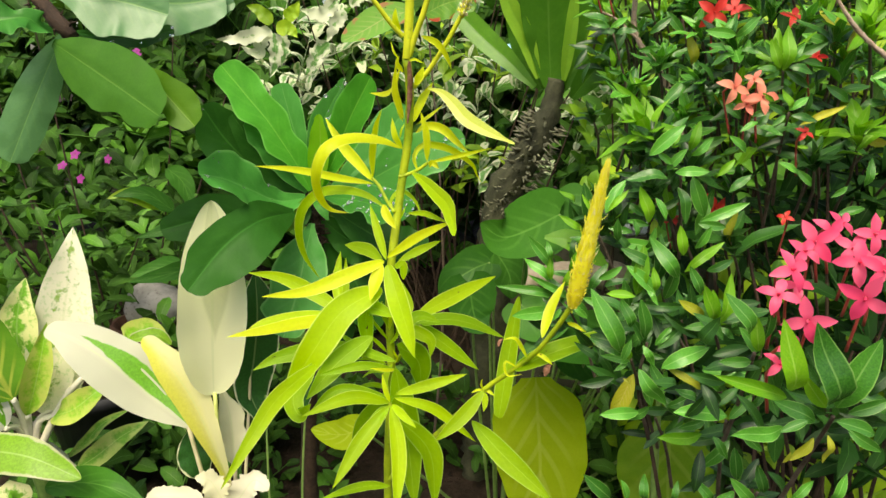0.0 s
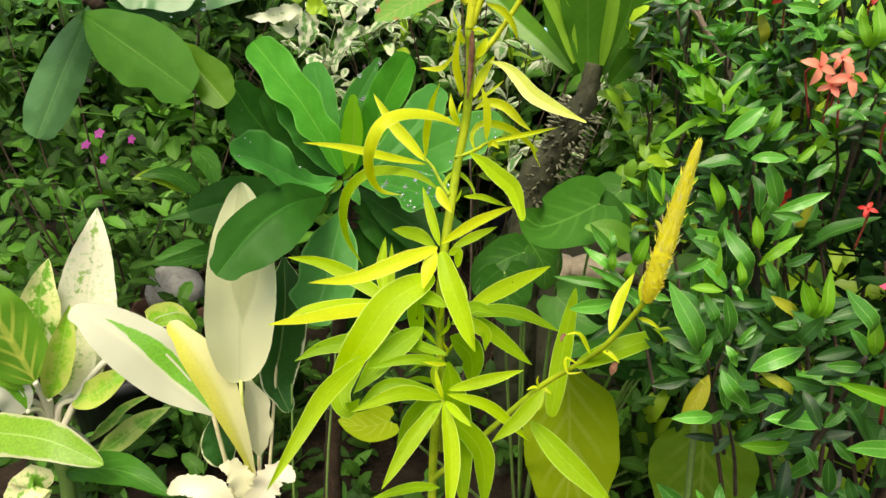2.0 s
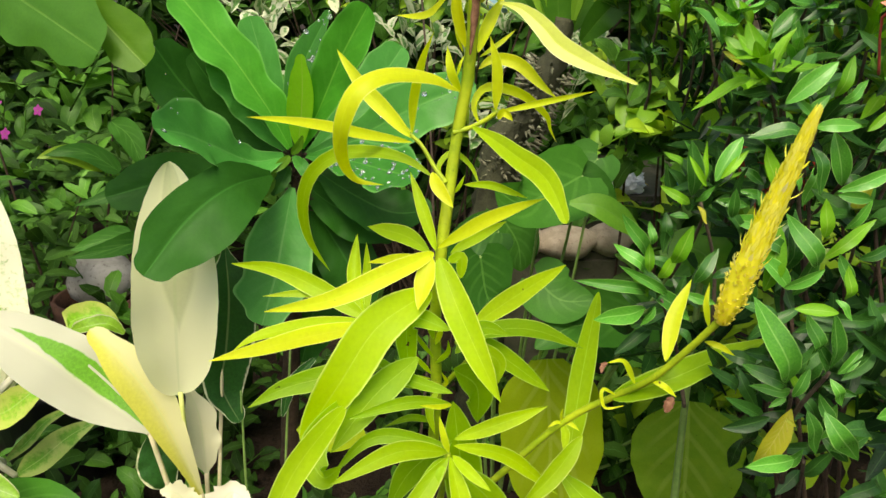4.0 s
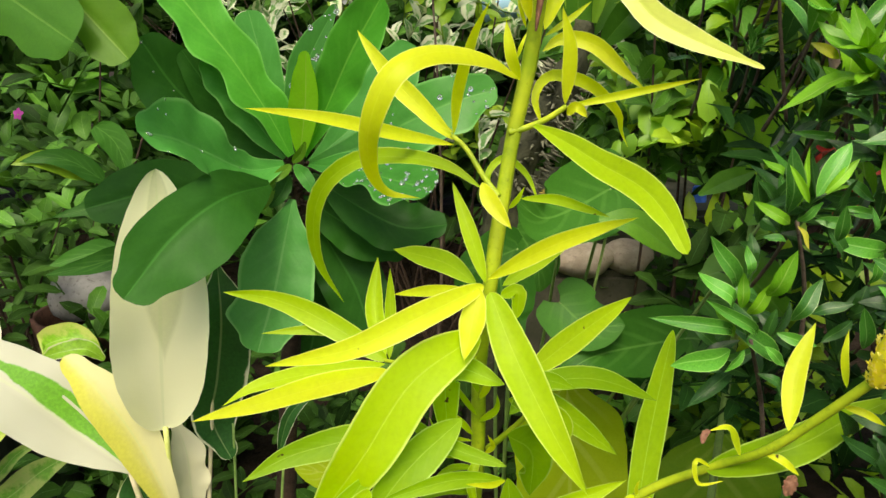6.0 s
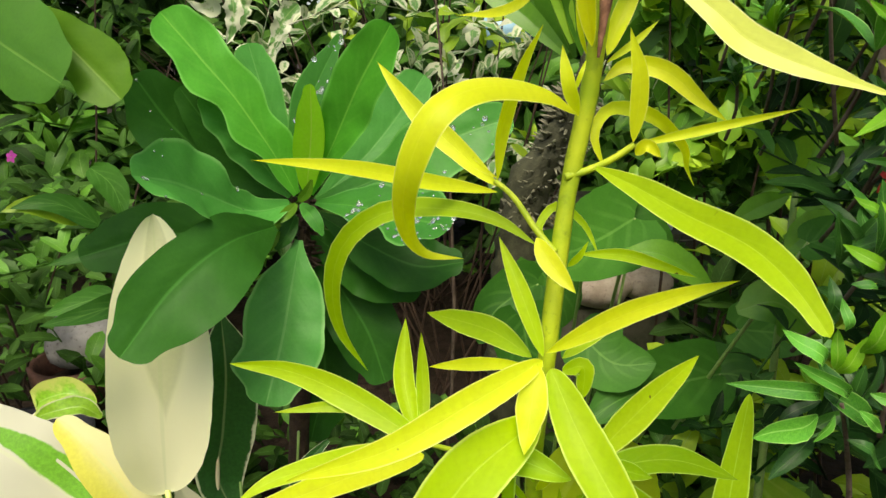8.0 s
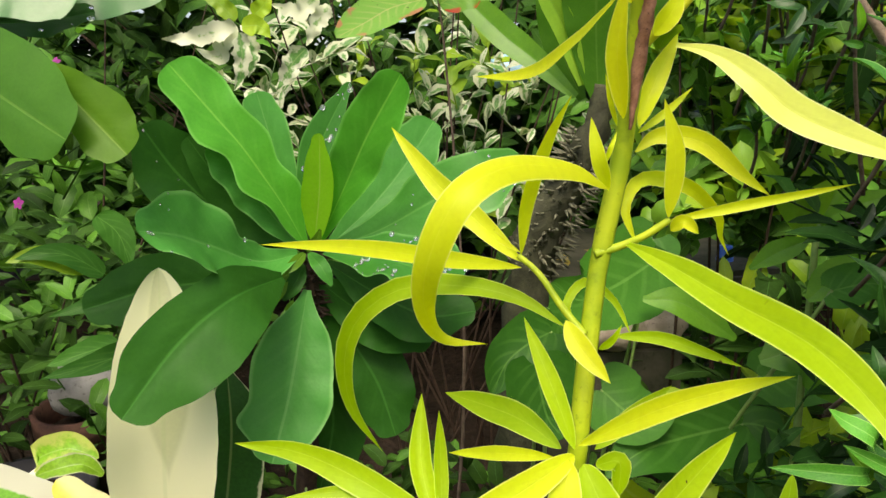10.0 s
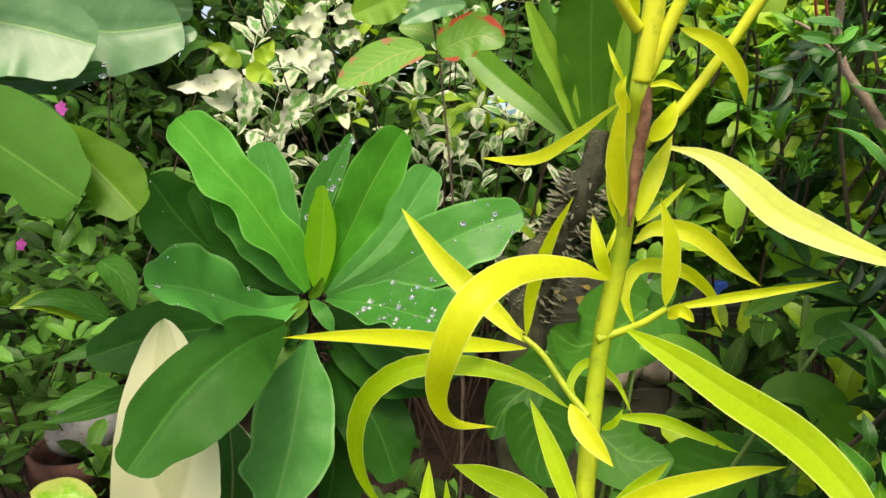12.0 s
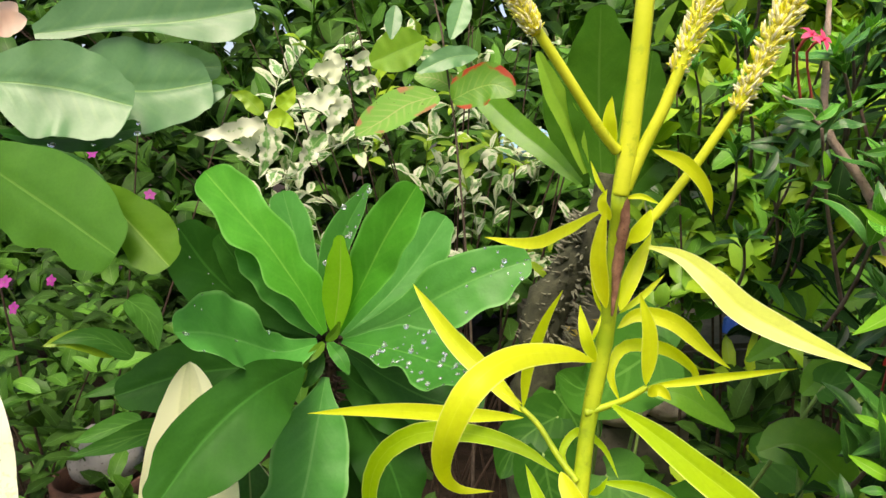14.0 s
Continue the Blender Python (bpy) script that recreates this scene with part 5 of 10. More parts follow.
drops_on(broad_leaf(euphorbia, euphorbia_blue_sheen, [(-0.1802, 0.9000, 0.6379), (-0.2096, 0.8700, 0.6398), (-0.2362, 0.8300, 0.6629), (-0.2532, 0.7900, 0.6822), (-0.2696, 0.7550, 0.6924)], (0.0054, 0.0145, 0.0282, 0.0383, 0.0322, 0.0365, 0.0339, 0.0212, 0.0), (0.0054, 0.0092, 0.0167, 0.0161, 0.0322, 0.0365, 0.0306, 0.018, 0.0), (0.20, -0.80, 0.57), 0.3, 0.05), 12, 9)
drops_on(broad_leaf(euphorbia, euphorbia_mid, [(-0.1691, 0.9150, 0.6487), (-0.1689, 0.9200, 0.6962), (-0.1545, 0.9250, 0.7418), (-0.1249, 0.9300, 0.7957)], (0.0024, 0.0059, 0.0106, 0.0141, 0.0176, 0.0164, 0.0117, 0.0059, 0.0), (0.0024, 0.0047, 0.0082, 0.0106, 0.0117, 0.0117, 0.0094, 0.0047, 0.0), (0.09, -0.91, 0.39), 0.15, 0.02), 18, 10)
broad_leaf(euphorbia, euphorbia_blue_sheen, [(-0.1583, 0.9300, 0.6346), (-0.1139, 0.9450, 0.6713), (-0.0778, 0.9600, 0.7108), (-0.0445, 0.9700, 0.7566)], (0.0036, 0.0085, 0.0158, 0.0208, 0.0259, 0.0273, 0.0286, 0.0212, 0.0), (0.0036, 0.0085, 0.0146, 0.022, 0.0271, 0.0285, 0.0249, 0.0162, 0.0), (-0.01, -0.95, 0.30), 0.12, 0.04)
broad_leaf(euphorbia, euphorbia_deep_shade, [(-0.1629, 0.9400, 0.6318), (-0.1268, 0.9500, 0.6518), (-0.0867, 0.9600, 0.6703), (-0.0457, 0.9650, 0.6967)], (0.0037, 0.0086, 0.0174, 0.0249, 0.0301, 0.0302, 0.0252, 0.0164, 0.0), (0.0037, 0.0086, 0.0174, 0.0249, 0.0301, 0.0302, 0.0252, 0.0164, 0.0), (-0.00, -0.92, 0.39), 0.12, 0.04)
drops_on(broad_leaf(euphorbia, euphorbia_mid, [(-0.1557, 0.9100, 0.6390), (-0.1017, 0.9100, 0.6576), (-0.0522, 0.9080, 0.6838), (-0.0080, 0.9050, 0.7042), (0.0364, 0.9020, 0.7176)], (0.0036, 0.0084, 0.0145, 0.0216, 0.0312, 0.0299, 0.0262, 0.019, 0.0), (0.0036, 0.0096, 0.0205, 0.0313, 0.0396, 0.0347, 0.0358, 0.019, 0.0), (-0.05, -0.88, 0.46), 0.14, 0.035), 22, 13)
broad_leaf(euphorbia, euphorbia_green, [(-0.1596, 0.9000, 0.6478), (-0.1324, 0.8750, 0.7014), (-0.1075, 0.8450, 0.7511), (-0.0783, 0.8160, 0.7990)], (0.003, 0.0082, 0.0149, 0.0202, 0.0219, 0.0245, 0.0219, 0.0164, 0.0), (0.003, 0.007, 0.0126, 0.019, 0.024, 0.0224, 0.024, 0.0164, 0.0), (0.03, -0.90, 0.43), 0.18, 0.05)
broad_leaf(euphorbia, euphorbia_bud, [(-0.1635, 0.8950, 0.6482), (-0.1533, 0.8750, 0.7047), (-0.1490, 0.8600, 0.7522)], (0.0024, 0.0078, 0.0124, 0.0152, 0.015, 0.0137, 0.0107, 0.0067, 0.0), (0.0024, 0.0078, 0.0112, 0.0134, 0.0138, 0.0126, 0.009, 0.005, 0.0), (-0.09, -0.92, 0.37), 0.22, 0.02)
drops_on(broad_leaf(euphorbia, euphorbia_mid, [(-0.1553, 0.9000, 0.6395), (-0.1124, 0.8700, 0.6412), (-0.0740, 0.8400, 0.6382), (-0.0329, 0.8000, 0.6363)], (0.0033, 0.009, 0.0201, 0.0259, 0.0278, 0.0296, 0.0301, 0.0193, 0.0), (0.0033, 0.009, 0.0151, 0.0234, 0.0181, 0.0308, 0.0324, 0.0205, 0.0), (-0.02, -0.73, 0.69), 0.14, 0.045), 75, 16)
broad_leaf(euphorbia, euphorbia_deep_shade, [(-0.1557, 0.9200, 0.6234), (-0.1056, 0.9100, 0.5924), (-0.0581, 0.9000, 0.5724), (-0.0125, 0.8900, 0.5775)], (0.0043, 0.0114, 0.0214, 0.0286, 0.0315, 0.0315, 0.0271, 0.0171, 0.0), (0.0043, 0.01, 0.02, 0.0286, 0.0329, 0.0329, 0.0257, 0.0156, 0.0), (-0.01, -0.70, 0.71), 0.1, 0.05)
broad_leaf(euphorbia, euphorbia_deep_shade, [(-0.1701, 0.9300, 0.6067), (-0.1360, 0.9300, 0.5770), (-0.0939, 0.9250, 0.5547), (-0.0546, 0.9200, 0.5357)], (0.0042, 0.0112, 0.0211, 0.0283, 0.0313, 0.0313, 0.0271, 0.0172, 0.0), (0.0042, 0.0098, 0.0197, 0.0283, 0.0327, 0.0328, 0.0257, 0.0157, 0.0), (0.03, -0.73, 0.68), 0.1, 0.05)
broad_leaf(euphorbia, euphorbia_deep_shade, [(-0.1657, 0.9300, 0.5882), (-0.1370, 0.9300, 0.5393), (-0.1110, 0.9200, 0.4934), (-0.0946, 0.9100, 0.4394)], (0.004, 0.012, 0.0229, 0.0326, 0.0368, 0.0355, 0.0302, 0.0193, 0.0), (0.004, 0.012, 0.0229, 0.0326, 0.0368, 0.0355, 0.0302, 0.0193, 0.0), (0.04, -0.69, 0.72), 0.1, 0.04)
broad_leaf(euphorbia, euphorbia_deep_shade, [(-0.1758, 0.9400, 0.5774), (-0.1763, 0.9500, 0.5185), (-0.1621, 0.9500, 0.4444), (-0.1817, 0.9400, 0.3558)], (0.0039, 0.012, 0.0231, 0.0331, 0.0377, 0.0366, 0.0312, 0.0199, 0.0), (0.0039, 0.012, 0.0231, 0.0331, 0.0377, 0.0366, 0.0312, 0.0199, 0.0), (0.08, -0.67, 0.74), 0.1, 0.04)
broad_leaf(euphorbia, euphorbia_blue_sheen, [(-0.1737, 0.9000, 0.6023), (-0.1811, 0.8800, 0.5618), (-0.1901, 0.8500, 0.5146), (-0.2032, 0.8200, 0.4666)], (0.0038, 0.0126, 0.0275, 0.0347, 0.0381, 0.0403, 0.0327, 0.0229, 0.0), (0.0038, 0.0138, 0.03, 0.0372, 0.0381, 0.0342, 0.0387, 0.0205, 0.0), (0.14, -0.76, 0.63), 0.16, 0.03)
broad_leaf(euphorbia, euphorbia_deep_shade, [(-0.1905, 0.8700, 0.6241), (-0.2150, 0.7900, 0.6304), (-0.2490, 0.7550, 0.6077), (-0.2847, 0.7250, 0.5624)], (0.0048, 0.0158, 0.0253, 0.0341, 0.0434, 0.0439, 0.0356, 0.0216, 0.0), (0.0048, 0.0124, 0.019, 0.0237, 0.0253, 0.027, 0.0257, 0.0167, 0.0), (0.28, -0.89, 0.37), 0.14, 0.03)
broad_leaf(euphorbia, euphorbia_young, [(-0.1906, 0.9000, 0.6194), (-0.1994, 0.8930, 0.6132), (-0.2122, 0.8870, 0.5941)], (0.0018, 0.0059, 0.0094, 0.0117, 0.0123, 0.0117, 0.0099, 0.0064, 0.0), (0.0018, 0.0053, 0.0082, 0.0099, 0.0105, 0.0099, 0.0082, 0.0052, 0.0), (0.14, -0.79, 0.60), 0.15, 0.02)
broad_leaf(euphorbia, euphorbia_young, [(-0.1739, 0.9000, 0.6386), (-0.1833, 0.8850, 0.6306), (-0.1934, 0.8800, 0.6243)], (0.0019, 0.0037, 0.005, 0.0055, 0.0055, 0.0049, 0.0037, 0.0018, 0.0), (0.0019, 0.0037, 0.005, 0.0055, 0.0055, 0.0049, 0.0037, 0.0018, 0.0), (0.15, -0.88, 0.46), 0.2, 0.02)
broad_leaf(euphorbia, euphorbia_mid, [(-0.1697, 0.9000, 0.6387), (-0.1574, 0.8850, 0.6284), (-0.1480, 0.8800, 0.6111)], (0.0018, 0.0043, 0.0061, 0.0073, 0.0073, 0.0067, 0.0048, 0.0024, 0.0), (0.0018, 0.0043, 0.0061, 0.0073, 0.0073, 0.0067, 0.0048, 0.0024, 0.0), (0.12, -0.91, 0.39), 0.2, 0.03)
broad_leaf(euphorbia, euphorbia_deep_shade, [(-0.1764, 0.9050, 0.6264), (-0.1834, 0.8950, 0.6116), (-0.1954, 0.8900, 0.5958)], (0.0019, 0.0043, 0.0068, 0.008, 0.008, 0.0074, 0.0055, 0.0031, 0.0), (0.0019, 0.0043, 0.0068, 0.008, 0.008, 0.0074, 0.0055, 0.0031, 0.0), (0.15, -0.90, 0.40), 0.2, 0.03)
broad_leaf(euphorbia, euphorbia_young, [(-0.1705, 0.8900, 0.6431), (-0.1605, 0.8800, 0.6535), (-0.1547, 0.8750, 0.6662)], (0.0012, 0.003, 0.0042, 0.0048, 0.0047, 0.0041, 0.0029, 0.0018, 0.0), (0.0012, 0.003, 0.0042, 0.0048, 0.0047, 0.0041, 0.0029, 0.0018, 0.0), (0.13, -0.95, 0.27), 0.2, 0.02)
euphorbia_tall = thing("euphorbia_plant", (-1.05, 0.950, 0.0), "taller thorny plant with pale green spoon-shaped leaves hanging over", "plant", "thorny broad-leaved plants")
part("stem", tube([(-1.05, 0.95, -0.02), (-1.0, 0.94, 0.55), (-0.8, 0.9, 0.98), (-0.58, 0.84, 1.0), (-0.4154, 0.8000, 0.8421)], (0.018, 0.016, 0.014, 0.012, 0.008), sides=10, count=40, bumps=0.15), thorn_bark, euphorbia_tall, "brown thorny stem")
thorns_on(euphorbia_tall, (-0.58, 0.84, 1.0), (-0.4154, 0.8000, 0.8421), 0.01, 40)
broad_leaf(euphorbia_tall, euphorbia_pale, [(-0.4253, 0.8000, 0.8445), (-0.4425, 0.7900, 0.8085), (-0.4627, 0.7750, 0.7590), (-0.4842, 0.7600, 0.7046)], (0.0039, 0.0117, 0.0182, 0.0214, 0.0233, 0.0233, 0.0213, 0.0168, 0.0), (0.0039, 0.0104, 0.0169, 0.0207, 0.0227, 0.0233, 0.022, 0.0168, 0.0), (0.50, -0.83, -0.24), -0.12, 0.03)
broad_leaf(euphorbia_tall, euphorbia_pale, [(-0.4006, 0.8500, 0.9314), (-0.3474, 0.8700, 0.9402), (-0.2898, 0.8900, 0.9483), (-0.2271, 0.9100, 0.9635)], (0.0075, 0.0216, 0.034, 0.0446, 0.0521, 0.0528, 0.0454, 0.0294, 0.0), (0.0053, 0.0076, 0.0044, 0.0056, 0.0102, 0.0207, 0.028, 0.0212, 0.0), (0.29, -0.93, 0.22), 0.2, 0.02)
broad_leaf(euphorbia_tall, euphorbia_pale, [(-0.3835, 0.9000, 0.9092), (-0.3504, 0.9200, 0.9086), (-0.3108, 0.9300, 0.9121), (-0.2687, 0.9400, 0.9140)], (0.0044, 0.0123, 0.017, 0.0207, 0.0231, 0.0233, 0.02, 0.013, 0.0), (0.0044, 0.0123, 0.0182, 0.023, 0.0266, 0.0256, 0.02, 0.013, 0.0), (0.30, -0.93, 0.18), 0.12, 0.03)
broad_leaf(euphorbia_tall, euphorbia_pale, [(-0.3727, 0.8800, 0.8717), (-0.3366, 0.8900, 0.8694), (-0.2983, 0.9000, 0.8747), (-0.2596, 0.9100, 0.8893)], (0.0045, 0.0124, 0.0171, 0.0173, 0.0162, 0.014, 0.0117, 0.0071, 0.0), (0.0045, 0.0102, 0.0148, 0.0173, 0.0174, 0.0163, 0.0129, 0.0083, 0.0), (0.29, -0.90, 0.32), 0.15, 0.03)
broad_leaf(euphorbia_tall, euphorbia_pale, [(-0.3964, 0.8600, 0.8829), (-0.3522, 0.8700, 0.8857), (-0.3129, 0.8850, 0.8866), (-0.2686, 0.9000, 0.8952)], (0.0052, 0.0211, 0.0371, 0.0461, 0.0455, 0.0417, 0.0344, 0.0235, 0.0), (0.0052, 0.0158, 0.0308, 0.0407, 0.0412, 0.0351, 0.0322, 0.0257, 0.0), (0.32, -0.92, 0.21), 0.14, 0.025)
broad_leaf(euphorbia_tall, euphorbia_pale, [(-0.4357, 0.8200, 0.8890), (-0.4012, 0.8220, 0.8884), (-0.3629, 0.8300, 0.8824), (-0.3170, 0.8350, 0.8692)], (0.0049, 0.0185, 0.0294, 0.0355, 0.0388, 0.035, 0.0282, 0.0192, 0.0), (0.0049, 0.0166, 0.0352, 0.0473, 0.0437, 0.042, 0.0403, 0.0334, 0.0), (0.41, -0.88, 0.21), 0.14, 0.02)
drops_on(broad_leaf(euphorbia_tall, euphorbia_deep_shade, [(-0.4201, 0.8200, 0.8480), (-0.3948, 0.8400, 0.8434), (-0.3567, 0.8500, 0.8455), (-0.3213, 0.8600, 0.8527)], (0.0036, 0.0086, 0.0137, 0.0164, 0.0178, 0.0179, 0.0142, 0.0091, 0.0), (0.0036, 0.0086, 0.0137, 0.0164, 0.0178, 0.0179, 0.0142, 0.0091, 0.0), (0.32, -0.72, 0.61), 0.12, 0.05), 6, 30)
broad_leaf(euphorbia_tall, euphorbia_mid, [(-0.4307, 0.7900, 0.8441), (-0.4335, 0.7700, 0.8531), (-0.4447, 0.7600, 0.8611), (-0.4751, 0.7400, 0.8541)], (0.0057, 0.0094, 0.013, 0.0165, 0.0219, 0.0254, 0.0234, 0.0161, 0.0), (0.0057, 0.0094, 0.013, 0.0129, 0.0091, 0.0145, 0.0234, 0.0179, 0.0), (0.39, -0.66, 0.64), 0.3, 0.1)
broad_leaf(euphorbia_tall, euphorbia_deep_shade, [(-0.3859, 0.8000, 0.8365), (-0.3605, 0.7950, 0.8148), (-0.3412, 0.7900, 0.7961), (-0.3295, 0.7850, 0.7837)], (0.0026, 0.0078, 0.013, 0.0169, 0.0195, 0.0195, 0.0169, 0.0117, 0.0), (0.0026, 0.0078, 0.013, 0.0169, 0.0195, 0.0195, 0.0169, 0.0117, 0.0), (0.39, -0.90, 0.21), 0.1, 0.03)
broad_leaf(euphorbia_tall, euphorbia_young, [(-0.3256, 0.7550, 0.8108), (-0.3047, 0.7500, 0.7910), (-0.2848, 0.7450, 0.7701), (-0.2618, 0.7350, 0.7471)], (0.0025, 0.0085, 0.0144, 0.0186, 0.0228, 0.0245, 0.0219, 0.0159, 0.0), (0.0025, 0.0068, 0.0102, 0.0127, 0.0144, 0.0169, 0.0185, 0.0142, 0.0), (0.27, -0.96, 0.06), 0.12, 0.03)
broad_leaf(euphorbia_tall, euphorbia_shade, [(-0.4245, 0.7750, 0.8355), (-0.3851, 0.7600, 0.8128), (-0.3470, 0.7450, 0.7902), (-0.2925, 0.7200, 0.7586)], (0.0045, 0.0177, 0.028, 0.0365, 0.0396, 0.0391, 0.0345, 0.0242, 0.0), (0.0045, 0.0203, 0.0333, 0.0347, 0.0361, 0.0247, 0.0277, 0.02, 0.0), (0.45, -0.87, -0.18), -0.1, 0.02)
leaf_on(euphorbia_tall, blush_petal, [(-0.4034, 0.8000, 0.9265), (-0.3926, 0.7950, 0.9289), (-0.3736, 0.7900, 0.9321)], 0.0191, (0.48, -0.87, 0.04), "oval", wave=0.03, name="flower_bract", label="round pale pink flower bract")
leaf_on(euphorbia_tall, blush_petal, [(-0.4033, 0.8000, 0.9274), (-0.3928, 0.7950, 0.9356), (-0.3799, 0.7900, 0.9437)], 0.0174, (0.48, -0.87, 0.03), "oval", wave=0.03, name="flower_bract", label="round pale pink flower bract")

# ---- white-leaved plants at the foot ----
dumbcane = thing("dieffenbachia_plant", (-0.293, 0.790, 0.0), "foliage plant with large creamy white and green leaves", "plant", "white-leaved plants")
part("stalk", tube([(-0.2925, 0.7900, -0.0100), (-0.2925, 0.7940, 0.2035), (-0.2925, 0.8000, 0.3977)], (0.0045, 0.0034, 0.0026)), lime_stalk, dumbcane)
part("stalk", tube([(-0.2925, 0.7900, -0.0100), (-0.3145, 0.8066, 0.2058), (-0.3325, 0.8020, 0.3460)], (0.0040, 0.0032, 0.0028)), pale_stalk, dumbcane)
part("stalk", tube([(-0.2925, 0.7900, -0.0100), (-0.2881, 0.8055, 0.1597), (-0.2846, 0.8000, 0.2621)], (0.0045, 0.0036, 0.0031)), pale_stalk, dumbcane)
part("stalk", tube([(-0.2925, 0.7900, -0.0100), (-0.2886, 0.8220, 0.1631), (-0.2853, 0.8300, 0.2684)], (0.0040, 0.0032, 0.0028)), pale_stalk, dumbcane)
part("stalk", tube([(-0.2925, 0.7900, -0.0100), (-0.3199, 0.8231, 0.1946), (-0.3422, 0.8320, 0.3257)], (0.0030, 0.0024, 0.0021)), pale_stalk, dumbcane)
part("stalk", tube([(-0.2925, 0.7900, -0.0100), (-0.2679, 0.8429, 0.3132), (-0.2477, 0.8680, 0.5413)], (0.0030, 0.0024, 0.0021)), pale_stalk, dumbcane)
leaf_on(dumbcane, cream_fold_shade, [(-0.2942, 0.8000, 0.3953), (-0.2851, 0.7900, 0.4774), (-0.2771, 0.7900, 0.5670), (-0.2769, 0.8080, 0.6518)], 0.0820, (0.30, -0.80, 0.52), "oval", fold=0.45, wave=0.02)
broad_leaf(dumbcane, cream_green, [(-0.3320, 0.8000, 0.3477), (-0.3825, 0.8100, 0.3888), (-0.4257, 0.8100, 0.4321), (-0.4739, 0.8150, 0.4652), (-0.5123, 0.8200, 0.4804)], (0.0036, 0.0171, 0.0297, 0.0358, 0.0374, 0.0337, 0.0248, 0.0142, 0.0), (0.0036, 0.018, 0.0315, 0.0385, 0.0392, 0.0337, 0.0257, 0.0151, 0.0), (0.46, -0.70, 0.54), 0.2, 0.02)
broad_leaf(dumbcane, lemon_leaf, [(-0.2846, 0.8000, 0.2616), (-0.2973, 0.7900, 0.3264), (-0.3194, 0.7900, 0.3944), (-0.3447, 0.7900, 0.4413), (-0.3746, 0.7950, 0.4777)], (0.0032, 0.0072, 0.0115, 0.0167, 0.0209, 0.0224, 0.0189, 0.0111, 0.0), (0.0032, 0.0072, 0.0115, 0.0167, 0.0209, 0.0224, 0.0197, 0.012, 0.0), (0.41, -0.77, 0.49), 0.22, 0.02)
broad_leaf(dumbcane, cream_leaf, [(-0.2854, 0.8300, 0.2679), (-0.2850, 0.8300, 0.3124), (-0.2858, 0.8300, 0.3483), (-0.2958, 0.8350, 0.3834)], (0.0019, 0.0094, 0.0159, 0.0139, 0.0176, 0.0156, 0.0119, 0.0064, 0.0), (0.0019, 0.0112, 0.0149, 0.0204, 0.0157, 0.0184, 0.0119, 0.0055, 0.0), (0.36, -0.77, 0.52), 0.25, 0.05)
broad_leaf(dumbcane, white_rimmed, [(-0.2453, 0.8600, 0.5447), (-0.2437, 0.8500, 0.4867), (-0.2528, 0.8500, 0.4235), (-0.2620, 0.8500, 0.3732), (-0.2444, 0.8450, 0.3276)], (0.0027, 0.018, 0.0271, 0.03, 0.0303, 0.0287, 0.0233, 0.0122, 0.0), (0.0027, 0.0162, 0.0226, 0.0246, 0.0248, 0.0232, 0.0187, 0.0103, 0.0), (0.34, -0.82, 0.46), 0.15, 0.03)
broad_leaf(dumbcane, white_rimmed, [(-0.3418, 0.8300, 0.3279), (-0.3394, 0.8250, 0.3051), (-0.3334, 0.8200, 0.2822), (-0.3254, 0.8200, 0.2533)], (0.0028, 0.0102, 0.0176, 0.0204, 0.0204, 0.0186, 0.014, 0.0084, 0.0), (0.0028, 0.0102, 0.0185, 0.0232, 0.0241, 0.0213, 0.0149, 0.0084, 0.0), (0.39, -0.73, 0.56), 0.15, 0.05)
leaf_on(dumbcane, cream_leaf, [(-0.2842, 0.7750, 0.2275), (-0.2611, 0.7700, 0.2615), (-0.2406, 0.7700, 0.2871), (-0.2209, 0.7650, 0.2753)], 0.0429, (0.26, -0.80, 0.54), "oval", wave=0.08, torn=0.35)
leaf_on(dumbcane, cream_leaf, [(-0.2819, 0.7800, 0.2282), (-0.2941, 0.7800, 0.2631), (-0.3038, 0.7800, 0.2803), (-0.3200, 0.7750, 0.2879)], 0.0390, (0.31, -0.79, 0.53), "oval", wave=0.08, torn=0.35)
leaf_on(dumbcane, cream_leaf, [(-0.2964, 0.7500, 0.2505), (-0.3214, 0.7450, 0.2751), (-0.3570, 0.7450, 0.2793), (-0.3765, 0.7450, 0.2668)], 0.0317, (0.37, -0.76, 0.54), "oval", wave=0.06, torn=0.2)
broad_leaf(dumbcane, white_rimmed, [(-0.1966, 0.8600, 0.3244), (-0.1825, 0.8600, 0.3702), (-0.1532, 0.8650, 0.4018)], (0.0013, 0.004, 0.0059, 0.0072, 0.0072, 0.0065, 0.0052, 0.0033, 0.0), (0.0013, 0.004, 0.0059, 0.0072, 0.0072, 0.0065, 0.0052, 0.0033, 0.0), (0.31, -0.77, 0.56), 0.3, 0.04)
broad_leaf(dumbcane, lime_rimmed, [(-0.4286, 0.8600, 0.4448), (-0.4081, 0.8600, 0.4508), (-0.3873, 0.8650, 0.4507), (-0.3728, 0.8700, 0.4356)], (0.0025, 0.007, 0.009, 0.0101, 0.0101, 0.0091, 0.0071, 0.0041, 0.0), (0.0025, 0.007, 0.0085, 0.0091, 0.0091, 0.0081, 0.0061, 0.0036, 0.0), (0.36, -0.62, 0.70), 0.35, 0.06)
part("stalk", tube([(-0.2463, 0.8500, 0.0), (-0.2463, 0.8500, 0.2029), (-0.2408, 0.8500, 0.3678)], (0.002, 0.0017, 0.0014)), green_stalk, dumbcane)
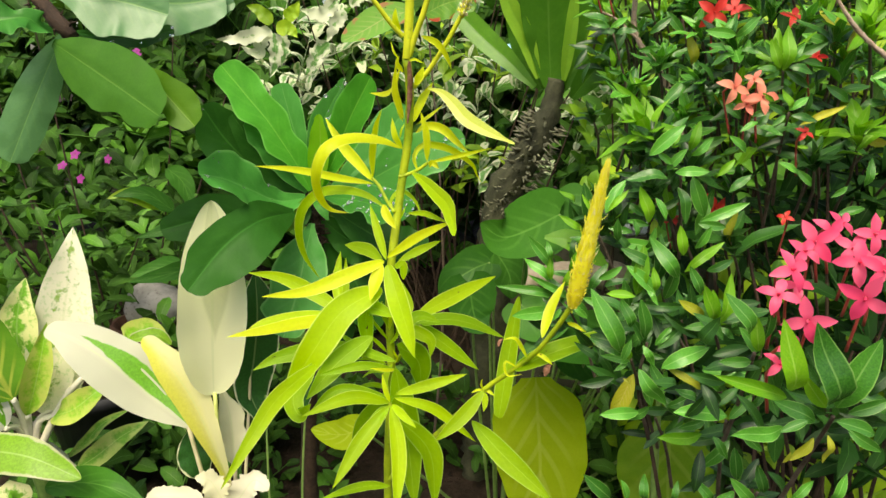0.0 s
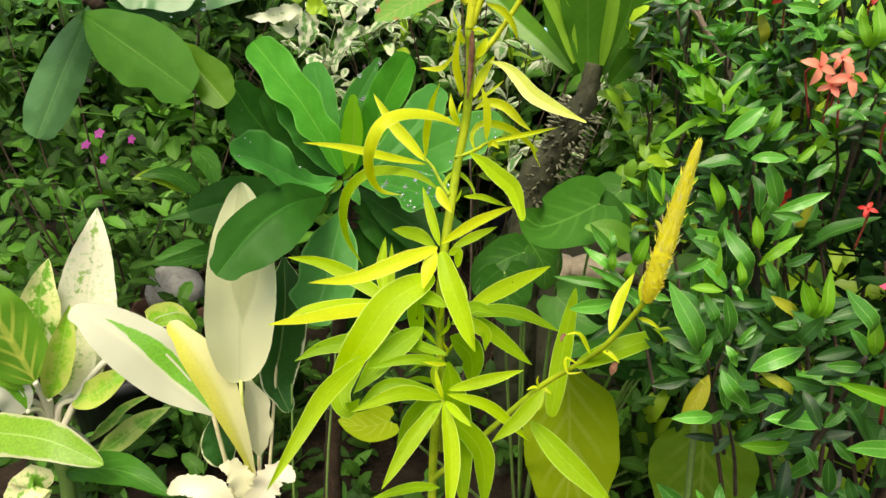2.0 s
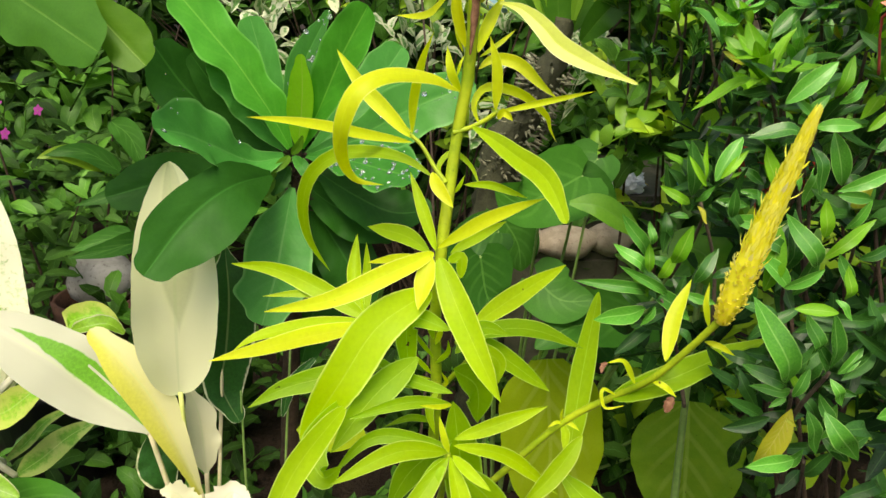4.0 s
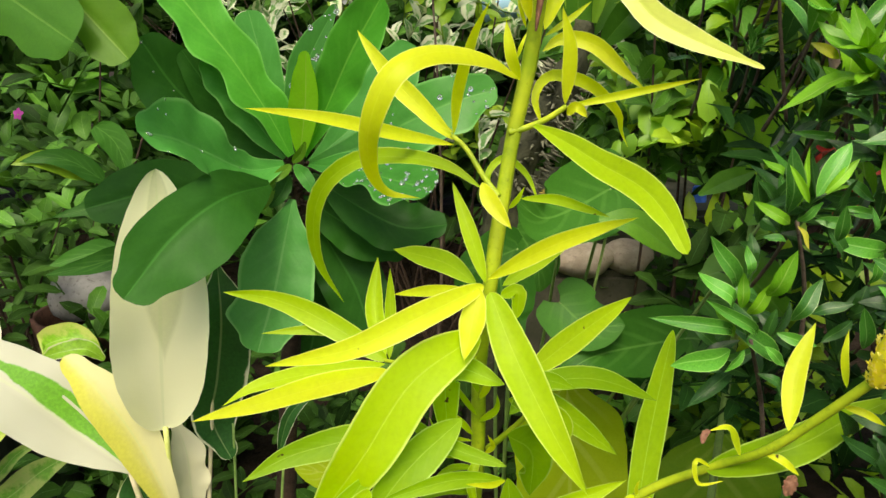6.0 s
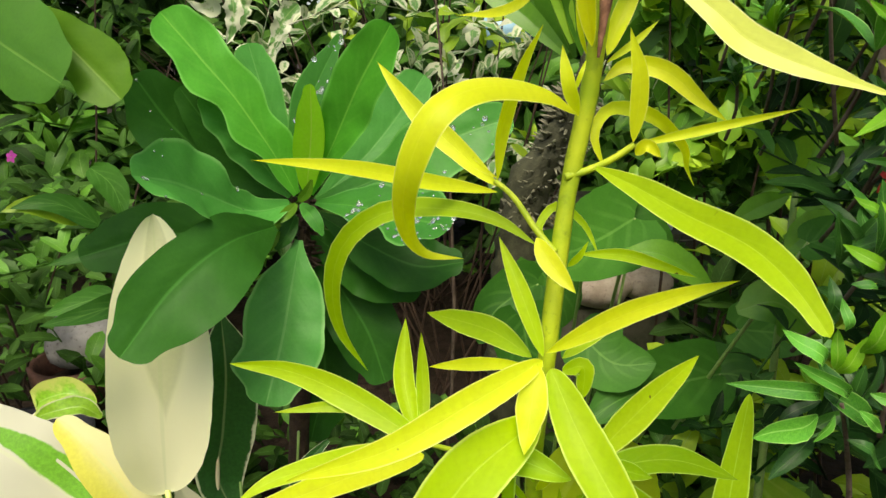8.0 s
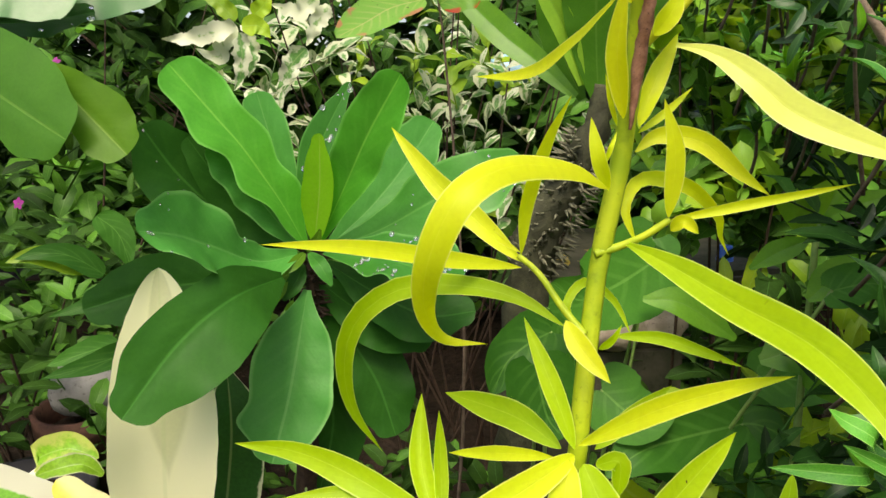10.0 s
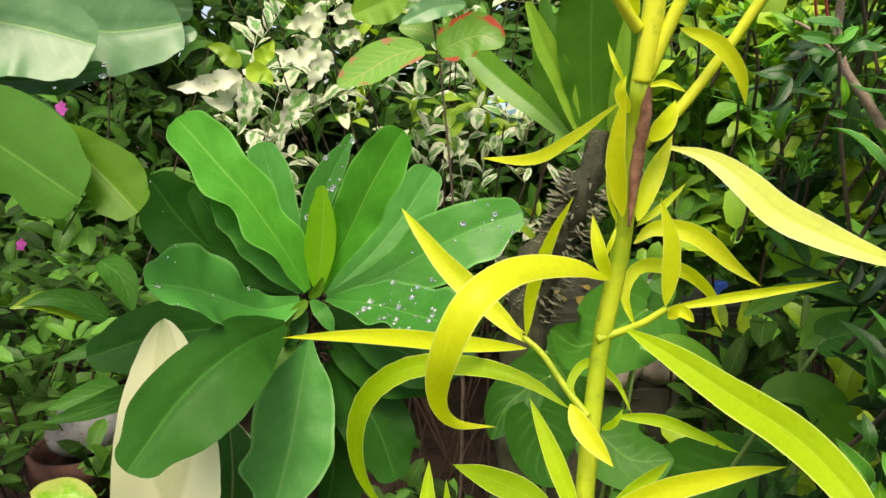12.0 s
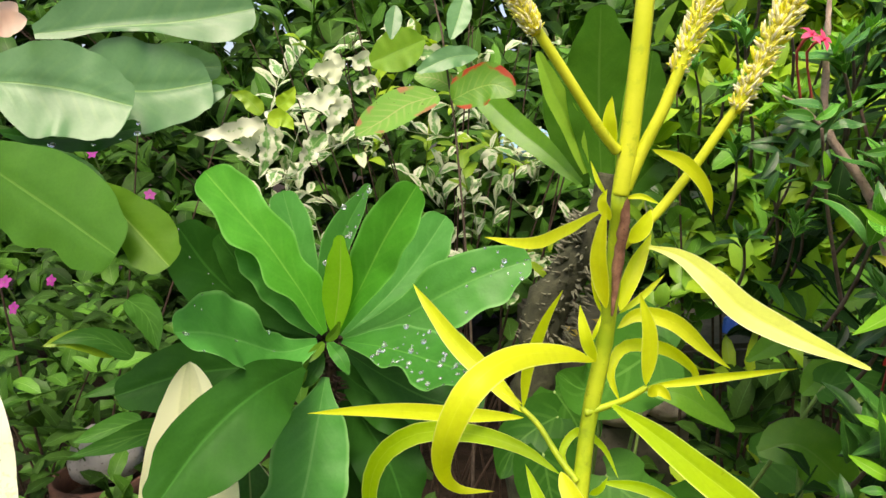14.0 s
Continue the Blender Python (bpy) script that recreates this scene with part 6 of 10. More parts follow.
part("stalk", tube([(-0.2034, 0.8700, 0.0), (-0.2034, 0.8700, 0.1887), (-0.1834, 0.8700, 0.4099)], (0.002, 0.0017, 0.0014)), green_stalk, dumbcane)
aglaonema = thing("aglaonema_plant", (-0.615, 0.900, 0.0), "foliage plant with pale speckled leaves on white stalks", "plant", "white-leaved plants")
part("stem", tube([(-0.6148, 0.9000, -0.02), (-0.6048, 0.9000, 0.15), (-0.6148, 0.9000, 0.2304)], (0.012, 0.011, 0.009), bumps=0.1), green_stalk, aglaonema)
leaf_on(aglaonema, cream_speckled, [(-0.5854, 0.9300, 0.3068), (-0.5799, 0.9500, 0.3882), (-0.5686, 0.9700, 0.4740), (-0.5538, 0.9900, 0.5756)], 0.0874, (0.48, -0.83, 0.28), "blade", wave=0.04)
part("stalk", tube([(-0.6148, 0.9000, 0.2304), (-0.6030, 0.9120, 0.2948), (-0.5854, 0.9300, 0.3068)], (0.0063, 0.0050, 0.0042)), white_stalk, aglaonema)
leaf_on(aglaonema, pale_speckled, [(-0.6183, 0.9200, 0.3718), (-0.6212, 0.9200, 0.4220), (-0.6179, 0.9300, 0.4678), (-0.6064, 0.9400, 0.5109)], 0.0557, (0.53, -0.80, 0.29), "blade", fold=0.35, wave=0.04)
part("stalk", tube([(-0.6148, 0.9000, 0.2304), (-0.6162, 0.9080, 0.3241), (-0.6183, 0.9200, 0.3718)], (0.0063, 0.0050, 0.0042)), white_stalk, aglaonema)
leaf_on(aglaonema, lime_leaf, [(-0.6050, 0.8900, 0.3146), (-0.5826, 0.8850, 0.3664), (-0.5688, 0.8900, 0.4137), (-0.5609, 0.9000, 0.4573)], 0.0378, (0.50, -0.79, 0.35), fold=0.5, wave=0.04)
part("stalk", tube([(-0.6148, 0.9000, 0.2304), (-0.6108, 0.8960, 0.2983), (-0.6050, 0.8900, 0.3146)], (0.0063, 0.0050, 0.0042)), white_stalk, aglaonema)
leaf_on(aglaonema, lime_leaf, [(-0.5808, 0.9100, 0.3031), (-0.5398, 0.8900, 0.3226), (-0.5122, 0.8900, 0.3420), (-0.4907, 0.9000, 0.3598)], 0.0435, (0.37, -0.65, 0.67), "oval", fold=0.3, wave=0.04)
part("stalk", tube([(-0.6148, 0.9000, 0.2304), (-0.6012, 0.9040, 0.2931), (-0.5808, 0.9100, 0.3031)], (0.0063, 0.0050, 0.0042)), white_stalk, aglaonema)
leaf_on(aglaonema, rib_leaf, [(-0.6081, 0.8700, 0.3521), (-0.6228, 0.8600, 0.4141), (-0.6403, 0.8500, 0.4682), (-0.6721, 0.8500, 0.5178)], 0.0779, (0.57, -0.76, 0.30), "oval", fold=0.3, wave=0.04)
part("stalk", tube([(-0.6148, 0.9000, 0.2304), (-0.6121, 0.8880, 0.3152), (-0.6081, 0.8700, 0.3521)], (0.0063, 0.0050, 0.0042)), white_stalk, aglaonema)
leaf_on(aglaonema, rib_leaf, [(-0.6131, 0.8800, 0.3360), (-0.6357, 0.8600, 0.3807), (-0.6639, 0.8500, 0.4187), (-0.7017, 0.8500, 0.4344)], 0.0522, (0.51, -0.65, 0.56), fold=0.3, wave=0.04)
part("stalk", tube([(-0.6148, 0.9000, 0.2304), (-0.6141, 0.8920, 0.3079), (-0.6131, 0.8800, 0.3360)], (0.0063, 0.0050, 0.0042)), white_stalk, aglaonema)
leaf_on(aglaonema, pale_speckled, [(-0.6255, 0.8700, 0.3225), (-0.6562, 0.8600, 0.3535), (-0.6871, 0.8500, 0.3749), (-0.7182, 0.8400, 0.3872)], 0.0560, (0.48, -0.60, 0.64), "oval", fold=0.3, wave=0.04)
part("stalk", tube([(-0.6148, 0.9000, 0.2304), (-0.6191, 0.8880, 0.3019), (-0.6255, 0.8700, 0.3225)], (0.0063, 0.0050, 0.0042)), white_stalk, aglaonema)
leaf_on(aglaonema, cream_speckled, [(-0.5940, 0.9200, 0.2992), (-0.5852, 0.9200, 0.3357), (-0.5731, 0.9200, 0.3641), (-0.5650, 0.9300, 0.4062)], 0.0514, (0.49, -0.79, 0.38), "oval", wave=0.04)
part("stalk", tube([(-0.6148, 0.9000, 0.2304), (-0.6065, 0.9080, 0.2914), (-0.5940, 0.9200, 0.2992)], (0.0063, 0.0050, 0.0042)), white_stalk, aglaonema)
leaf_on(aglaonema, cream_green, [(-0.6209, 0.8600, 0.3099), (-0.6417, 0.8500, 0.3502), (-0.6778, 0.8400, 0.3364)], 0.0483, (0.45, -0.61, 0.65), "oval", fold=0.3, wave=0.04)
part("stalk", tube([(-0.6148, 0.9000, 0.2304), (-0.6172, 0.8840, 0.2962), (-0.6209, 0.8600, 0.3099)], (0.0063, 0.0050, 0.0042)), white_stalk, aglaonema)
leaf_on(aglaonema, lime_rimmed, [(-0.7262, 0.8300, 0.2958), (-0.6215, 0.8000, 0.3130), (-0.5420, 0.7850, 0.3122), (-0.4704, 0.7750, 0.2856)], 0.0591, (0.42, -0.61, 0.67), "oval", fold=-0.15, wave=0.04)
leaf_on(aglaonema, pale_speckled, [(-0.5715, 0.7900, 0.2294), (-0.5737, 0.7850, 0.2487), (-0.5801, 0.7800, 0.2360), (-0.6117, 0.7750, 0.2117)], 0.0539, (0.43, -0.59, 0.68), "oval", fold=0.2, wave=0.04)
leaf_on(aglaonema, heart_green, [(-0.5718, 0.8500, 0.2208), (-0.5123, 0.8300, 0.2429), (-0.4530, 0.8100, 0.2477), (-0.3950, 0.8000, 0.2211)], 0.0458, (0.33, -0.60, 0.73), fold=0.3, wave=0.04)
leaf_on(aglaonema, green_speckled, [(-0.5768, 0.9400, 0.1921), (-0.5371, 0.9400, 0.2192), (-0.5028, 0.9500, 0.2449), (-0.4613, 0.9600, 0.2661)], 0.0362, (0.35, -0.67, 0.65), fold=0.3, wave=0.04)
part("stalk", tube([(-0.6148, 0.9000, 0.2304), (-0.5996, 0.9160, 0.2432), (-0.5768, 0.9400, 0.1921)], (0.0063, 0.0050, 0.0042)), white_stalk, aglaonema)
leaf_on(aglaonema, green_speckled, [(-0.6008, 0.9600, 0.1994), (-0.5645, 0.9600, 0.2318), (-0.5389, 0.9700, 0.2577), (-0.4969, 0.9800, 0.2773)], 0.0166, (0.37, -0.67, 0.64), fold=0.3, wave=0.04)
part("stalk", tube([(-0.6148, 0.9000, 0.2304), (-0.6092, 0.9240, 0.2465), (-0.6008, 0.9600, 0.1994)], (0.0063, 0.0050, 0.0042)), white_stalk, aglaonema)
leaf_on(aglaonema, lime_leaf, [(-0.4608, 0.9500, 0.4108), (-0.4687, 0.9400, 0.4191), (-0.4328, 0.9300, 0.4333), (-0.4038, 0.9300, 0.4207)], 0.0339, (0.33, -0.71, 0.62), "oval", fold=0.5, wave=0.04)
part("stalk", tube([(-0.6148, 0.9000, 0.2304), (-0.5532, 0.9200, 0.3416), (-0.4608, 0.9500, 0.4108)], (0.0063, 0.0050, 0.0042)), white_stalk, aglaonema)

# ---- shrubs and large leaves behind ----
varied = thing("variegated_shrub", (-0.1, 1.45, 0.0), "thin-branched shrub with white and green mottled leaves", "shrub")
leaf_on(varied, white_mostly, [(-0.2683, 1.1200, 0.8685), (-0.2960, 1.1200, 0.8588), (-0.3267, 1.1200, 0.8526), (-0.3554, 1.1200, 0.8530)], 0.0257, (0.27, -0.96, 0.05), "tear", wave=0.15, torn=0.22)
leaf_on(varied, white_mostly, [(-0.2705, 1.1300, 0.8692), (-0.2853, 1.1300, 0.8524), (-0.2937, 1.1300, 0.8320), (-0.3202, 1.1300, 0.8427)], 0.0238, (0.23, -0.97, 0.07), "tear", wave=0.15, torn=0.22)
leaf_on(varied, white_patched, [(-0.2822, 1.2000, 0.8667), (-0.2805, 1.2000, 0.8371), (-0.2864, 1.2000, 0.8073), (-0.2949, 1.2000, 0.7924)], 0.0259, (0.21, -0.97, 0.10), "tear", wave=0.15, torn=0.22)
leaf_on(varied, white_patched, [(-0.2810, 1.2500, 0.8696), (-0.2792, 1.2500, 0.8384), (-0.2850, 1.2500, 0.8109)], 0.0272, (0.19, -0.98, 0.07), "tear", wave=0.15, torn=0.22)
leaf_on(varied, white_patched, [(-0.2211, 1.4000, 0.8595), (-0.2404, 1.4000, 0.8417), (-0.2554, 1.4000, 0.8192), (-0.2725, 1.4000, 0.7948)], 0.0379, (0.15, -0.99, 0.09), "tear", wave=0.15, torn=0.22)
leaf_on(varied, white_mostly, [(-0.1888, 1.3000, 0.9281), (-0.2148, 1.3000, 0.9042), (-0.2554, 1.3000, 0.9127)], 0.0312, (0.12, -0.99, 0.01), "tear", wave=0.15, torn=0.22)
leaf_on(varied, white_mostly, [(-0.1886, 1.3000, 0.9321), (-0.2040, 1.3000, 0.9523), (-0.2371, 1.3000, 0.9446)], 0.0282, (0.11, -0.99, -0.04), "tear", wave=0.15, torn=0.22)
leaf_on(varied, white_mostly, [(-0.1731, 1.3000, 0.9118), (-0.1909, 1.3000, 0.8876), (-0.2093, 1.3000, 0.8551)], 0.0285, (0.10, -0.99, 0.02), "tear", wave=0.15, torn=0.22)
leaf_on(varied, white_mostly, [(-0.1644, 1.3000, 0.9198), (-0.1388, 1.3000, 0.9357), (-0.1227, 1.3000, 0.9234)], 0.0227, (0.05, -1.00, -0.02), "tear", wave=0.15, torn=0.22)
leaf_on(varied, white_mostly, [(-0.1812, 1.3200, 0.9548), (-0.2010, 1.3200, 0.9752), (-0.2139, 1.3200, 0.9672)], 0.0229, (0.11, -0.99, -0.06), "tear", wave=0.15, torn=0.22)
leaf_on(varied, white_mostly, [(-0.1651, 1.3300, 0.9561), (-0.1474, 1.3300, 0.9723), (-0.1226, 1.3300, 0.9557)], 0.0261, (0.06, -1.00, -0.05), "tear", wave=0.15, torn=0.22)
leaf_on(varied, shrub_light, [(-0.2716, 1.2500, 0.8926), (-0.2550, 1.2500, 0.9078), (-0.2463, 1.2500, 0.9230)], 0.0242, (0.17, -0.99, 0.00), "tear", wave=0.09)
leaf_on(varied, shrub_light, [(-0.2780, 1.2000, 0.8740), (-0.2558, 1.2000, 0.8737), (-0.2419, 1.2000, 0.8587)], 0.0257, (0.18, -0.98, 0.03), "tear", wave=0.09)
leaf_on(varied, white_patched, [(-0.0709, 1.3000, 0.9752), (-0.0375, 1.3000, 0.9750), (0.0043, 1.3000, 0.9667)], 0.0256, (-0.05, -1.00, -0.06), "tear", wave=0.15, torn=0.22)
leaf_on(varied, shrub_light, [(-0.2848, 1.2000, 0.8814), (-0.3052, 1.2000, 0.9034), (-0.3265, 1.2000, 0.9109)], 0.0229, (0.23, -0.97, 0.00), "tear", wave=0.09)
blush = thing("sapling", (-0.014, 1.2, 0.0), "thin sapling with a few large green leaves, red at the edges", "plant")
leaf_on(blush, blush_leaf, [(-0.0408, 1.1800, 0.9021), (-0.0823, 1.1500, 0.8890), (-0.1172, 1.1000, 0.8651), (-0.1473, 1.0600, 0.8464)], 0.0532, (0.03, -0.88, 0.47), "oval", wave=0.03)
leaf_on(blush, red_edged, [(-0.0228, 1.1700, 0.8947), (0.0056, 1.1600, 0.9085), (0.0333, 1.1500, 0.9132), (0.0590, 1.1400, 0.9004)], 0.0586, (-0.13, -0.95, 0.30), "oval", wave=0.04)
broad_leaf(blush, strap_lit, [(-0.0560, 1.2400, 0.9862), (-0.0921, 1.2500, 0.9737), (-0.1366, 1.2600, 0.9562)], (0.005, 0.0183, 0.0267, 0.0301, 0.0302, 0.0269, 0.0202, 0.0118, 0.0), (0.005, 0.0183, 0.0267, 0.0301, 0.0302, 0.0269, 0.0202, 0.0118, 0.0), (0.00, -1.00, 0.06), 0.15, 0.04)
broad_leaf(blush, euphorbia_pale, [(-0.0966, 1.2000, 1.0250), (-0.1001, 1.1900, 1.0023), (-0.1036, 1.1800, 0.9770)], (0.0023, 0.007, 0.01, 0.0115, 0.0115, 0.01, 0.0069, 0.0038, 0.0), (0.0023, 0.007, 0.01, 0.0115, 0.0115, 0.01, 0.0069, 0.0038, 0.0), (0.01, -1.00, -0.08), 0.2, 0.03)
broad_leaf(blush, euphorbia_pale, [(-0.0017, 1.2000, 1.0395), (-0.0107, 1.1900, 1.0078), (-0.0226, 1.1800, 0.9765)], (0.0031, 0.0093, 0.0139, 0.0162, 0.0162, 0.0139, 0.01, 0.0054, 0.0), (0.0031, 0.0093, 0.0139, 0.0162, 0.0162, 0.0139, 0.01, 0.0054, 0.0), (-0.08, -0.99, -0.09), 0.2, 0.03)
broad_leaf(blush, euphorbia_pale, [(0.0153, 1.1900, 0.9582), (-0.0245, 1.1800, 0.9527), (-0.0697, 1.1700, 0.9325)], (0.0034, 0.0101, 0.0151, 0.0167, 0.0166, 0.0149, 0.0107, 0.0058, 0.0), (0.0034, 0.0101, 0.0134, 0.015, 0.015, 0.0133, 0.0099, 0.0058, 0.0), (-0.06, -0.96, 0.26), 0.2, 0.06)
leaf_on(blush, blush_leaf, [(-0.0204, 1.2000, 0.9150), (-0.0431, 1.2000, 0.9263), (-0.0733, 1.2000, 0.9302)], 0.0380, (-0.04, -0.90, 0.43), "oval", wave=0.015)
part("stem", tube([(-0.0215, 1.2, -0.02), (0.0085, 1.22, 0.4), (-0.0215, 1.1900, 0.8993), (-0.0715, 1.2, 1.15)], (0.003, 0.0024, 0.0018, 0.001), bumps=0.2, seed=4), grey_bark, blush)
crown = thing("nest_fern", (0.098, 1.22, 0.0), "large dark strap-leaved crown on a leaning spiny grey trunk", "plant")
part("trunk", tube([(0.0773, 1.2200, -0.0300), (0.1078, 1.2200, 0.5246), (0.1505, 1.2100, 0.6421), (0.1897, 1.2000, 0.7232), (0.2036, 1.2000, 0.7907)], (0.036, 0.035, 0.034, 0.032, 0.014), sides=14, count=60, bumps=0.2), trunk_bark, crown, "grey-green trunk with rows of short spines")
thorns_on(crown, (0.1078, 1.2200, 0.5246), (0.1897, 1.2000, 0.7232), 0.034, 420, 0.017, pale_thorn)
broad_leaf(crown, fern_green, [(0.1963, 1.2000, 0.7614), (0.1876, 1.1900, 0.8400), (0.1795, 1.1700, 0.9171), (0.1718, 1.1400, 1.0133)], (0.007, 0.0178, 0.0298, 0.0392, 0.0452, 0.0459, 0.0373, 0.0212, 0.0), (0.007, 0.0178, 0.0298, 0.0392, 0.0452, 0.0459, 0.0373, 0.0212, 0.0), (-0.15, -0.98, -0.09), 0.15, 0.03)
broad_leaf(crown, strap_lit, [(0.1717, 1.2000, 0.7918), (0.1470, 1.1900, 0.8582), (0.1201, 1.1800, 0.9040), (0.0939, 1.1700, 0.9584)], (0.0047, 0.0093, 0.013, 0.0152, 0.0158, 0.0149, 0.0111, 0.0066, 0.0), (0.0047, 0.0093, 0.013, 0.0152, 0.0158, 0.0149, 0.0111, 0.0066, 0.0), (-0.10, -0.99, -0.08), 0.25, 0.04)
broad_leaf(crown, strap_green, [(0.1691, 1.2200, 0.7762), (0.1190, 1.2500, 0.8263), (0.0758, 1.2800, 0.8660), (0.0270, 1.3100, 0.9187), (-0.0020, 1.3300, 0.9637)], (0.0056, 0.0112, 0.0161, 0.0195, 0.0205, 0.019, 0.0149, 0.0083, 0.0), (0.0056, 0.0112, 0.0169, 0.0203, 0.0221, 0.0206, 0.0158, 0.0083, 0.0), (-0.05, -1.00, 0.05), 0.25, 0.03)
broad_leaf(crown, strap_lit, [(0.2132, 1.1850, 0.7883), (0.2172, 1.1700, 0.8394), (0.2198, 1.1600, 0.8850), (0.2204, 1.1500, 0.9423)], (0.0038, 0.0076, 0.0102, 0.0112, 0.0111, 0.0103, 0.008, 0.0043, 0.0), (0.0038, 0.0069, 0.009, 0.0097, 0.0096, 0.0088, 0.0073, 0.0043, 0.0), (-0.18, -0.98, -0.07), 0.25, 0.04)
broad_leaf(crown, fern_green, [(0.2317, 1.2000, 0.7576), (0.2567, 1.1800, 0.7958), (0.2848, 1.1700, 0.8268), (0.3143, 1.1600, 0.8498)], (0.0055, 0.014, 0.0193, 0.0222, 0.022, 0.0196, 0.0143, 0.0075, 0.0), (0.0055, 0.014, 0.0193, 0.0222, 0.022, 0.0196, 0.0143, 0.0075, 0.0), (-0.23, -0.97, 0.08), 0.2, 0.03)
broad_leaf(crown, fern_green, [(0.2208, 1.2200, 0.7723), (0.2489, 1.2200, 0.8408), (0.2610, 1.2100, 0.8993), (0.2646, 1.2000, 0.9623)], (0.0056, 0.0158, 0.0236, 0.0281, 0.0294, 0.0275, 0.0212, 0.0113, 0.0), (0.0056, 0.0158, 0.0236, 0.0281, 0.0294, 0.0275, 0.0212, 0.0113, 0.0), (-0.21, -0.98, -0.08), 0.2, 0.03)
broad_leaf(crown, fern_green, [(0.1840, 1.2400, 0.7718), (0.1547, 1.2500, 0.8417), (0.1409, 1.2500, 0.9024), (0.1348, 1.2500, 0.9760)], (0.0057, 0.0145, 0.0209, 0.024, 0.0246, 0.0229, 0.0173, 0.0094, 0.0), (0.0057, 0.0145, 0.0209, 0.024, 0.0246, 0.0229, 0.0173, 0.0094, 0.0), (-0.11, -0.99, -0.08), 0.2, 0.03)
weed = thing("leafy_weed", (-0.5, 1.05, 0.0), "soft-stemmed weed with long pointed green leaves", "plant")
leaf_on(weed, heart_green, [(-0.4041, 1.0000, 0.6000), (-0.4300, 0.9900, 0.6230), (-0.4534, 0.9800, 0.6298), (-0.4783, 0.9700, 0.6263)], 0.0262, (0.39, -0.75, 0.53), "tear", wave=0.03)
leaf_on(weed, heart_green, [(-0.3451, 1.0000, 0.5855), (-0.3929, 0.9900, 0.5771), (-0.4269, 0.9800, 0.5686), (-0.4535, 0.9700, 0.5634)], 0.0253, (0.34, -0.73, 0.59), "tear", wave=0.03)
leaf_on(weed, heart_green, [(-0.3683, 1.0500, 0.4819), (-0.4013, 1.0300, 0.4957), (-0.4420, 1.0000, 0.4931), (-0.4774, 0.9800, 0.4902)], 0.0329, (0.33, -0.70, 0.64), "tear", wave=0.03)
leaf_on(weed, shrub_light, [(-0.4172, 1.0000, 0.6063), (-0.4454, 0.9900, 0.6212), (-0.4655, 0.9800, 0.6273), (-0.4879, 0.9700, 0.6233)], 0.0285, (0.38, -0.78, 0.50), "tear", wave=0.03)
leaf_on(weed, heart_green, [(-0.4209, 1.0500, 0.5025), (-0.4588, 1.0500, 0.4929), (-0.5018, 1.0400, 0.4815)], 0.0314, (0.33, -0.75, 0.57), "tear", wave=0.03)
leaf_on(weed, heart_green, [(-0.4262, 1.0500, 0.6563), (-0.4046, 1.0500, 0.6347), (-0.3906, 1.0400, 0.5949)], 0.0342, (0.31, -0.79, 0.53), "tear", wave=0.03)
part("stem", tube([(-0.5, 1.05, -0.02), (-0.42, 1.05, 0.3), (-0.3868, 1.0200, 0.5527)], (0.005, 0.004, 0.002)), green_stalk, weed)
hearts = thing("heart_leaf_plant", (0.12, 1.15, 0.0), "clump of broad heart-shaped leaves, green and yellowing", "plant")
leaf_on(hearts, heart_green, [(0.1696, 0.9200, 0.6102), (0.1280, 0.9000, 0.5946), (0.0875, 0.8800, 0.5875), (0.0561, 0.8700, 0.6094)], 0.0917, (-0.08, -0.87, 0.49), "heart", wave=0.012)
part("stalk", tube([(0.135, 1.104, 0.0), (0.157, 1.000, 0.366), (0.1696, 0.9200, 0.6102)], (0.003, 0.0025, 0.0018)), green_stalk, hearts)
broad_leaf(hearts, heart_yellow, [(0.1498, 0.9500, 0.3468), (0.1543, 0.9400, 0.2826), (0.1596, 0.9300, 0.1993), (0.1545, 0.9200, 0.1034)], (0.0227, 0.0578, 0.0703, 0.0724, 0.071, 0.0642, 0.0502, 0.0306, 0.0), (0.0227, 0.0578, 0.0703, 0.0707, 0.0692, 0.0624, 0.0484, 0.0306, 0.0), (-0.11, -0.68, 0.73), 0.1, 0.02)
part("stalk", tube([(0.118, 1.110, 0.0), (0.115, 1.018, 0.195), (0.1128, 0.9500, 0.3258)], (0.003, 0.0025, 0.0018)), green_stalk, hearts)
broad_leaf(hearts, heart_mottled, [(0.3710, 0.9700, 0.2608), (0.3721, 0.9600, 0.2004), (0.3728, 0.9500, 0.1339), (0.3745, 0.9400, 0.0556)], (0.0218, 0.0601, 0.0767, 0.0788, 0.0753, 0.0664, 0.0518, 0.0315, 0.0), (0.0218, 0.0601, 0.0786, 0.0806, 0.0772, 0.0664, 0.0518, 0.0315, 0.0), (-0.24, -0.63, 0.73), 0.1, 0.02)
part("stalk", tube([(0.198, 1.116, 0.0), (0.315, 1.036, 0.147), (0.3802, 0.9800, 0.2449)], (0.003, 0.0025, 0.0018)), green_stalk, hearts)
leaf_on(hearts, heart_mottled, [(0.4016, 1.0000, 0.1858), (0.4247, 0.9800, 0.1666), (0.4350, 0.9700, 0.1198)], 0.0938, (-0.28, -0.67, 0.69), "heart", wave=0.012)
part("stalk", tube([(0.204, 1.120, 0.0), (0.331, 1.048, 0.111), (0.4016, 1.0000, 0.1858)], (0.003, 0.0025, 0.0018)), green_stalk, hearts)
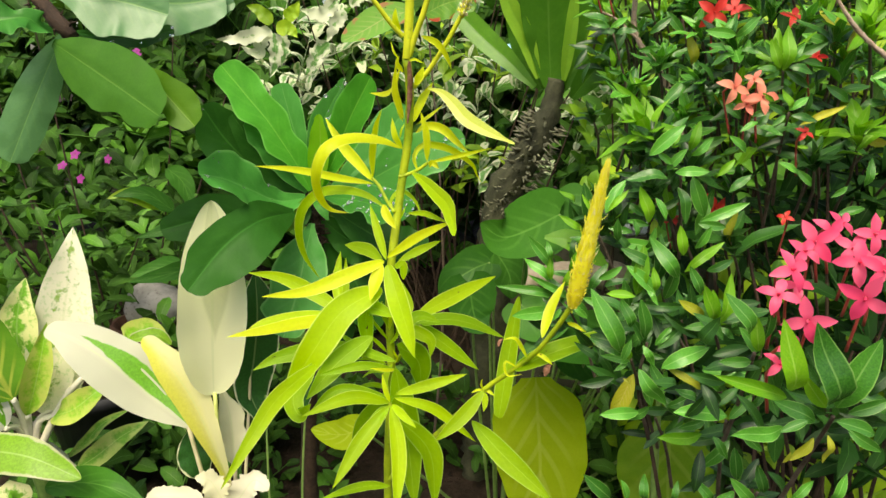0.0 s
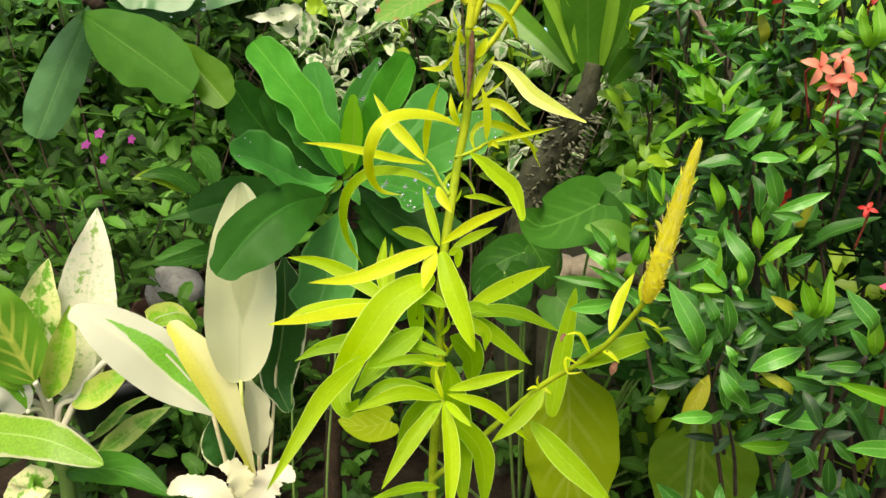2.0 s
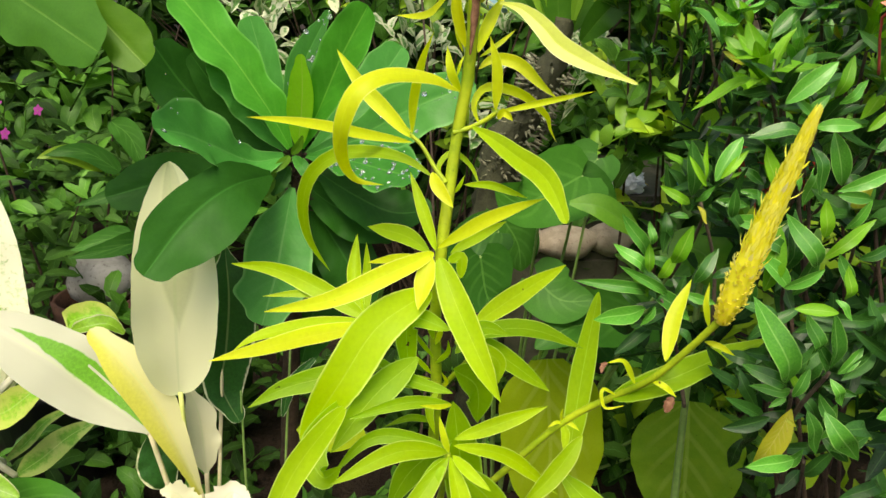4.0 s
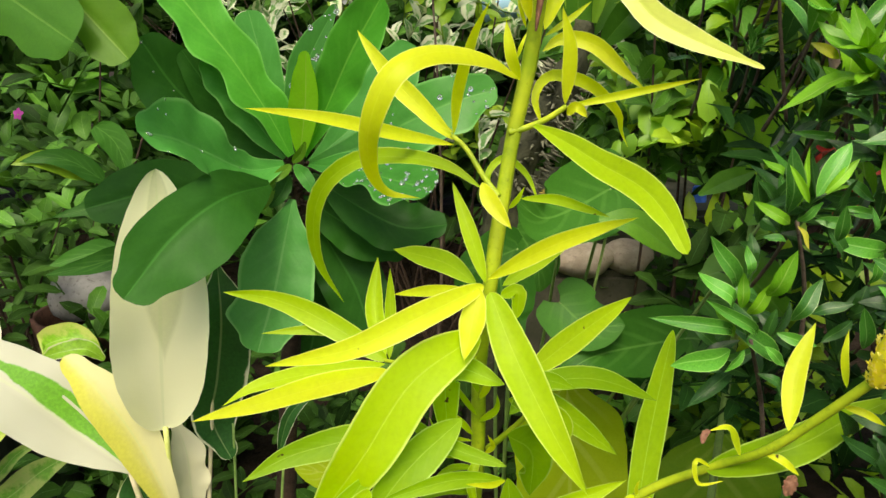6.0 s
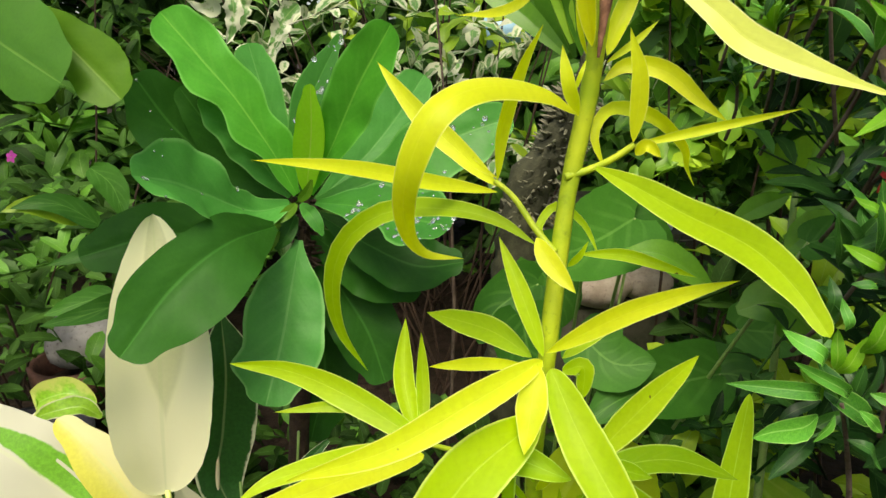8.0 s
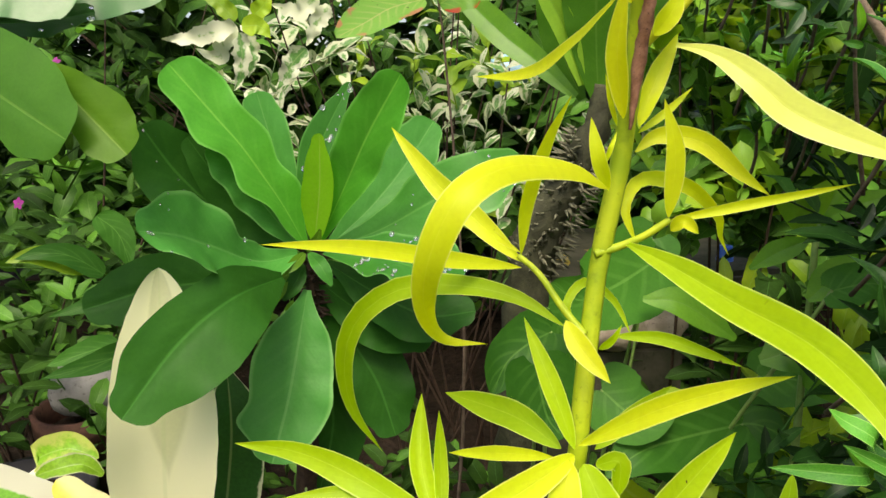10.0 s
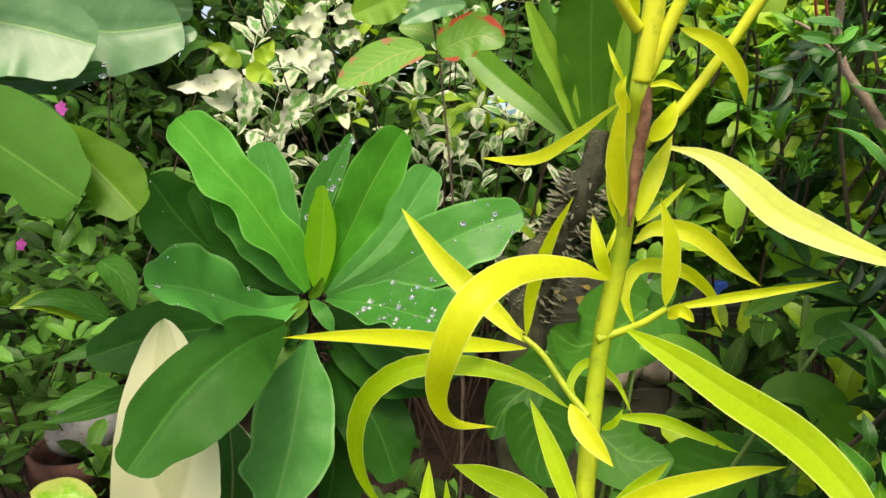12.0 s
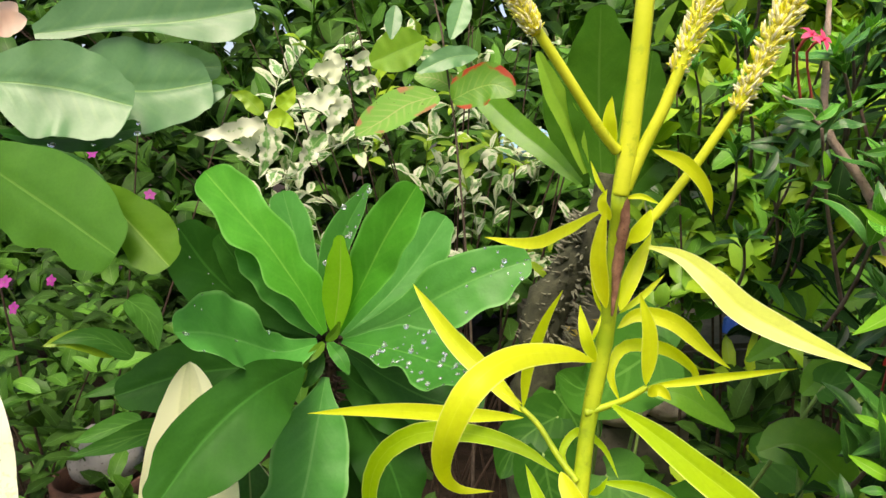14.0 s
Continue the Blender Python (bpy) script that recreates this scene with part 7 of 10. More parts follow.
leaf_on(hearts, heart_green, [(0.0733, 0.9400, 0.5344), (0.0478, 0.9300, 0.5262), (0.0230, 0.9200, 0.5105), (0.0054, 0.9100, 0.4797)], 0.0613, (0.02, -0.84, 0.54), "heart", wave=0.012)
part("stalk", tube([(0.106, 1.108, 0.0), (0.085, 1.012, 0.321), (0.0733, 0.9400, 0.5344)], (0.003, 0.0025, 0.0018)), green_stalk, hearts)
leaf_on(hearts, heart_green, [(0.0415, 0.8600, 0.5298), (0.0492, 0.8500, 0.4851), (0.0642, 0.8400, 0.4647)], 0.0686, (-0.04, -0.82, 0.57), "heart", wave=0.012)
part("stalk", tube([(0.096, 1.092, 0.0), (0.061, 0.964, 0.318), (0.0415, 0.8600, 0.5298)], (0.003, 0.0025, 0.0018)), green_stalk, hearts)
leaf_on(hearts, heart_green, [(0.2703, 0.9000, 0.4371), (0.1974, 0.8800, 0.4360), (0.1470, 0.8600, 0.4349), (0.1089, 0.8500, 0.4155)], 0.0837, (-0.25, -0.72, 0.64), "heart", wave=0.012)
part("stalk", tube([(0.165, 1.100, 0.0), (0.233, 0.988, 0.262), (0.2703, 0.9000, 0.4371)], (0.003, 0.0025, 0.0018)), green_stalk, hearts)
leaf_on(hearts, heart_green, [(0.1275, 0.9500, 0.5871), (0.1735, 0.9300, 0.5904), (0.2164, 0.9200, 0.5727)], 0.0815, (-0.29, -0.80, 0.52), "heart", wave=0.012)
part("stalk", tube([(0.122, 1.110, 0.0), (0.126, 1.018, 0.331), (0.1275, 0.9500, 0.5521)], (0.003, 0.0025, 0.0018)), green_stalk, hearts)
leaf_on(hearts, heart_green, [(0.2277, 0.9200, 0.4148), (0.2770, 0.9000, 0.4369), (0.3071, 0.8800, 0.4316)], 0.0830, (-0.37, -0.70, 0.61), "heart", wave=0.012)
part("stalk", tube([(0.152, 1.104, 0.0), (0.201, 1.000, 0.249), (0.2277, 0.9200, 0.4148)], (0.003, 0.0025, 0.0018)), green_stalk, hearts)
leaf_on(hearts, heart_green, [(0.1182, 0.9000, 0.4836), (0.1449, 0.8800, 0.4649), (0.1846, 0.8700, 0.4681)], 0.0727, (-0.25, -0.75, 0.61), "heart", wave=0.012)
part("stalk", tube([(0.119, 1.100, 0.0), (0.119, 0.988, 0.290), (0.1182, 0.9000, 0.4836)], (0.003, 0.0025, 0.0018)), green_stalk, hearts)
part("stalk", tube([(0.144, 1.110, 0.0), (0.181, 1.018, 0.170), (0.2008, 0.9500, 0.2831)], (0.003, 0.0025, 0.0018)), green_stalk, hearts)
leaf_on(hearts, heart_green, [(0.1931, 0.9500, 0.3921), (0.2467, 0.9500, 0.3639), (0.2808, 0.9500, 0.3734)], 0.0696, (-0.19, -0.76, 0.62), "heart", wave=0.012)
part("stalk", tube([(0.142, 1.110, 0.0), (0.175, 1.018, 0.235), (0.1931, 0.9500, 0.3921)], (0.003, 0.0025, 0.0018)), green_stalk, hearts)
leaf_on(hearts, heart_green, [(0.3143, 0.9500, 0.4672), (0.3621, 0.9300, 0.4671), (0.3939, 0.9000, 0.4666)], 0.0693, (-0.45, -0.66, 0.60), "heart", wave=0.012)
part("stalk", tube([(0.178, 1.110, 0.0), (0.266, 1.018, 0.280), (0.3143, 0.9500, 0.4672)], (0.003, 0.0025, 0.0018)), green_stalk, hearts)
leaf_on(hearts, heart_green, [(0.2838, 0.8000, 0.6129), (0.3048, 0.7800, 0.6236), (0.3204, 0.7600, 0.6149)], 0.0383, (-0.52, -0.68, 0.51), "heart", wave=0.012)
part("stalk", tube([(0.169, 1.080, 0.0), (0.243, 0.928, 0.368), (0.2838, 0.8000, 0.6129)], (0.003, 0.0025, 0.0018)), green_stalk, hearts)
leaf_on(hearts, heart_yellow, [(-0.1085, 0.8500, 0.3151), (-0.1374, 0.8300, 0.3179), (-0.1738, 0.8200, 0.3324)], 0.0469, (0.13, -0.72, 0.68), "heart", wave=0.012)
part("stalk", tube([(0.051, 1.090, 0.0), (-0.051, 0.958, 0.189), (-0.1085, 0.8500, 0.3151)], (0.003, 0.0025, 0.0018)), green_stalk, hearts)
leaf_on(hearts, heart_green, [(0.0836, 1.0000, 0.5412), (0.1083, 0.9900, 0.5023), (0.1129, 0.9800, 0.4645)], 0.0724, (-0.21, -0.78, 0.59), "heart", wave=0.012)
part("stalk", tube([(0.109, 1.120, 0.0), (0.093, 1.048, 0.325), (0.0836, 1.0000, 0.5412)], (0.003, 0.0025, 0.0018)), green_stalk, hearts)
leaf_on(hearts, heart_green, [(0.2426, 1.1000, 0.5956), (0.2035, 1.0900, 0.5516), (0.1880, 1.0800, 0.5070)], 0.0842, (-0.30, -0.81, 0.50), "heart", wave=0.012)
part("stalk", tube([(0.169, 1.140, 0.0), (0.215, 1.112, 0.345), (0.2426, 1.1000, 0.5956)], (0.003, 0.0025, 0.0018)), green_stalk, hearts)

canna = thing("canna_plant", (0.33, 0.88, 0.0), "leafy green plant with long pointed leaves behind the flowering bushes", "plant")
part("stem", tube([(0.33, 0.88, -0.02), (0.32, 0.88, 0.3), (0.3074, 0.8650, 0.5849), (0.3066, 0.8650, 0.6577)], (0.006, 0.005, 0.004, 0.003)), green_stalk, canna)
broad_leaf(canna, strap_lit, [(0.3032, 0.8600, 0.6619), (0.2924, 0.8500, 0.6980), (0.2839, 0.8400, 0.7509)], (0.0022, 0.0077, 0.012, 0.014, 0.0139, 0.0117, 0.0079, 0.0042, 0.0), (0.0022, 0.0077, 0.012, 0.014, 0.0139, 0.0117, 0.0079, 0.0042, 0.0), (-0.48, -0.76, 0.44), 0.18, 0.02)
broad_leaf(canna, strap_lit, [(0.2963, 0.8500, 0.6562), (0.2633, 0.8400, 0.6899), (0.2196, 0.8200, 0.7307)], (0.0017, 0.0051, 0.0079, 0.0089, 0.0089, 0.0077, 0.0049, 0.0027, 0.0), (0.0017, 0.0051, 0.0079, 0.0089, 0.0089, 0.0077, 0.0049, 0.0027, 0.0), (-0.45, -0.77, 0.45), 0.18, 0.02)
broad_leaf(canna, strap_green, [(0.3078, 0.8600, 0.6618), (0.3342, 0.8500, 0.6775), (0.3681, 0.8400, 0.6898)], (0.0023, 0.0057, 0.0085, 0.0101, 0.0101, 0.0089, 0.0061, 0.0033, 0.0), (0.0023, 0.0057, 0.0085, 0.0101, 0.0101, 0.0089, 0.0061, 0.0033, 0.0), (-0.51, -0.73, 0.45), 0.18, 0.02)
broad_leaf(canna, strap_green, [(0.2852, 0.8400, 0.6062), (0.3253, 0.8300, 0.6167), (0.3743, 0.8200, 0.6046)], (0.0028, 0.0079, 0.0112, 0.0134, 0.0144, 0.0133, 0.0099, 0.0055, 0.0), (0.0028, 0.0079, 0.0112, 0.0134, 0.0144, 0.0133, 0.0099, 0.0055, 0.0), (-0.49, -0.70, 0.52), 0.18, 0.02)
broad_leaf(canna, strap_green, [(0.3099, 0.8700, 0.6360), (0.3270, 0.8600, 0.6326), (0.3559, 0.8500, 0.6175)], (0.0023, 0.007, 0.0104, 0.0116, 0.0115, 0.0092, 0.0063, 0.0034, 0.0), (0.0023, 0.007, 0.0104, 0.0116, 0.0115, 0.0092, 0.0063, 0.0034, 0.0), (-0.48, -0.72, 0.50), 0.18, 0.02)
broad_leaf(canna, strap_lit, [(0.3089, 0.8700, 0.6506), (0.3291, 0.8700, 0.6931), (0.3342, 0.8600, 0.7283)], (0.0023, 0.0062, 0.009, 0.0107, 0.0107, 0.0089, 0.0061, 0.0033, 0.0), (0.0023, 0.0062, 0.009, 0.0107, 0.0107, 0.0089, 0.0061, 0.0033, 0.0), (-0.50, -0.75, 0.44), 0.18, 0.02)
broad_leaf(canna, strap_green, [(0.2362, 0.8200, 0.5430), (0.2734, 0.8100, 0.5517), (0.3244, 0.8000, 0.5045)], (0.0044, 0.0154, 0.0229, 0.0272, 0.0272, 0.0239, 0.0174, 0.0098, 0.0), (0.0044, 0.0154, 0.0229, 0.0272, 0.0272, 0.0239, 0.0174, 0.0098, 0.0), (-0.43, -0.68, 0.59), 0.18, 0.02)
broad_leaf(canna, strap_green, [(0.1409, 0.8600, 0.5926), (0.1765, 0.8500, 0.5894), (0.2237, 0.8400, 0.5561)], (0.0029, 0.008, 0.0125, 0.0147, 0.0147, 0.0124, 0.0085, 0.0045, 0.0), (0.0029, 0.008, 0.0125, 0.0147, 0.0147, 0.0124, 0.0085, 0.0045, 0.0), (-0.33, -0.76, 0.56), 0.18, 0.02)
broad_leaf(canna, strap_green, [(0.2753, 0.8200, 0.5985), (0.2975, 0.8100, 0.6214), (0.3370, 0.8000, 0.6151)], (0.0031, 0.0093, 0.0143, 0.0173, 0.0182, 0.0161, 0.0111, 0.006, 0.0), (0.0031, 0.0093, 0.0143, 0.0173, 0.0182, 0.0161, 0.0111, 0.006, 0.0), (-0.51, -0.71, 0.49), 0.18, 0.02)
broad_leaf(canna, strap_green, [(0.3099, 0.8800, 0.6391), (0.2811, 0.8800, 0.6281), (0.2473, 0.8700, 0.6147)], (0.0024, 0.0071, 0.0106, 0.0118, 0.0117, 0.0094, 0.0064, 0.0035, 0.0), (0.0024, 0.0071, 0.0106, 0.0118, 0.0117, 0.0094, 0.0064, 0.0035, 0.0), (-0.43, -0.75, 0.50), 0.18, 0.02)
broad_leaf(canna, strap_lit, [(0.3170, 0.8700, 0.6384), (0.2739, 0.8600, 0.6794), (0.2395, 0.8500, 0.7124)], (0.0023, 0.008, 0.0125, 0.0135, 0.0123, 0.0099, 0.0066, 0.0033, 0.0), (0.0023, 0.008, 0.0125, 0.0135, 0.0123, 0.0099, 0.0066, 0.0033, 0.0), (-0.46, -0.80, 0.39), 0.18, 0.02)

# ---- ixora bushes ----
ixora_front = thing("ixora_bush", (0.3, 0.42, 0.0), "low glossy dark green bush with clusters of pink flowers", "shrub", "flowering bushes")
ixora_bush = thing("ixora_bush", (0.4, 0.56, 0.0), "dense glossy green bush with fresh shoots and a few red flowers", "shrub", "flowering bushes")
ixora_tall = thing("ixora_bush", (0.48, 0.72, 0.0), "tall dark green bush with orange-red flowers and bare twigs", "shrub", "flowering bushes")
rosette(ixora_bush, (0.2940, 0.5200, 0.7359), 0.0329, 9, ixora_shaded_leaves)
rosette(ixora_bush, (0.2478, 0.5500, 0.7131), 0.0327, 8, ixora_shaded_leaves)
rosette(ixora_bush, (0.1731, 0.5200, 0.7137), 0.0310, 8, ixora_shaded_leaves)
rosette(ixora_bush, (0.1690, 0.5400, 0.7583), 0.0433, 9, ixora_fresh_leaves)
rosette(ixora_bush, (0.1767, 0.5300, 0.7456), 0.0407, 8, ixora_shaded_leaves)
rosette(ixora_bush, (0.2020, 0.5300, 0.7288), 0.0396, 8, ixora_shaded_leaves)
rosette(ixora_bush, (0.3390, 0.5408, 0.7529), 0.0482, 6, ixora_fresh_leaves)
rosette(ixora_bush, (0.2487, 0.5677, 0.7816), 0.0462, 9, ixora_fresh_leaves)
rosette(ixora_bush, (0.1452, 0.5392, 0.6834), 0.0487, 6, ixora_shaded_leaves)
rosette(ixora_bush, (0.1759, 0.5802, 0.7332), 0.0407, 6, ixora_shaded_leaves)
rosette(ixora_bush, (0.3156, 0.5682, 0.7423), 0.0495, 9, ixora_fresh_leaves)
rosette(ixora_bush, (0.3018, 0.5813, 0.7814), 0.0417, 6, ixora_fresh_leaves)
rosette(ixora_bush, (0.2432, 0.5328, 0.6666), 0.0476, 6, ixora_shaded_leaves)
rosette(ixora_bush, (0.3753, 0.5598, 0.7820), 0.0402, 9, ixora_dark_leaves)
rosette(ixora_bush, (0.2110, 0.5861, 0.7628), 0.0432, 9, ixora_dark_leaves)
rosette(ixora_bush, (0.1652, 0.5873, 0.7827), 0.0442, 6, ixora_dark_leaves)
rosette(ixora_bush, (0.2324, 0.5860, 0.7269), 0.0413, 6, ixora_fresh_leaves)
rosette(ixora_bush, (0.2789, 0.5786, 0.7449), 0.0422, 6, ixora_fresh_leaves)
rosette(ixora_bush, (0.3932, 0.5457, 0.7600), 0.0386, 8, ixora_shaded_leaves)
rosette(ixora_tall, (0.2800, 0.5600, 0.8079), 0.0432, 8, ixora_fresh_leaves)
rosette(ixora_tall, (0.2396, 0.5600, 0.8231), 0.0384, 9, ixora_dark_leaves)
rosette(ixora_tall, (0.2228, 0.5800, 0.7942), 0.0332, 8, ixora_dark_leaves)
rosette(ixora_tall, (0.2334, 0.6200, 0.8369), 0.0330, 8, ixora_dark_leaves)
rosette(ixora_tall, (0.2153, 0.6500, 0.8132), 0.0316, 8, ixora_dark_leaves)
rosette(ixora_tall, (0.1954, 0.6800, 0.8398), 0.0300, 7, ixora_dark_leaves)
rosette(ixora_tall, (0.1774, 0.7000, 0.8568), 0.0307, 7, ixora_fresh_leaves)
rosette(ixora_tall, (0.2715, 0.6000, 0.8586), 0.0381, 8, ixora_dark_leaves)
rosette(ixora_tall, (0.3019, 0.5800, 0.8393), 0.0372, 8, ixora_dark_leaves)
rosette(ixora_tall, (0.3143, 0.5500, 0.8292), 0.0398, 8, ixora_dark_leaves)
rosette(ixora_tall, (0.3219, 0.5200, 0.8319), 0.0375, 8, ixora_fresh_leaves)
rosette(ixora_tall, (0.3227, 0.5500, 0.8035), 0.0358, 8, ixora_dark_leaves)
rosette(ixora_tall, (0.2476, 0.6000, 0.7697), 0.0347, 8, ixora_dark_leaves)
rosette(ixora_tall, (0.2193, 0.6200, 0.7735), 0.0307, 8, ixora_dark_leaves)
rosette(ixora_tall, (0.2983, 0.6000, 0.8720), 0.0379, 8, ixora_dark_leaves)
rosette(ixora_tall, (0.2342, 0.6600, 0.8737), 0.0313, 8, ixora_dark_leaves)
rosette(ixora_tall, (0.3260, 0.5500, 0.8665), 0.0347, 8, ixora_dark_leaves)
rosette(ixora_tall, (0.2031, 0.7500, 0.7964), 0.0242, 9, ixora_dark_leaves)
rosette(ixora_tall, (0.1783, 0.8000, 0.8741), 0.0236, 8, ixora_dark_leaves)
rosette(ixora_tall, (0.2200, 0.7000, 0.8497), 0.0236, 9, ixora_dark_leaves)
rosette(ixora_tall, (0.2404, 0.7000, 0.7984), 0.0240, 8, ixora_dark_leaves)
rosette(ixora_tall, (0.2322, 0.7500, 0.8985), 0.0257, 8, ixora_dark_leaves)
rosette(ixora_tall, (0.2459, 0.7200, 0.9059), 0.0242, 8, ixora_dark_leaves)
rosette(ixora_tall, (0.2138, 0.8000, 0.8458), 0.0238, 8, ixora_dark_leaves)
rosette(ixora_tall, (0.2233, 0.7500, 0.7650), 0.0245, 8, ixora_dark_leaves)
rosette(ixora_tall, (0.2099, 0.8500, 0.9326), 0.0254, 8, ixora_dark_leaves)
rosette(ixora_tall, (0.1966, 0.9000, 0.9041), 0.0248, 8, ixora_dark_leaves)
rosette(ixora_tall, (0.3892, 0.6225, 0.8142), 0.0330, 8, ixora_dark_leaves)
rosette(ixora_tall, (0.2020, 0.6286, 0.8101), 0.0330, 9, ixora_dark_leaves)
rosette(ixora_tall, (0.3124, 0.6597, 0.8554), 0.0330, 7, ixora_dark_leaves)
rosette(ixora_tall, (0.3900, 0.6281, 0.8554), 0.0330, 6, ixora_fresh_leaves)
rosette(ixora_tall, (0.2379, 0.6630, 0.8596), 0.0330, 9, ixora_dark_leaves)
rosette(ixora_tall, (0.1899, 0.6640, 0.8795), 0.0330, 9, ixora_dark_leaves)
rosette(ixora_tall, (0.3581, 0.6430, 0.8963), 0.0330, 7, ixora_dark_leaves)
rosette(ixora_tall, (0.3516, 0.6418, 0.8568), 0.0330, 8, ixora_fresh_leaves)
rosette(ixora_tall, (0.4149, 0.6267, 0.8745), 0.0330, 7, ixora_dark_leaves)
rosette(ixora_tall, (0.2921, 0.6376, 0.8926), 0.0330, 9, ixora_fresh_leaves)
rosette(ixora_tall, (0.4251, 0.6137, 0.8429), 0.0330, 6, ixora_dark_leaves)
rosette(ixora_tall, (0.3689, 0.6365, 0.7919), 0.0330, 6, ixora_fresh_leaves)
rosette(ixora_tall, (0.2557, 0.6684, 0.8912), 0.0330, 7, ixora_dark_leaves)
rosette(ixora_tall, (0.2689, 0.6614, 0.8394), 0.0330, 6, ixora_dark_leaves)
rosette(ixora_tall, (0.3427, 0.6436, 0.8171), 0.0330, 7, ixora_dark_leaves)
rosette(ixora_tall, (0.3004, 0.6548, 0.8122), 0.0330, 9, ixora_dark_leaves)
rosette(ixora_tall, (0.2071, 0.7315, 0.7660), 0.0305, 7, ixora_dark_leaves)
rosette(ixora_tall, (0.2838, 0.7815, 0.9414), 0.0311, 7, ixora_fresh_leaves)
rosette(ixora_tall, (0.3491, 0.8375, 0.8802), 0.0330, 8, ixora_dark_leaves)
rosette(ixora_tall, (0.1786, 0.7684, 0.9104), 0.0313, 6, ixora_dark_leaves)
rosette(ixora_tall, (0.1844, 0.7250, 0.7932), 0.0314, 8, ixora_fresh_leaves)
rosette(ixora_tall, (0.2944, 0.7335, 0.8974), 0.0255, 6, ixora_fresh_leaves)
rosette(ixora_tall, (0.2343, 0.7209, 0.9001), 0.0280, 8, ixora_fresh_leaves)
rosette(ixora_tall, (0.2650, 0.8297, 0.8700), 0.0330, 6, ixora_fresh_leaves)
rosette(ixora_tall, (0.2002, 0.8166, 0.8215), 0.0330, 6, ixora_dark_leaves)
rosette(ixora_tall, (0.2801, 0.7490, 0.8035), 0.0317, 8, ixora_dark_leaves)
rosette(ixora_tall, (0.1913, 0.7743, 0.9622), 0.0280, 9, ixora_fresh_leaves)
rosette(ixora_tall, (0.2194, 0.7991, 0.8458), 0.0285, 6, ixora_fresh_leaves)
rosette(ixora_tall, (0.2900, 0.7277, 0.7751), 0.0291, 6, ixora_fresh_leaves)
rosette(ixora_tall, (0.3650, 0.8261, 0.8251), 0.0330, 8, ixora_dark_leaves)
rosette(ixora_tall, (0.1702, 0.7463, 0.8708), 0.0329, 7, ixora_fresh_leaves)
rosette(ixora_tall, (0.2169, 0.7765, 0.9331), 0.0319, 7, ixora_fresh_leaves)
rosette(ixora_tall, (0.2926, 0.7972, 0.8566), 0.0330, 7, ixora_fresh_leaves)
rosette(ixora_tall, (0.1667, 0.7320, 0.7559), 0.0277, 6, ixora_shaded_leaves)
rosette(ixora_tall, (0.3214, 0.7921, 0.9311), 0.0330, 9, ixora_fresh_leaves)
rosette(ixora_tall, (0.2656, 0.8339, 0.8194), 0.0333, 8, ixora_dark_leaves)
rosette(ixora_tall, (0.3197, 0.7765, 0.9664), 0.0330, 8, ixora_dark_leaves)
part("bare_branch", tube([(0.2525, 0.6800, 0.7248), (0.2267, 0.6800, 0.7920), (0.1937, 0.6800, 0.8378), (0.1897, 0.6800, 0.8781), (0.1887, 0.6800, 0.9347)], (0.0036, 0.0034, 0.003, 0.0022, 0.0014), sides=8, count=40, bumps=0.2), pale_bark, ixora_tall, "bare pale brown branch")
part("bare_branch", tube([(0.1960, 0.6800, 0.8341), (0.1723, 0.6750, 0.8525), (0.1557, 0.6700, 0.8595)], (0.0016, 0.0013, 0.0008), sides=7, count=24, bumps=0.2), pale_bark, ixora_tall)
part("bare_branch", tube([(0.3300, 0.5000, 0.8110), (0.3000, 0.5000, 0.8339), (0.2754, 0.5000, 0.8638)], (0.002, 0.0016, 0.001), sides=7, count=24, bumps=0.2), pale_bark, ixora_tall)
twig = sprig(ixora_bush, (0.1957, 0.5920, 0.7364))
filler_leaves(twig, (0.1957, 0.5920, 0.7364), 0.035, 16)
ixora_leaf(twig, (0.1846, 0.5831, 0.7445), (0.1765, 0.5855, 0.7861), 0.0175, (0.07, -0.85, 0.04), ixora_fresh_leaves)
ixora_leaf(twig, (0.1930, 0.5878, 0.7441), (0.2098, 0.5854, 0.7746), 0.0082, (-0.40, -0.85, 0.30), ixora_fresh_leaves)
ixora_leaf(twig, (0.1857, 0.5768, 0.7441), (0.1652, 0.5747, 0.7567), 0.0166, (-0.39, -0.85, 0.05), ixora_fresh_leaves)
ixora_leaf(twig, (0.1743, 0.5853, 0.7775), (0.1475, 0.5765, 0.7964), 0.0066, (-0.35, -0.85, 0.13), ixora_fresh_leaves)
ixora_leaf(twig, (0.1811, 0.5898, 0.7844), (0.1670, 0.5827, 0.8002), 0.0081, (0.01, -0.85, 0.24), ixora_fresh_leaves)
ixora_leaf(twig, (0.1984, 0.5975, 0.7758), (0.2231, 0.6013, 0.7997), 0.0127, (0.04, -0.75, 0.75), ixora_dark_leaves)
ixora_leaf(twig, (0.1794, 0.5824, 0.7605), (0.1617, 0.5834, 0.7688), 0.0059, (-0.36, -0.85, 0.19), ixora_old_leaves)
ixora_leaf(twig, (0.1751, 0.5940, 0.7481), (0.1686, 0.5945, 0.7613), 0.0103, (-0.07, -0.75, 0.75), ixora_dark_leaves)
ixora_leaf(twig, (0.1801, 0.5901, 0.7365), (0.1720, 0.5894, 0.7437), 0.0078, (-0.01, -0.85, 0.04), ixora_dark_leaves)
ixora_leaf(twig, (0.1873, 0.5773, 0.7434), (0.2130, 0.5779, 0.7436), 0.0048, (0.09, -0.85, 0.26), ixora_fresh_leaves)
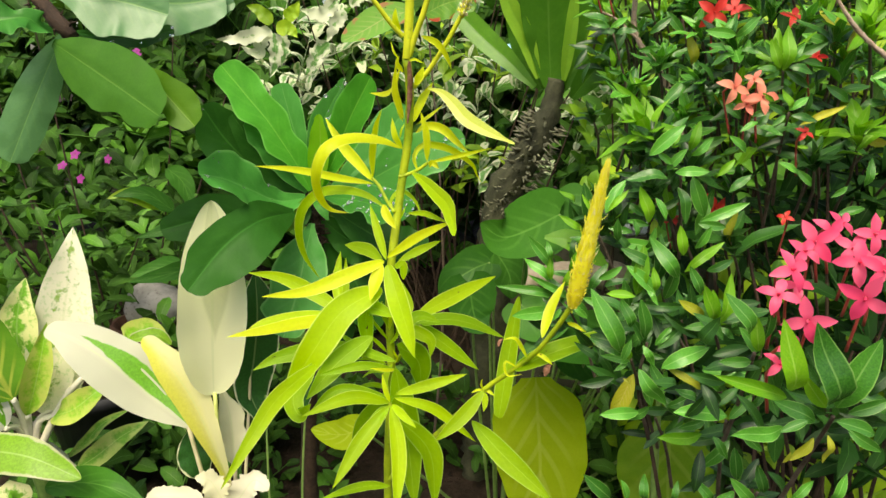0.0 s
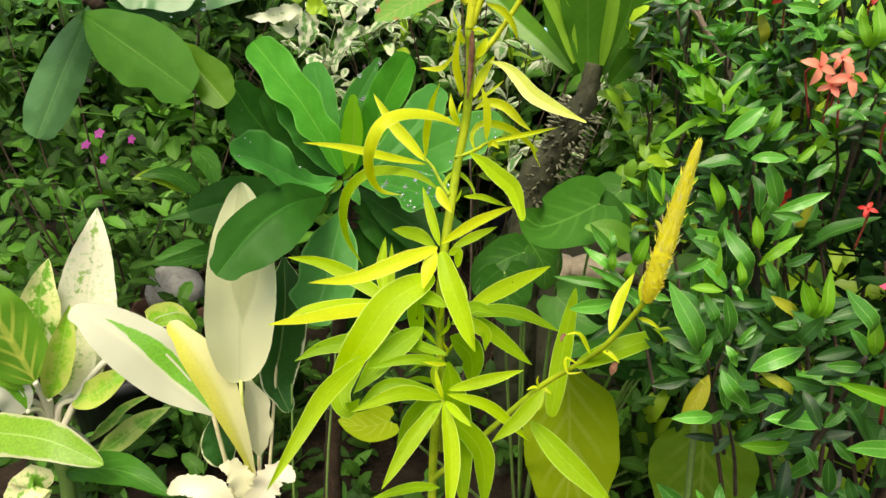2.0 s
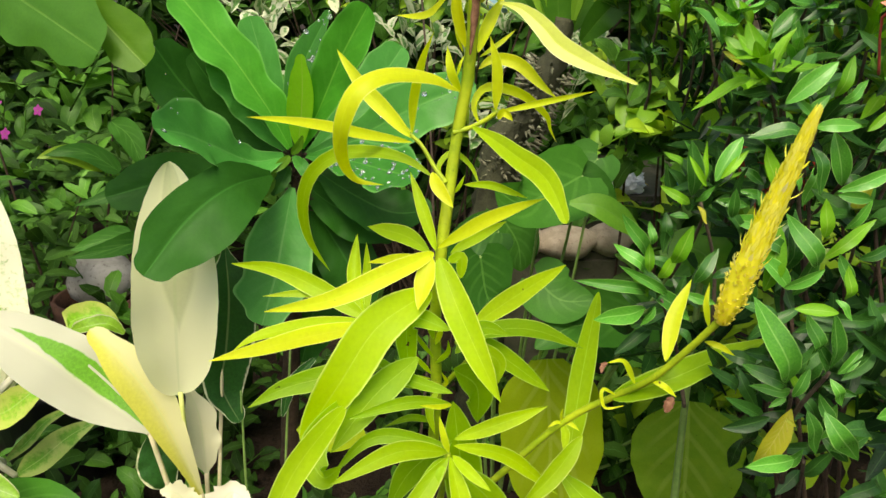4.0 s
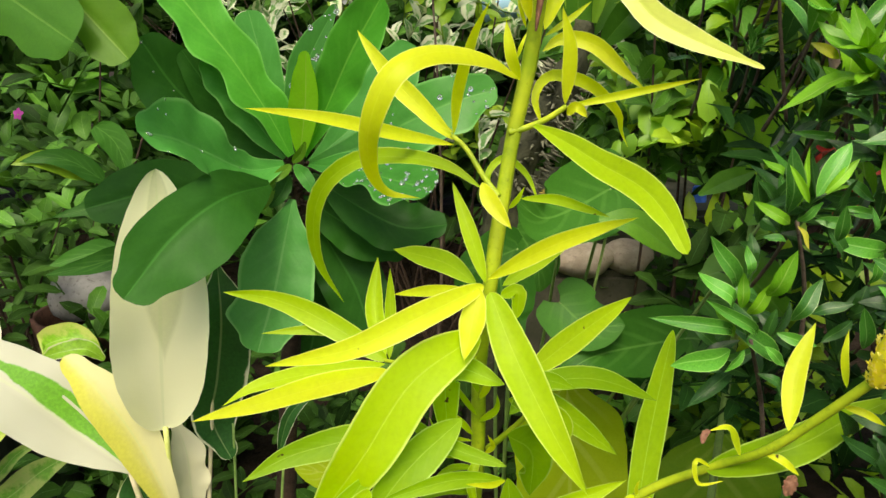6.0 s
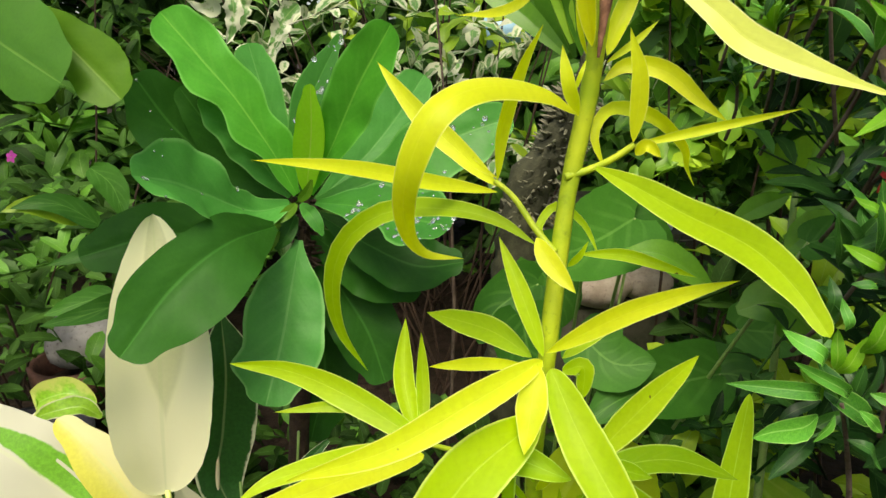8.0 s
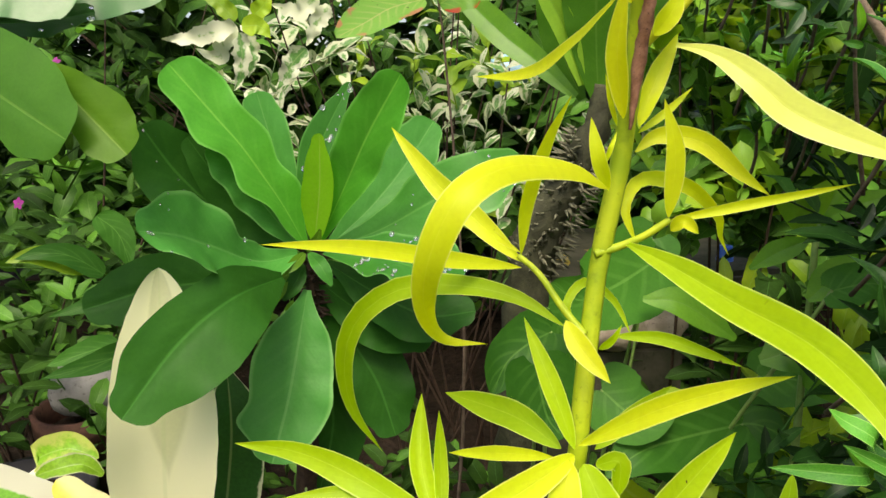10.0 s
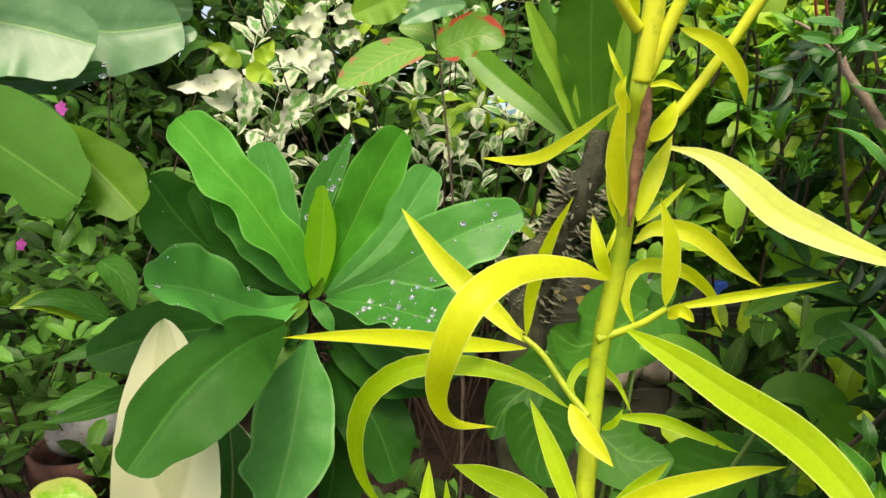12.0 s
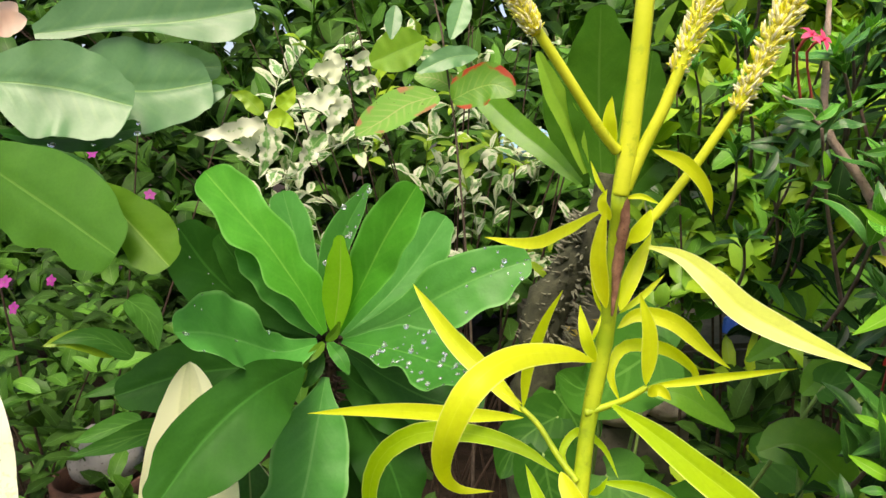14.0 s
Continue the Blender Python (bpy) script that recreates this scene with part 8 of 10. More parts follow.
ixora_leaf(twig, (0.2132, 0.5829, 0.7448), (0.2393, 0.5766, 0.7595), 0.0172, (-0.12, -0.75, 0.75), ixora_dark_leaves)
ixora_leaf(twig, (0.2199, 0.5826, 0.7395), (0.2466, 0.5720, 0.7516), 0.0113, (0.11, -0.85, 0.15), ixora_dark_leaves)
ixora_leaf(twig, (0.2235, 0.5886, 0.7407), (0.2371, 0.5855, 0.7226), 0.0140, (0.05, -0.75, 0.75), ixora_dark_leaves)
ixora_leaf(twig, (0.2566, 0.5920, 0.7444), (0.2634, 0.5916, 0.7646), 0.0132, (0.33, -0.85, 0.07), ixora_fresh_leaves)
ixora_leaf(twig, (0.2498, 0.5852, 0.7358), (0.2637, 0.5802, 0.7420), 0.0136, (-0.33, -0.85, 0.29), ixora_dark_leaves)
ixora_leaf(twig, (0.2076, 0.5769, 0.7542), (0.2110, 0.5751, 0.7596), 0.0064, (0.16, -0.85, 0.34), ixora_fresh_leaves)
ixora_leaf(twig, (0.2050, 0.5953, 0.7342), (0.2149, 0.5948, 0.7230), 0.0143, (0.11, -0.85, 0.36), ixora_dark_leaves)
ixora_leaf(twig, (0.1875, 0.5888, 0.7348), (0.1786, 0.5873, 0.7257), 0.0099, (0.22, -0.85, 0.57), ixora_dark_leaves)
twig = sprig(ixora_bush, (0.2272, 0.5820, 0.7023))
filler_leaves(twig, (0.2272, 0.5820, 0.7023), 0.035, 16)
ixora_leaf(twig, (0.1913, 0.5764, 0.7190), (0.2279, 0.5678, 0.7118), 0.0101, (-0.28, -0.75, 0.75), ixora_dark_leaves)
ixora_leaf(twig, (0.2470, 0.5814, 0.7196), (0.2700, 0.5761, 0.7232), 0.0118, (0.34, -0.85, 0.49), ixora_dark_leaves)
ixora_leaf(twig, (0.1794, 0.5723, 0.7188), (0.1525, 0.5705, 0.7211), 0.0051, (0.08, -0.85, 0.01), ixora_dark_leaves)
ixora_leaf(twig, (0.2091, 0.5762, 0.6796), (0.1991, 0.5775, 0.7114), 0.0107, (-0.36, -0.85, 0.04), ixora_fresh_leaves)
ixora_leaf(twig, (0.2238, 0.5829, 0.6827), (0.1930, 0.5847, 0.6920), 0.0093, (-0.25, -0.85, 0.23), ixora_dark_leaves)
ixora_leaf(twig, (0.2222, 0.5852, 0.7170), (0.2163, 0.5874, 0.6934), 0.0114, (-0.09, -0.85, 0.33), ixora_dark_leaves)
ixora_leaf(twig, (0.2336, 0.5854, 0.6820), (0.2427, 0.5769, 0.7072), 0.0146, (0.24, -0.85, 0.17), ixora_dark_leaves)
ixora_leaf(twig, (0.2506, 0.5751, 0.6845), (0.2788, 0.5737, 0.6770), 0.0156, (0.26, -0.85, 0.57), ixora_dark_leaves)
ixora_leaf(twig, (0.2467, 0.5693, 0.6664), (0.2811, 0.5705, 0.6579), 0.0114, (-0.26, -0.85, 0.14), ixora_dark_leaves)
ixora_leaf(twig, (0.2372, 0.5767, 0.6958), (0.2279, 0.5711, 0.6660), 0.0122, (-0.24, -0.85, 0.00), ixora_dark_leaves)
ixora_leaf(twig, (0.2587, 0.5752, 0.6845), (0.2701, 0.5739, 0.7002), 0.0118, (0.00, -0.85, 0.57), ixora_dark_leaves)
twig = sprig(ixora_front, (0.1264, 0.5120, 0.6860))
filler_leaves(twig, (0.1264, 0.5120, 0.6860), 0.035, 16)
ixora_leaf(twig, (0.1202, 0.5112, 0.6896), (0.1136, 0.5065, 0.7237), 0.0123, (0.04, -0.85, 0.41), ixora_dark_leaves)
ixora_leaf(twig, (0.1057, 0.4972, 0.7096), (0.0924, 0.4924, 0.7197), 0.0042, (0.17, -0.85, 0.52), ixora_fresh_leaves)
ixora_leaf(twig, (0.1261, 0.5136, 0.6929), (0.1246, 0.5113, 0.7229), 0.0034, (-0.13, -0.85, 0.06), ixora_fresh_leaves)
ixora_leaf(twig, (0.1327, 0.5100, 0.6987), (0.1470, 0.5131, 0.7246), 0.0134, (-0.27, -0.75, 0.75), ixora_dark_leaves)
ixora_leaf(twig, (0.1233, 0.5006, 0.6978), (0.1115, 0.5015, 0.7155), 0.0037, (-0.18, -0.85, 0.03), ixora_fresh_leaves)
ixora_leaf(twig, (0.1129, 0.4960, 0.6892), (0.0945, 0.4971, 0.6997), 0.0055, (-0.37, -0.85, 0.22), ixora_fresh_leaves)
ixora_leaf(twig, (0.1162, 0.4966, 0.6903), (0.1237, 0.4915, 0.7011), 0.0078, (0.04, -0.85, 0.09), ixora_dark_leaves)
ixora_leaf(twig, (0.1160, 0.5015, 0.6792), (0.1031, 0.5009, 0.6811), 0.0066, (-0.15, -0.75, 0.75), ixora_dark_leaves)
ixora_leaf(twig, (0.1186, 0.4987, 0.6872), (0.1232, 0.4949, 0.6770), 0.0101, (0.34, -0.85, 0.28), ixora_old_leaves)
ixora_leaf(twig, (0.1339, 0.5066, 0.7011), (0.1491, 0.5087, 0.7173), 0.0050, (-0.37, -0.85, 0.21), ixora_fresh_leaves)
ixora_leaf(twig, (0.1417, 0.5018, 0.6789), (0.1388, 0.4965, 0.6979), 0.0064, (-0.32, -0.85, 0.01), ixora_dark_leaves)
ixora_leaf(twig, (0.1501, 0.5169, 0.7059), (0.1650, 0.5143, 0.6953), 0.0073, (-0.33, -0.85, 0.33), ixora_dark_leaves)
ixora_leaf(twig, (0.1529, 0.4966, 0.6828), (0.1506, 0.4945, 0.6978), 0.0086, (0.33, -0.85, 0.52), ixora_dark_leaves)
ixora_leaf(twig, (0.1754, 0.5113, 0.6714), (0.1444, 0.5111, 0.6761), 0.0099, (-0.16, -0.85, 0.10), ixora_dark_leaves)
ixora_leaf(twig, (0.1362, 0.5130, 0.6864), (0.1553, 0.5101, 0.6838), 0.0071, (0.17, -0.85, 0.20), ixora_dark_leaves)
ixora_leaf(twig, (0.1622, 0.5009, 0.6731), (0.1681, 0.4948, 0.6913), 0.0104, (0.34, -0.85, 0.51), ixora_dark_leaves)
twig = sprig(ixora_front, (0.1014, 0.4920, 0.6322))
filler_leaves(twig, (0.1014, 0.4920, 0.6322), 0.035, 16)
ixora_leaf(twig, (0.0905, 0.4937, 0.6589), (0.0689, 0.4851, 0.6875), 0.0084, (0.14, -0.85, 0.14), ixora_dark_leaves)
ixora_leaf(twig, (0.0874, 0.4874, 0.6514), (0.0673, 0.4861, 0.6694), 0.0076, (-0.29, -0.75, 0.75), ixora_dark_leaves)
ixora_leaf(twig, (0.0862, 0.4766, 0.6716), (0.0825, 0.4764, 0.6852), 0.0078, (-0.20, -0.75, 0.75), ixora_dark_leaves)
ixora_leaf(twig, (0.1051, 0.4912, 0.6553), (0.1104, 0.4822, 0.6801), 0.0116, (-0.09, -0.85, 0.56), ixora_fresh_leaves)
ixora_leaf(twig, (0.1006, 0.4977, 0.6436), (0.1072, 0.4909, 0.6620), 0.0150, (-0.16, -0.85, 0.13), ixora_fresh_leaves)
ixora_leaf(twig, (0.0877, 0.4810, 0.6539), (0.0863, 0.4815, 0.6711), 0.0055, (-0.29, -0.85, 0.37), ixora_fresh_leaves)
ixora_leaf(twig, (0.0943, 0.4958, 0.6358), (0.0474, 0.4833, 0.6486), 0.0071, (-0.07, -0.85, 0.39), ixora_dark_leaves)
ixora_leaf(twig, (0.0937, 0.4936, 0.6333), (0.0827, 0.4950, 0.6477), 0.0073, (0.08, -0.85, 0.55), ixora_fresh_leaves)
ixora_leaf(twig, (0.0928, 0.4932, 0.6265), (0.0588, 0.4852, 0.6237), 0.0118, (-0.07, -0.85, 0.11), ixora_dark_leaves)
ixora_leaf(twig, (0.0994, 0.4934, 0.6316), (0.0874, 0.4924, 0.6540), 0.0096, (0.02, -0.75, 0.75), ixora_dark_leaves)
ixora_leaf(twig, (0.1214, 0.4974, 0.6187), (0.0930, 0.4952, 0.6385), 0.0111, (-0.13, -0.85, 0.57), ixora_dark_leaves)
ixora_leaf(twig, (0.1197, 0.4919, 0.6423), (0.1322, 0.4930, 0.6634), 0.0117, (-0.35, -0.85, 0.09), ixora_dark_leaves)
ixora_leaf(twig, (0.1319, 0.4959, 0.6439), (0.1485, 0.4901, 0.6512), 0.0136, (-0.24, -0.75, 0.75), ixora_dark_leaves)
ixora_leaf(twig, (0.1053, 0.4942, 0.6346), (0.0688, 0.4818, 0.6584), 0.0058, (0.08, -0.85, 0.21), ixora_dark_leaves)
ixora_leaf(twig, (0.1065, 0.4881, 0.6311), (0.1183, 0.4889, 0.6200), 0.0083, (-0.44, -0.85, 0.58), ixora_dark_leaves)
ixora_leaf(twig, (0.0979, 0.4903, 0.6285), (0.0887, 0.4882, 0.6174), 0.0095, (0.30, -0.85, 0.26), ixora_dark_leaves)
ixora_leaf(twig, (0.1157, 0.4952, 0.6347), (0.1335, 0.4893, 0.6301), 0.0098, (-0.28, -0.85, 0.15), ixora_dark_leaves)
twig = sprig(ixora_front, (0.1268, 0.3970, 0.6272))
filler_leaves(twig, (0.1268, 0.3970, 0.6272), 0.035, 16)
ixora_leaf(twig, (0.1170, 0.3874, 0.6371), (0.0968, 0.3876, 0.6778), 0.0122, (0.02, -0.85, 0.16), ixora_dark_leaves)
ixora_leaf(twig, (0.1195, 0.3902, 0.6334), (0.0976, 0.3917, 0.6445), 0.0072, (0.28, -0.85, 0.21), ixora_dark_leaves)
ixora_leaf(twig, (0.1240, 0.3911, 0.6291), (0.1181, 0.3891, 0.6428), 0.0042, (0.27, -0.85, 0.25), ixora_fresh_leaves)
ixora_leaf(twig, (0.1312, 0.4012, 0.6290), (0.1388, 0.3980, 0.6529), 0.0124, (-0.02, -0.85, 0.31), ixora_dark_leaves)
ixora_leaf(twig, (0.1169, 0.3814, 0.6337), (0.1210, 0.3798, 0.6488), 0.0103, (-0.30, -0.85, 0.00), ixora_dark_leaves)
ixora_leaf(twig, (0.1296, 0.3986, 0.6163), (0.1176, 0.3999, 0.5831), 0.0128, (-0.07, -0.85, 0.44), ixora_old_leaves)
ixora_leaf(twig, (0.1334, 0.3932, 0.6189), (0.1407, 0.3925, 0.5965), 0.0123, (-0.04, -0.85, 0.33), ixora_dark_leaves)
ixora_leaf(twig, (0.1278, 0.3983, 0.6264), (0.1075, 0.3998, 0.6289), 0.0052, (-0.00, -0.85, 0.15), ixora_dark_leaves)
ixora_leaf(twig, (0.1198, 0.3871, 0.6188), (0.1244, 0.3854, 0.6156), 0.0039, (-0.04, -0.85, 0.34), ixora_old_leaves)
ixora_leaf(twig, (0.1247, 0.3977, 0.6248), (0.1158, 0.3944, 0.6202), 0.0076, (-0.10, -0.85, 0.37), ixora_dark_leaves)
twig = sprig(ixora_front, (0.1313, 0.3820, 0.6448))
filler_leaves(twig, (0.1313, 0.3820, 0.6448), 0.035, 16)
ixora_leaf(twig, (0.1193, 0.3771, 0.6570), (0.1110, 0.3747, 0.6765), 0.0111, (0.10, -0.85, 0.27), ixora_dark_leaves)
ixora_leaf(twig, (0.1278, 0.3777, 0.6493), (0.1227, 0.3748, 0.6762), 0.0129, (0.08, -0.75, 0.75), ixora_dark_leaves)
ixora_leaf(twig, (0.1279, 0.3814, 0.6440), (0.1197, 0.3764, 0.6633), 0.0097, (0.30, -0.85, 0.16), ixora_dark_leaves)
ixora_leaf(twig, (0.1273, 0.3783, 0.6407), (0.1390, 0.3724, 0.6389), 0.0093, (0.22, -0.85, 0.08), ixora_dark_leaves)
ixora_leaf(twig, (0.1233, 0.3687, 0.6341), (0.1411, 0.3661, 0.6114), 0.0111, (-0.39, -0.85, 0.14), ixora_dark_leaves)
ixora_leaf(twig, (0.1009, 0.3676, 0.6815), (0.1164, 0.3631, 0.6816), 0.0059, (0.18, -0.85, 0.54), ixora_fresh_leaves)
ixora_leaf(twig, (0.0960, 0.3694, 0.6897), (0.1080, 0.3643, 0.6988), 0.0091, (0.08, -0.85, 0.09), ixora_dark_leaves)
ixora_leaf(twig, (0.1298, 0.3854, 0.6773), (0.1358, 0.3808, 0.6695), 0.0069, (-0.21, -0.75, 0.75), ixora_dark_leaves)
ixora_leaf(twig, (0.1351, 0.3870, 0.6765), (0.1325, 0.3858, 0.6925), 0.0101, (-0.06, -0.85, 0.59), ixora_fresh_leaves)
ixora_leaf(twig, (0.1372, 0.3843, 0.6425), (0.1470, 0.3851, 0.6549), 0.0107, (-0.10, -0.85, 0.31), ixora_dark_leaves)
ixora_leaf(twig, (0.1261, 0.3735, 0.6468), (0.1342, 0.3738, 0.6334), 0.0089, (-0.20, -0.85, 0.43), ixora_dark_leaves)
twig = sprig(ixora_tall, (0.2376, 0.5520, 0.8186))
filler_leaves(twig, (0.2376, 0.5520, 0.8186), 0.035, 16)
ixora_leaf(twig, (0.2296, 0.5364, 0.8319), (0.2049, 0.5334, 0.8350), 0.0104, (-0.10, -0.85, 0.01), ixora_dark_leaves)
ixora_leaf(twig, (0.2326, 0.5433, 0.8306), (0.2489, 0.5392, 0.8460), 0.0115, (-0.04, -0.85, 0.04), ixora_dark_leaves)
ixora_leaf(twig, (0.2439, 0.5577, 0.8244), (0.2438, 0.5537, 0.8412), 0.0124, (0.33, -0.85, 0.06), ixora_dark_leaves)
ixora_leaf(twig, (0.2326, 0.5418, 0.8180), (0.2160, 0.5434, 0.8231), 0.0120, (0.01, -0.75, 0.75), ixora_dark_leaves)
ixora_leaf(twig, (0.2326, 0.5419, 0.8176), (0.2155, 0.5430, 0.8095), 0.0098, (-0.13, -0.75, 0.75), ixora_dark_leaves)
ixora_leaf(twig, (0.2432, 0.5561, 0.8166), (0.2415, 0.5539, 0.8079), 0.0099, (-0.20, -0.75, 0.75), ixora_dark_leaves)
ixora_leaf(twig, (0.2369, 0.5393, 0.8163), (0.2406, 0.5351, 0.8286), 0.0107, (0.01, -0.85, 0.42), ixora_dark_leaves)
ixora_leaf(twig, (0.2256, 0.5380, 0.8266), (0.2163, 0.5391, 0.8370), 0.0104, (0.10, -0.85, 0.26), ixora_dark_leaves)
ixora_leaf(twig, (0.2348, 0.5376, 0.8204), (0.2483, 0.5332, 0.8182), 0.0107, (0.06, -0.85, 0.48), ixora_dark_leaves)
ixora_leaf(twig, (0.2241, 0.5378, 0.8204), (0.2069, 0.5338, 0.8244), 0.0109, (-0.40, -0.85, 0.52), ixora_dark_leaves)
ixora_leaf(twig, (0.2238, 0.5460, 0.8332), (0.2309, 0.5454, 0.8456), 0.0105, (-0.01, -0.85, 0.56), ixora_dark_leaves)
twig = sprig(ixora_tall, (0.2670, 0.5320, 0.8057))
filler_leaves(twig, (0.2670, 0.5320, 0.8057), 0.035, 16)
ixora_leaf(twig, (0.2621, 0.5219, 0.8053), (0.2628, 0.5236, 0.8385), 0.0126, (-0.03, -0.85, 0.14), ixora_fresh_leaves)
ixora_leaf(twig, (0.2580, 0.5184, 0.8074), (0.2490, 0.5193, 0.8287), 0.0076, (-0.41, -0.85, 0.12), ixora_fresh_leaves)
ixora_leaf(twig, (0.2596, 0.5229, 0.8082), (0.2448, 0.5223, 0.8264), 0.0084, (0.16, -0.85, 0.17), ixora_dark_leaves)
ixora_leaf(twig, (0.2663, 0.5270, 0.8053), (0.2864, 0.5277, 0.7928), 0.0065, (-0.17, -0.85, 0.01), ixora_dark_leaves)
ixora_leaf(twig, (0.2654, 0.5215, 0.8078), (0.2861, 0.5234, 0.8037), 0.0072, (0.14, -0.85, 0.33), ixora_dark_leaves)
ixora_leaf(twig, (0.2587, 0.5202, 0.8057), (0.2461, 0.5188, 0.7996), 0.0071, (0.30, -0.85, 0.06), ixora_dark_leaves)
ixora_leaf(twig, (0.2638, 0.5340, 0.8045), (0.2472, 0.5328, 0.8078), 0.0085, (-0.05, -0.85, 0.50), ixora_dark_leaves)
ixora_leaf(twig, (0.2685, 0.5246, 0.8119), (0.2762, 0.5227, 0.8261), 0.0086, (0.10, -0.85, 0.59), ixora_dark_leaves)
twig = sprig(ixora_tall, (0.2654, 0.5120, 0.7751))
filler_leaves(twig, (0.2654, 0.5120, 0.7751), 0.035, 16)
ixora_leaf(twig, (0.2610, 0.5035, 0.7768), (0.2520, 0.4995, 0.7927), 0.0094, (0.12, -0.85, 0.38), ixora_fresh_leaves)
ixora_leaf(twig, (0.2616, 0.5049, 0.7772), (0.2756, 0.5042, 0.7874), 0.0058, (-0.41, -0.85, 0.08), ixora_dark_leaves)
ixora_leaf(twig, (0.2558, 0.4976, 0.7752), (0.2402, 0.4945, 0.7826), 0.0083, (-0.25, -0.85, 0.10), ixora_dark_leaves)
ixora_leaf(twig, (0.2683, 0.4979, 0.7751), (0.2707, 0.4936, 0.7909), 0.0093, (0.25, -0.85, 0.40), ixora_dark_leaves)
ixora_leaf(twig, (0.2696, 0.5022, 0.7667), (0.3018, 0.5023, 0.7802), 0.0055, (-0.22, -0.85, 0.28), ixora_old_leaves)
ixora_leaf(twig, (0.2376, 0.4995, 0.7693), (0.2247, 0.4983, 0.7621), 0.0117, (-0.19, -0.75, 0.75), ixora_dark_leaves)
ixora_leaf(twig, (0.2455, 0.5172, 0.7638), (0.2631, 0.5112, 0.7576), 0.0129, (-0.08, -0.75, 0.75), ixora_dark_leaves)
ixora_leaf(twig, (0.2330, 0.5014, 0.7733), (0.2472, 0.4961, 0.7785), 0.0075, (-0.20, -0.85, 0.21), ixora_dark_leaves)
ixora_leaf(twig, (0.2593, 0.4960, 0.7741), (0.2777, 0.4950, 0.7701), 0.0079, (-0.07, -0.85, 0.30), ixora_dark_leaves)
ixora_leaf(twig, (0.2574, 0.5004, 0.7738), (0.2474, 0.4990, 0.7657), 0.0083, (-0.45, -0.85, 0.16), ixora_dark_leaves)
ixora_leaf(twig, (0.2466, 0.4980, 0.7840), (0.2374, 0.4973, 0.7900), 0.0066, (-0.42, -0.85, 0.01), ixora_fresh_leaves)
ixora_leaf(twig, (0.2699, 0.5027, 0.7509), (0.2793, 0.5028, 0.7500), 0.0123, (0.02, -0.85, 0.32), ixora_fresh_leaves)
ixora_leaf(twig, (0.2629, 0.5125, 0.7378), (0.2790, 0.5095, 0.7287), 0.0097, (0.12, -0.85, 0.53), ixora_dark_leaves)
twig = sprig(ixora_tall, (0.3289, 0.5620, 0.8079))
filler_leaves(twig, (0.3289, 0.5620, 0.8079), 0.035, 16)
ixora_leaf(twig, (0.3221, 0.5546, 0.8096), (0.3291, 0.5535, 0.8387), 0.0113, (0.34, -0.85, 0.09), ixora_old_leaves)
ixora_leaf(twig, (0.3043, 0.5619, 0.8511), (0.3180, 0.5588, 0.8381), 0.0070, (-0.41, -0.85, 0.50), ixora_old_leaves)
ixora_leaf(twig, (0.3444, 0.5656, 0.8385), (0.3597, 0.5616, 0.8531), 0.0100, (0.14, -0.85, 0.49), ixora_fresh_leaves)
ixora_leaf(twig, (0.3119, 0.5491, 0.8417), (0.3398, 0.5456, 0.8324), 0.0049, (-0.05, -0.85, 0.50), ixora_old_leaves)
ixora_leaf(twig, (0.3446, 0.5637, 0.7432), (0.3604, 0.5595, 0.7380), 0.0138, (0.02, -0.85, 0.54), ixora_dark_leaves)
ixora_leaf(twig, (0.3753, 0.5610, 0.7468), (0.3519, 0.5574, 0.7504), 0.0085, (-0.27, -0.85, 0.02), ixora_old_leaves)
ixora_leaf(twig, (0.3351, 0.5489, 0.6885), (0.3578, 0.5478, 0.6954), 0.0136, (-0.37, -0.85, 0.50), ixora_dark_leaves)
ixora_leaf(twig, (0.3253, 0.5583, 0.7880), (0.3500, 0.5538, 0.7939), 0.0067, (0.05, -0.85, 0.41), ixora_dark_leaves)
ixora_leaf(twig, (0.3101, 0.5568, 0.8079), (0.3011, 0.5596, 0.8339), 0.0113, (0.19, -0.85, 0.45), ixora_dark_leaves)
ixora_leaf(twig, (0.3122, 0.5571, 0.8252), (0.2895, 0.5545, 0.8336), 0.0104, (0.08, -0.85, 0.04), ixora_dark_leaves)
ixora_leaf(twig, (0.3534, 0.5622, 0.7990), (0.3705, 0.5622, 0.8057), 0.0111, (-0.39, -0.85, 0.16), ixora_dark_leaves)
ixora_leaf(twig, (0.3506, 0.5620, 0.7583), (0.3393, 0.5623, 0.7720), 0.0117, (0.14, -0.85, 0.59), ixora_dark_leaves)
ixora_leaf(twig, (0.3597, 0.5569, 0.7119), (0.3621, 0.5556, 0.7357), 0.0137, (-0.07, -0.85, 0.41), ixora_dark_leaves)
ixora_leaf(twig, (0.3164, 0.5629, 0.7395), (0.3305, 0.5604, 0.7304), 0.0108, (0.06, -0.85, 0.05), ixora_dark_leaves)
ixora_leaf(twig, (0.3409, 0.5492, 0.7132), (0.3283, 0.5492, 0.7037), 0.0121, (0.14, -0.85, 0.18), ixora_dark_leaves)
ixora_leaf(twig, (0.3180, 0.5585, 0.7116), (0.3028, 0.5604, 0.7257), 0.0105, (-0.40, -0.85, 0.16), ixora_dark_leaves)
ixora_leaf(twig, (0.3541, 0.5608, 0.8166), (0.3662, 0.5561, 0.8337), 0.0109, (0.09, -0.85, 0.17), ixora_dark_leaves)
ixora_leaf(twig, (0.3349, 0.5574, 0.7813), (0.3135, 0.5554, 0.7947), 0.0096, (-0.08, -0.85, 0.07), ixora_dark_leaves)
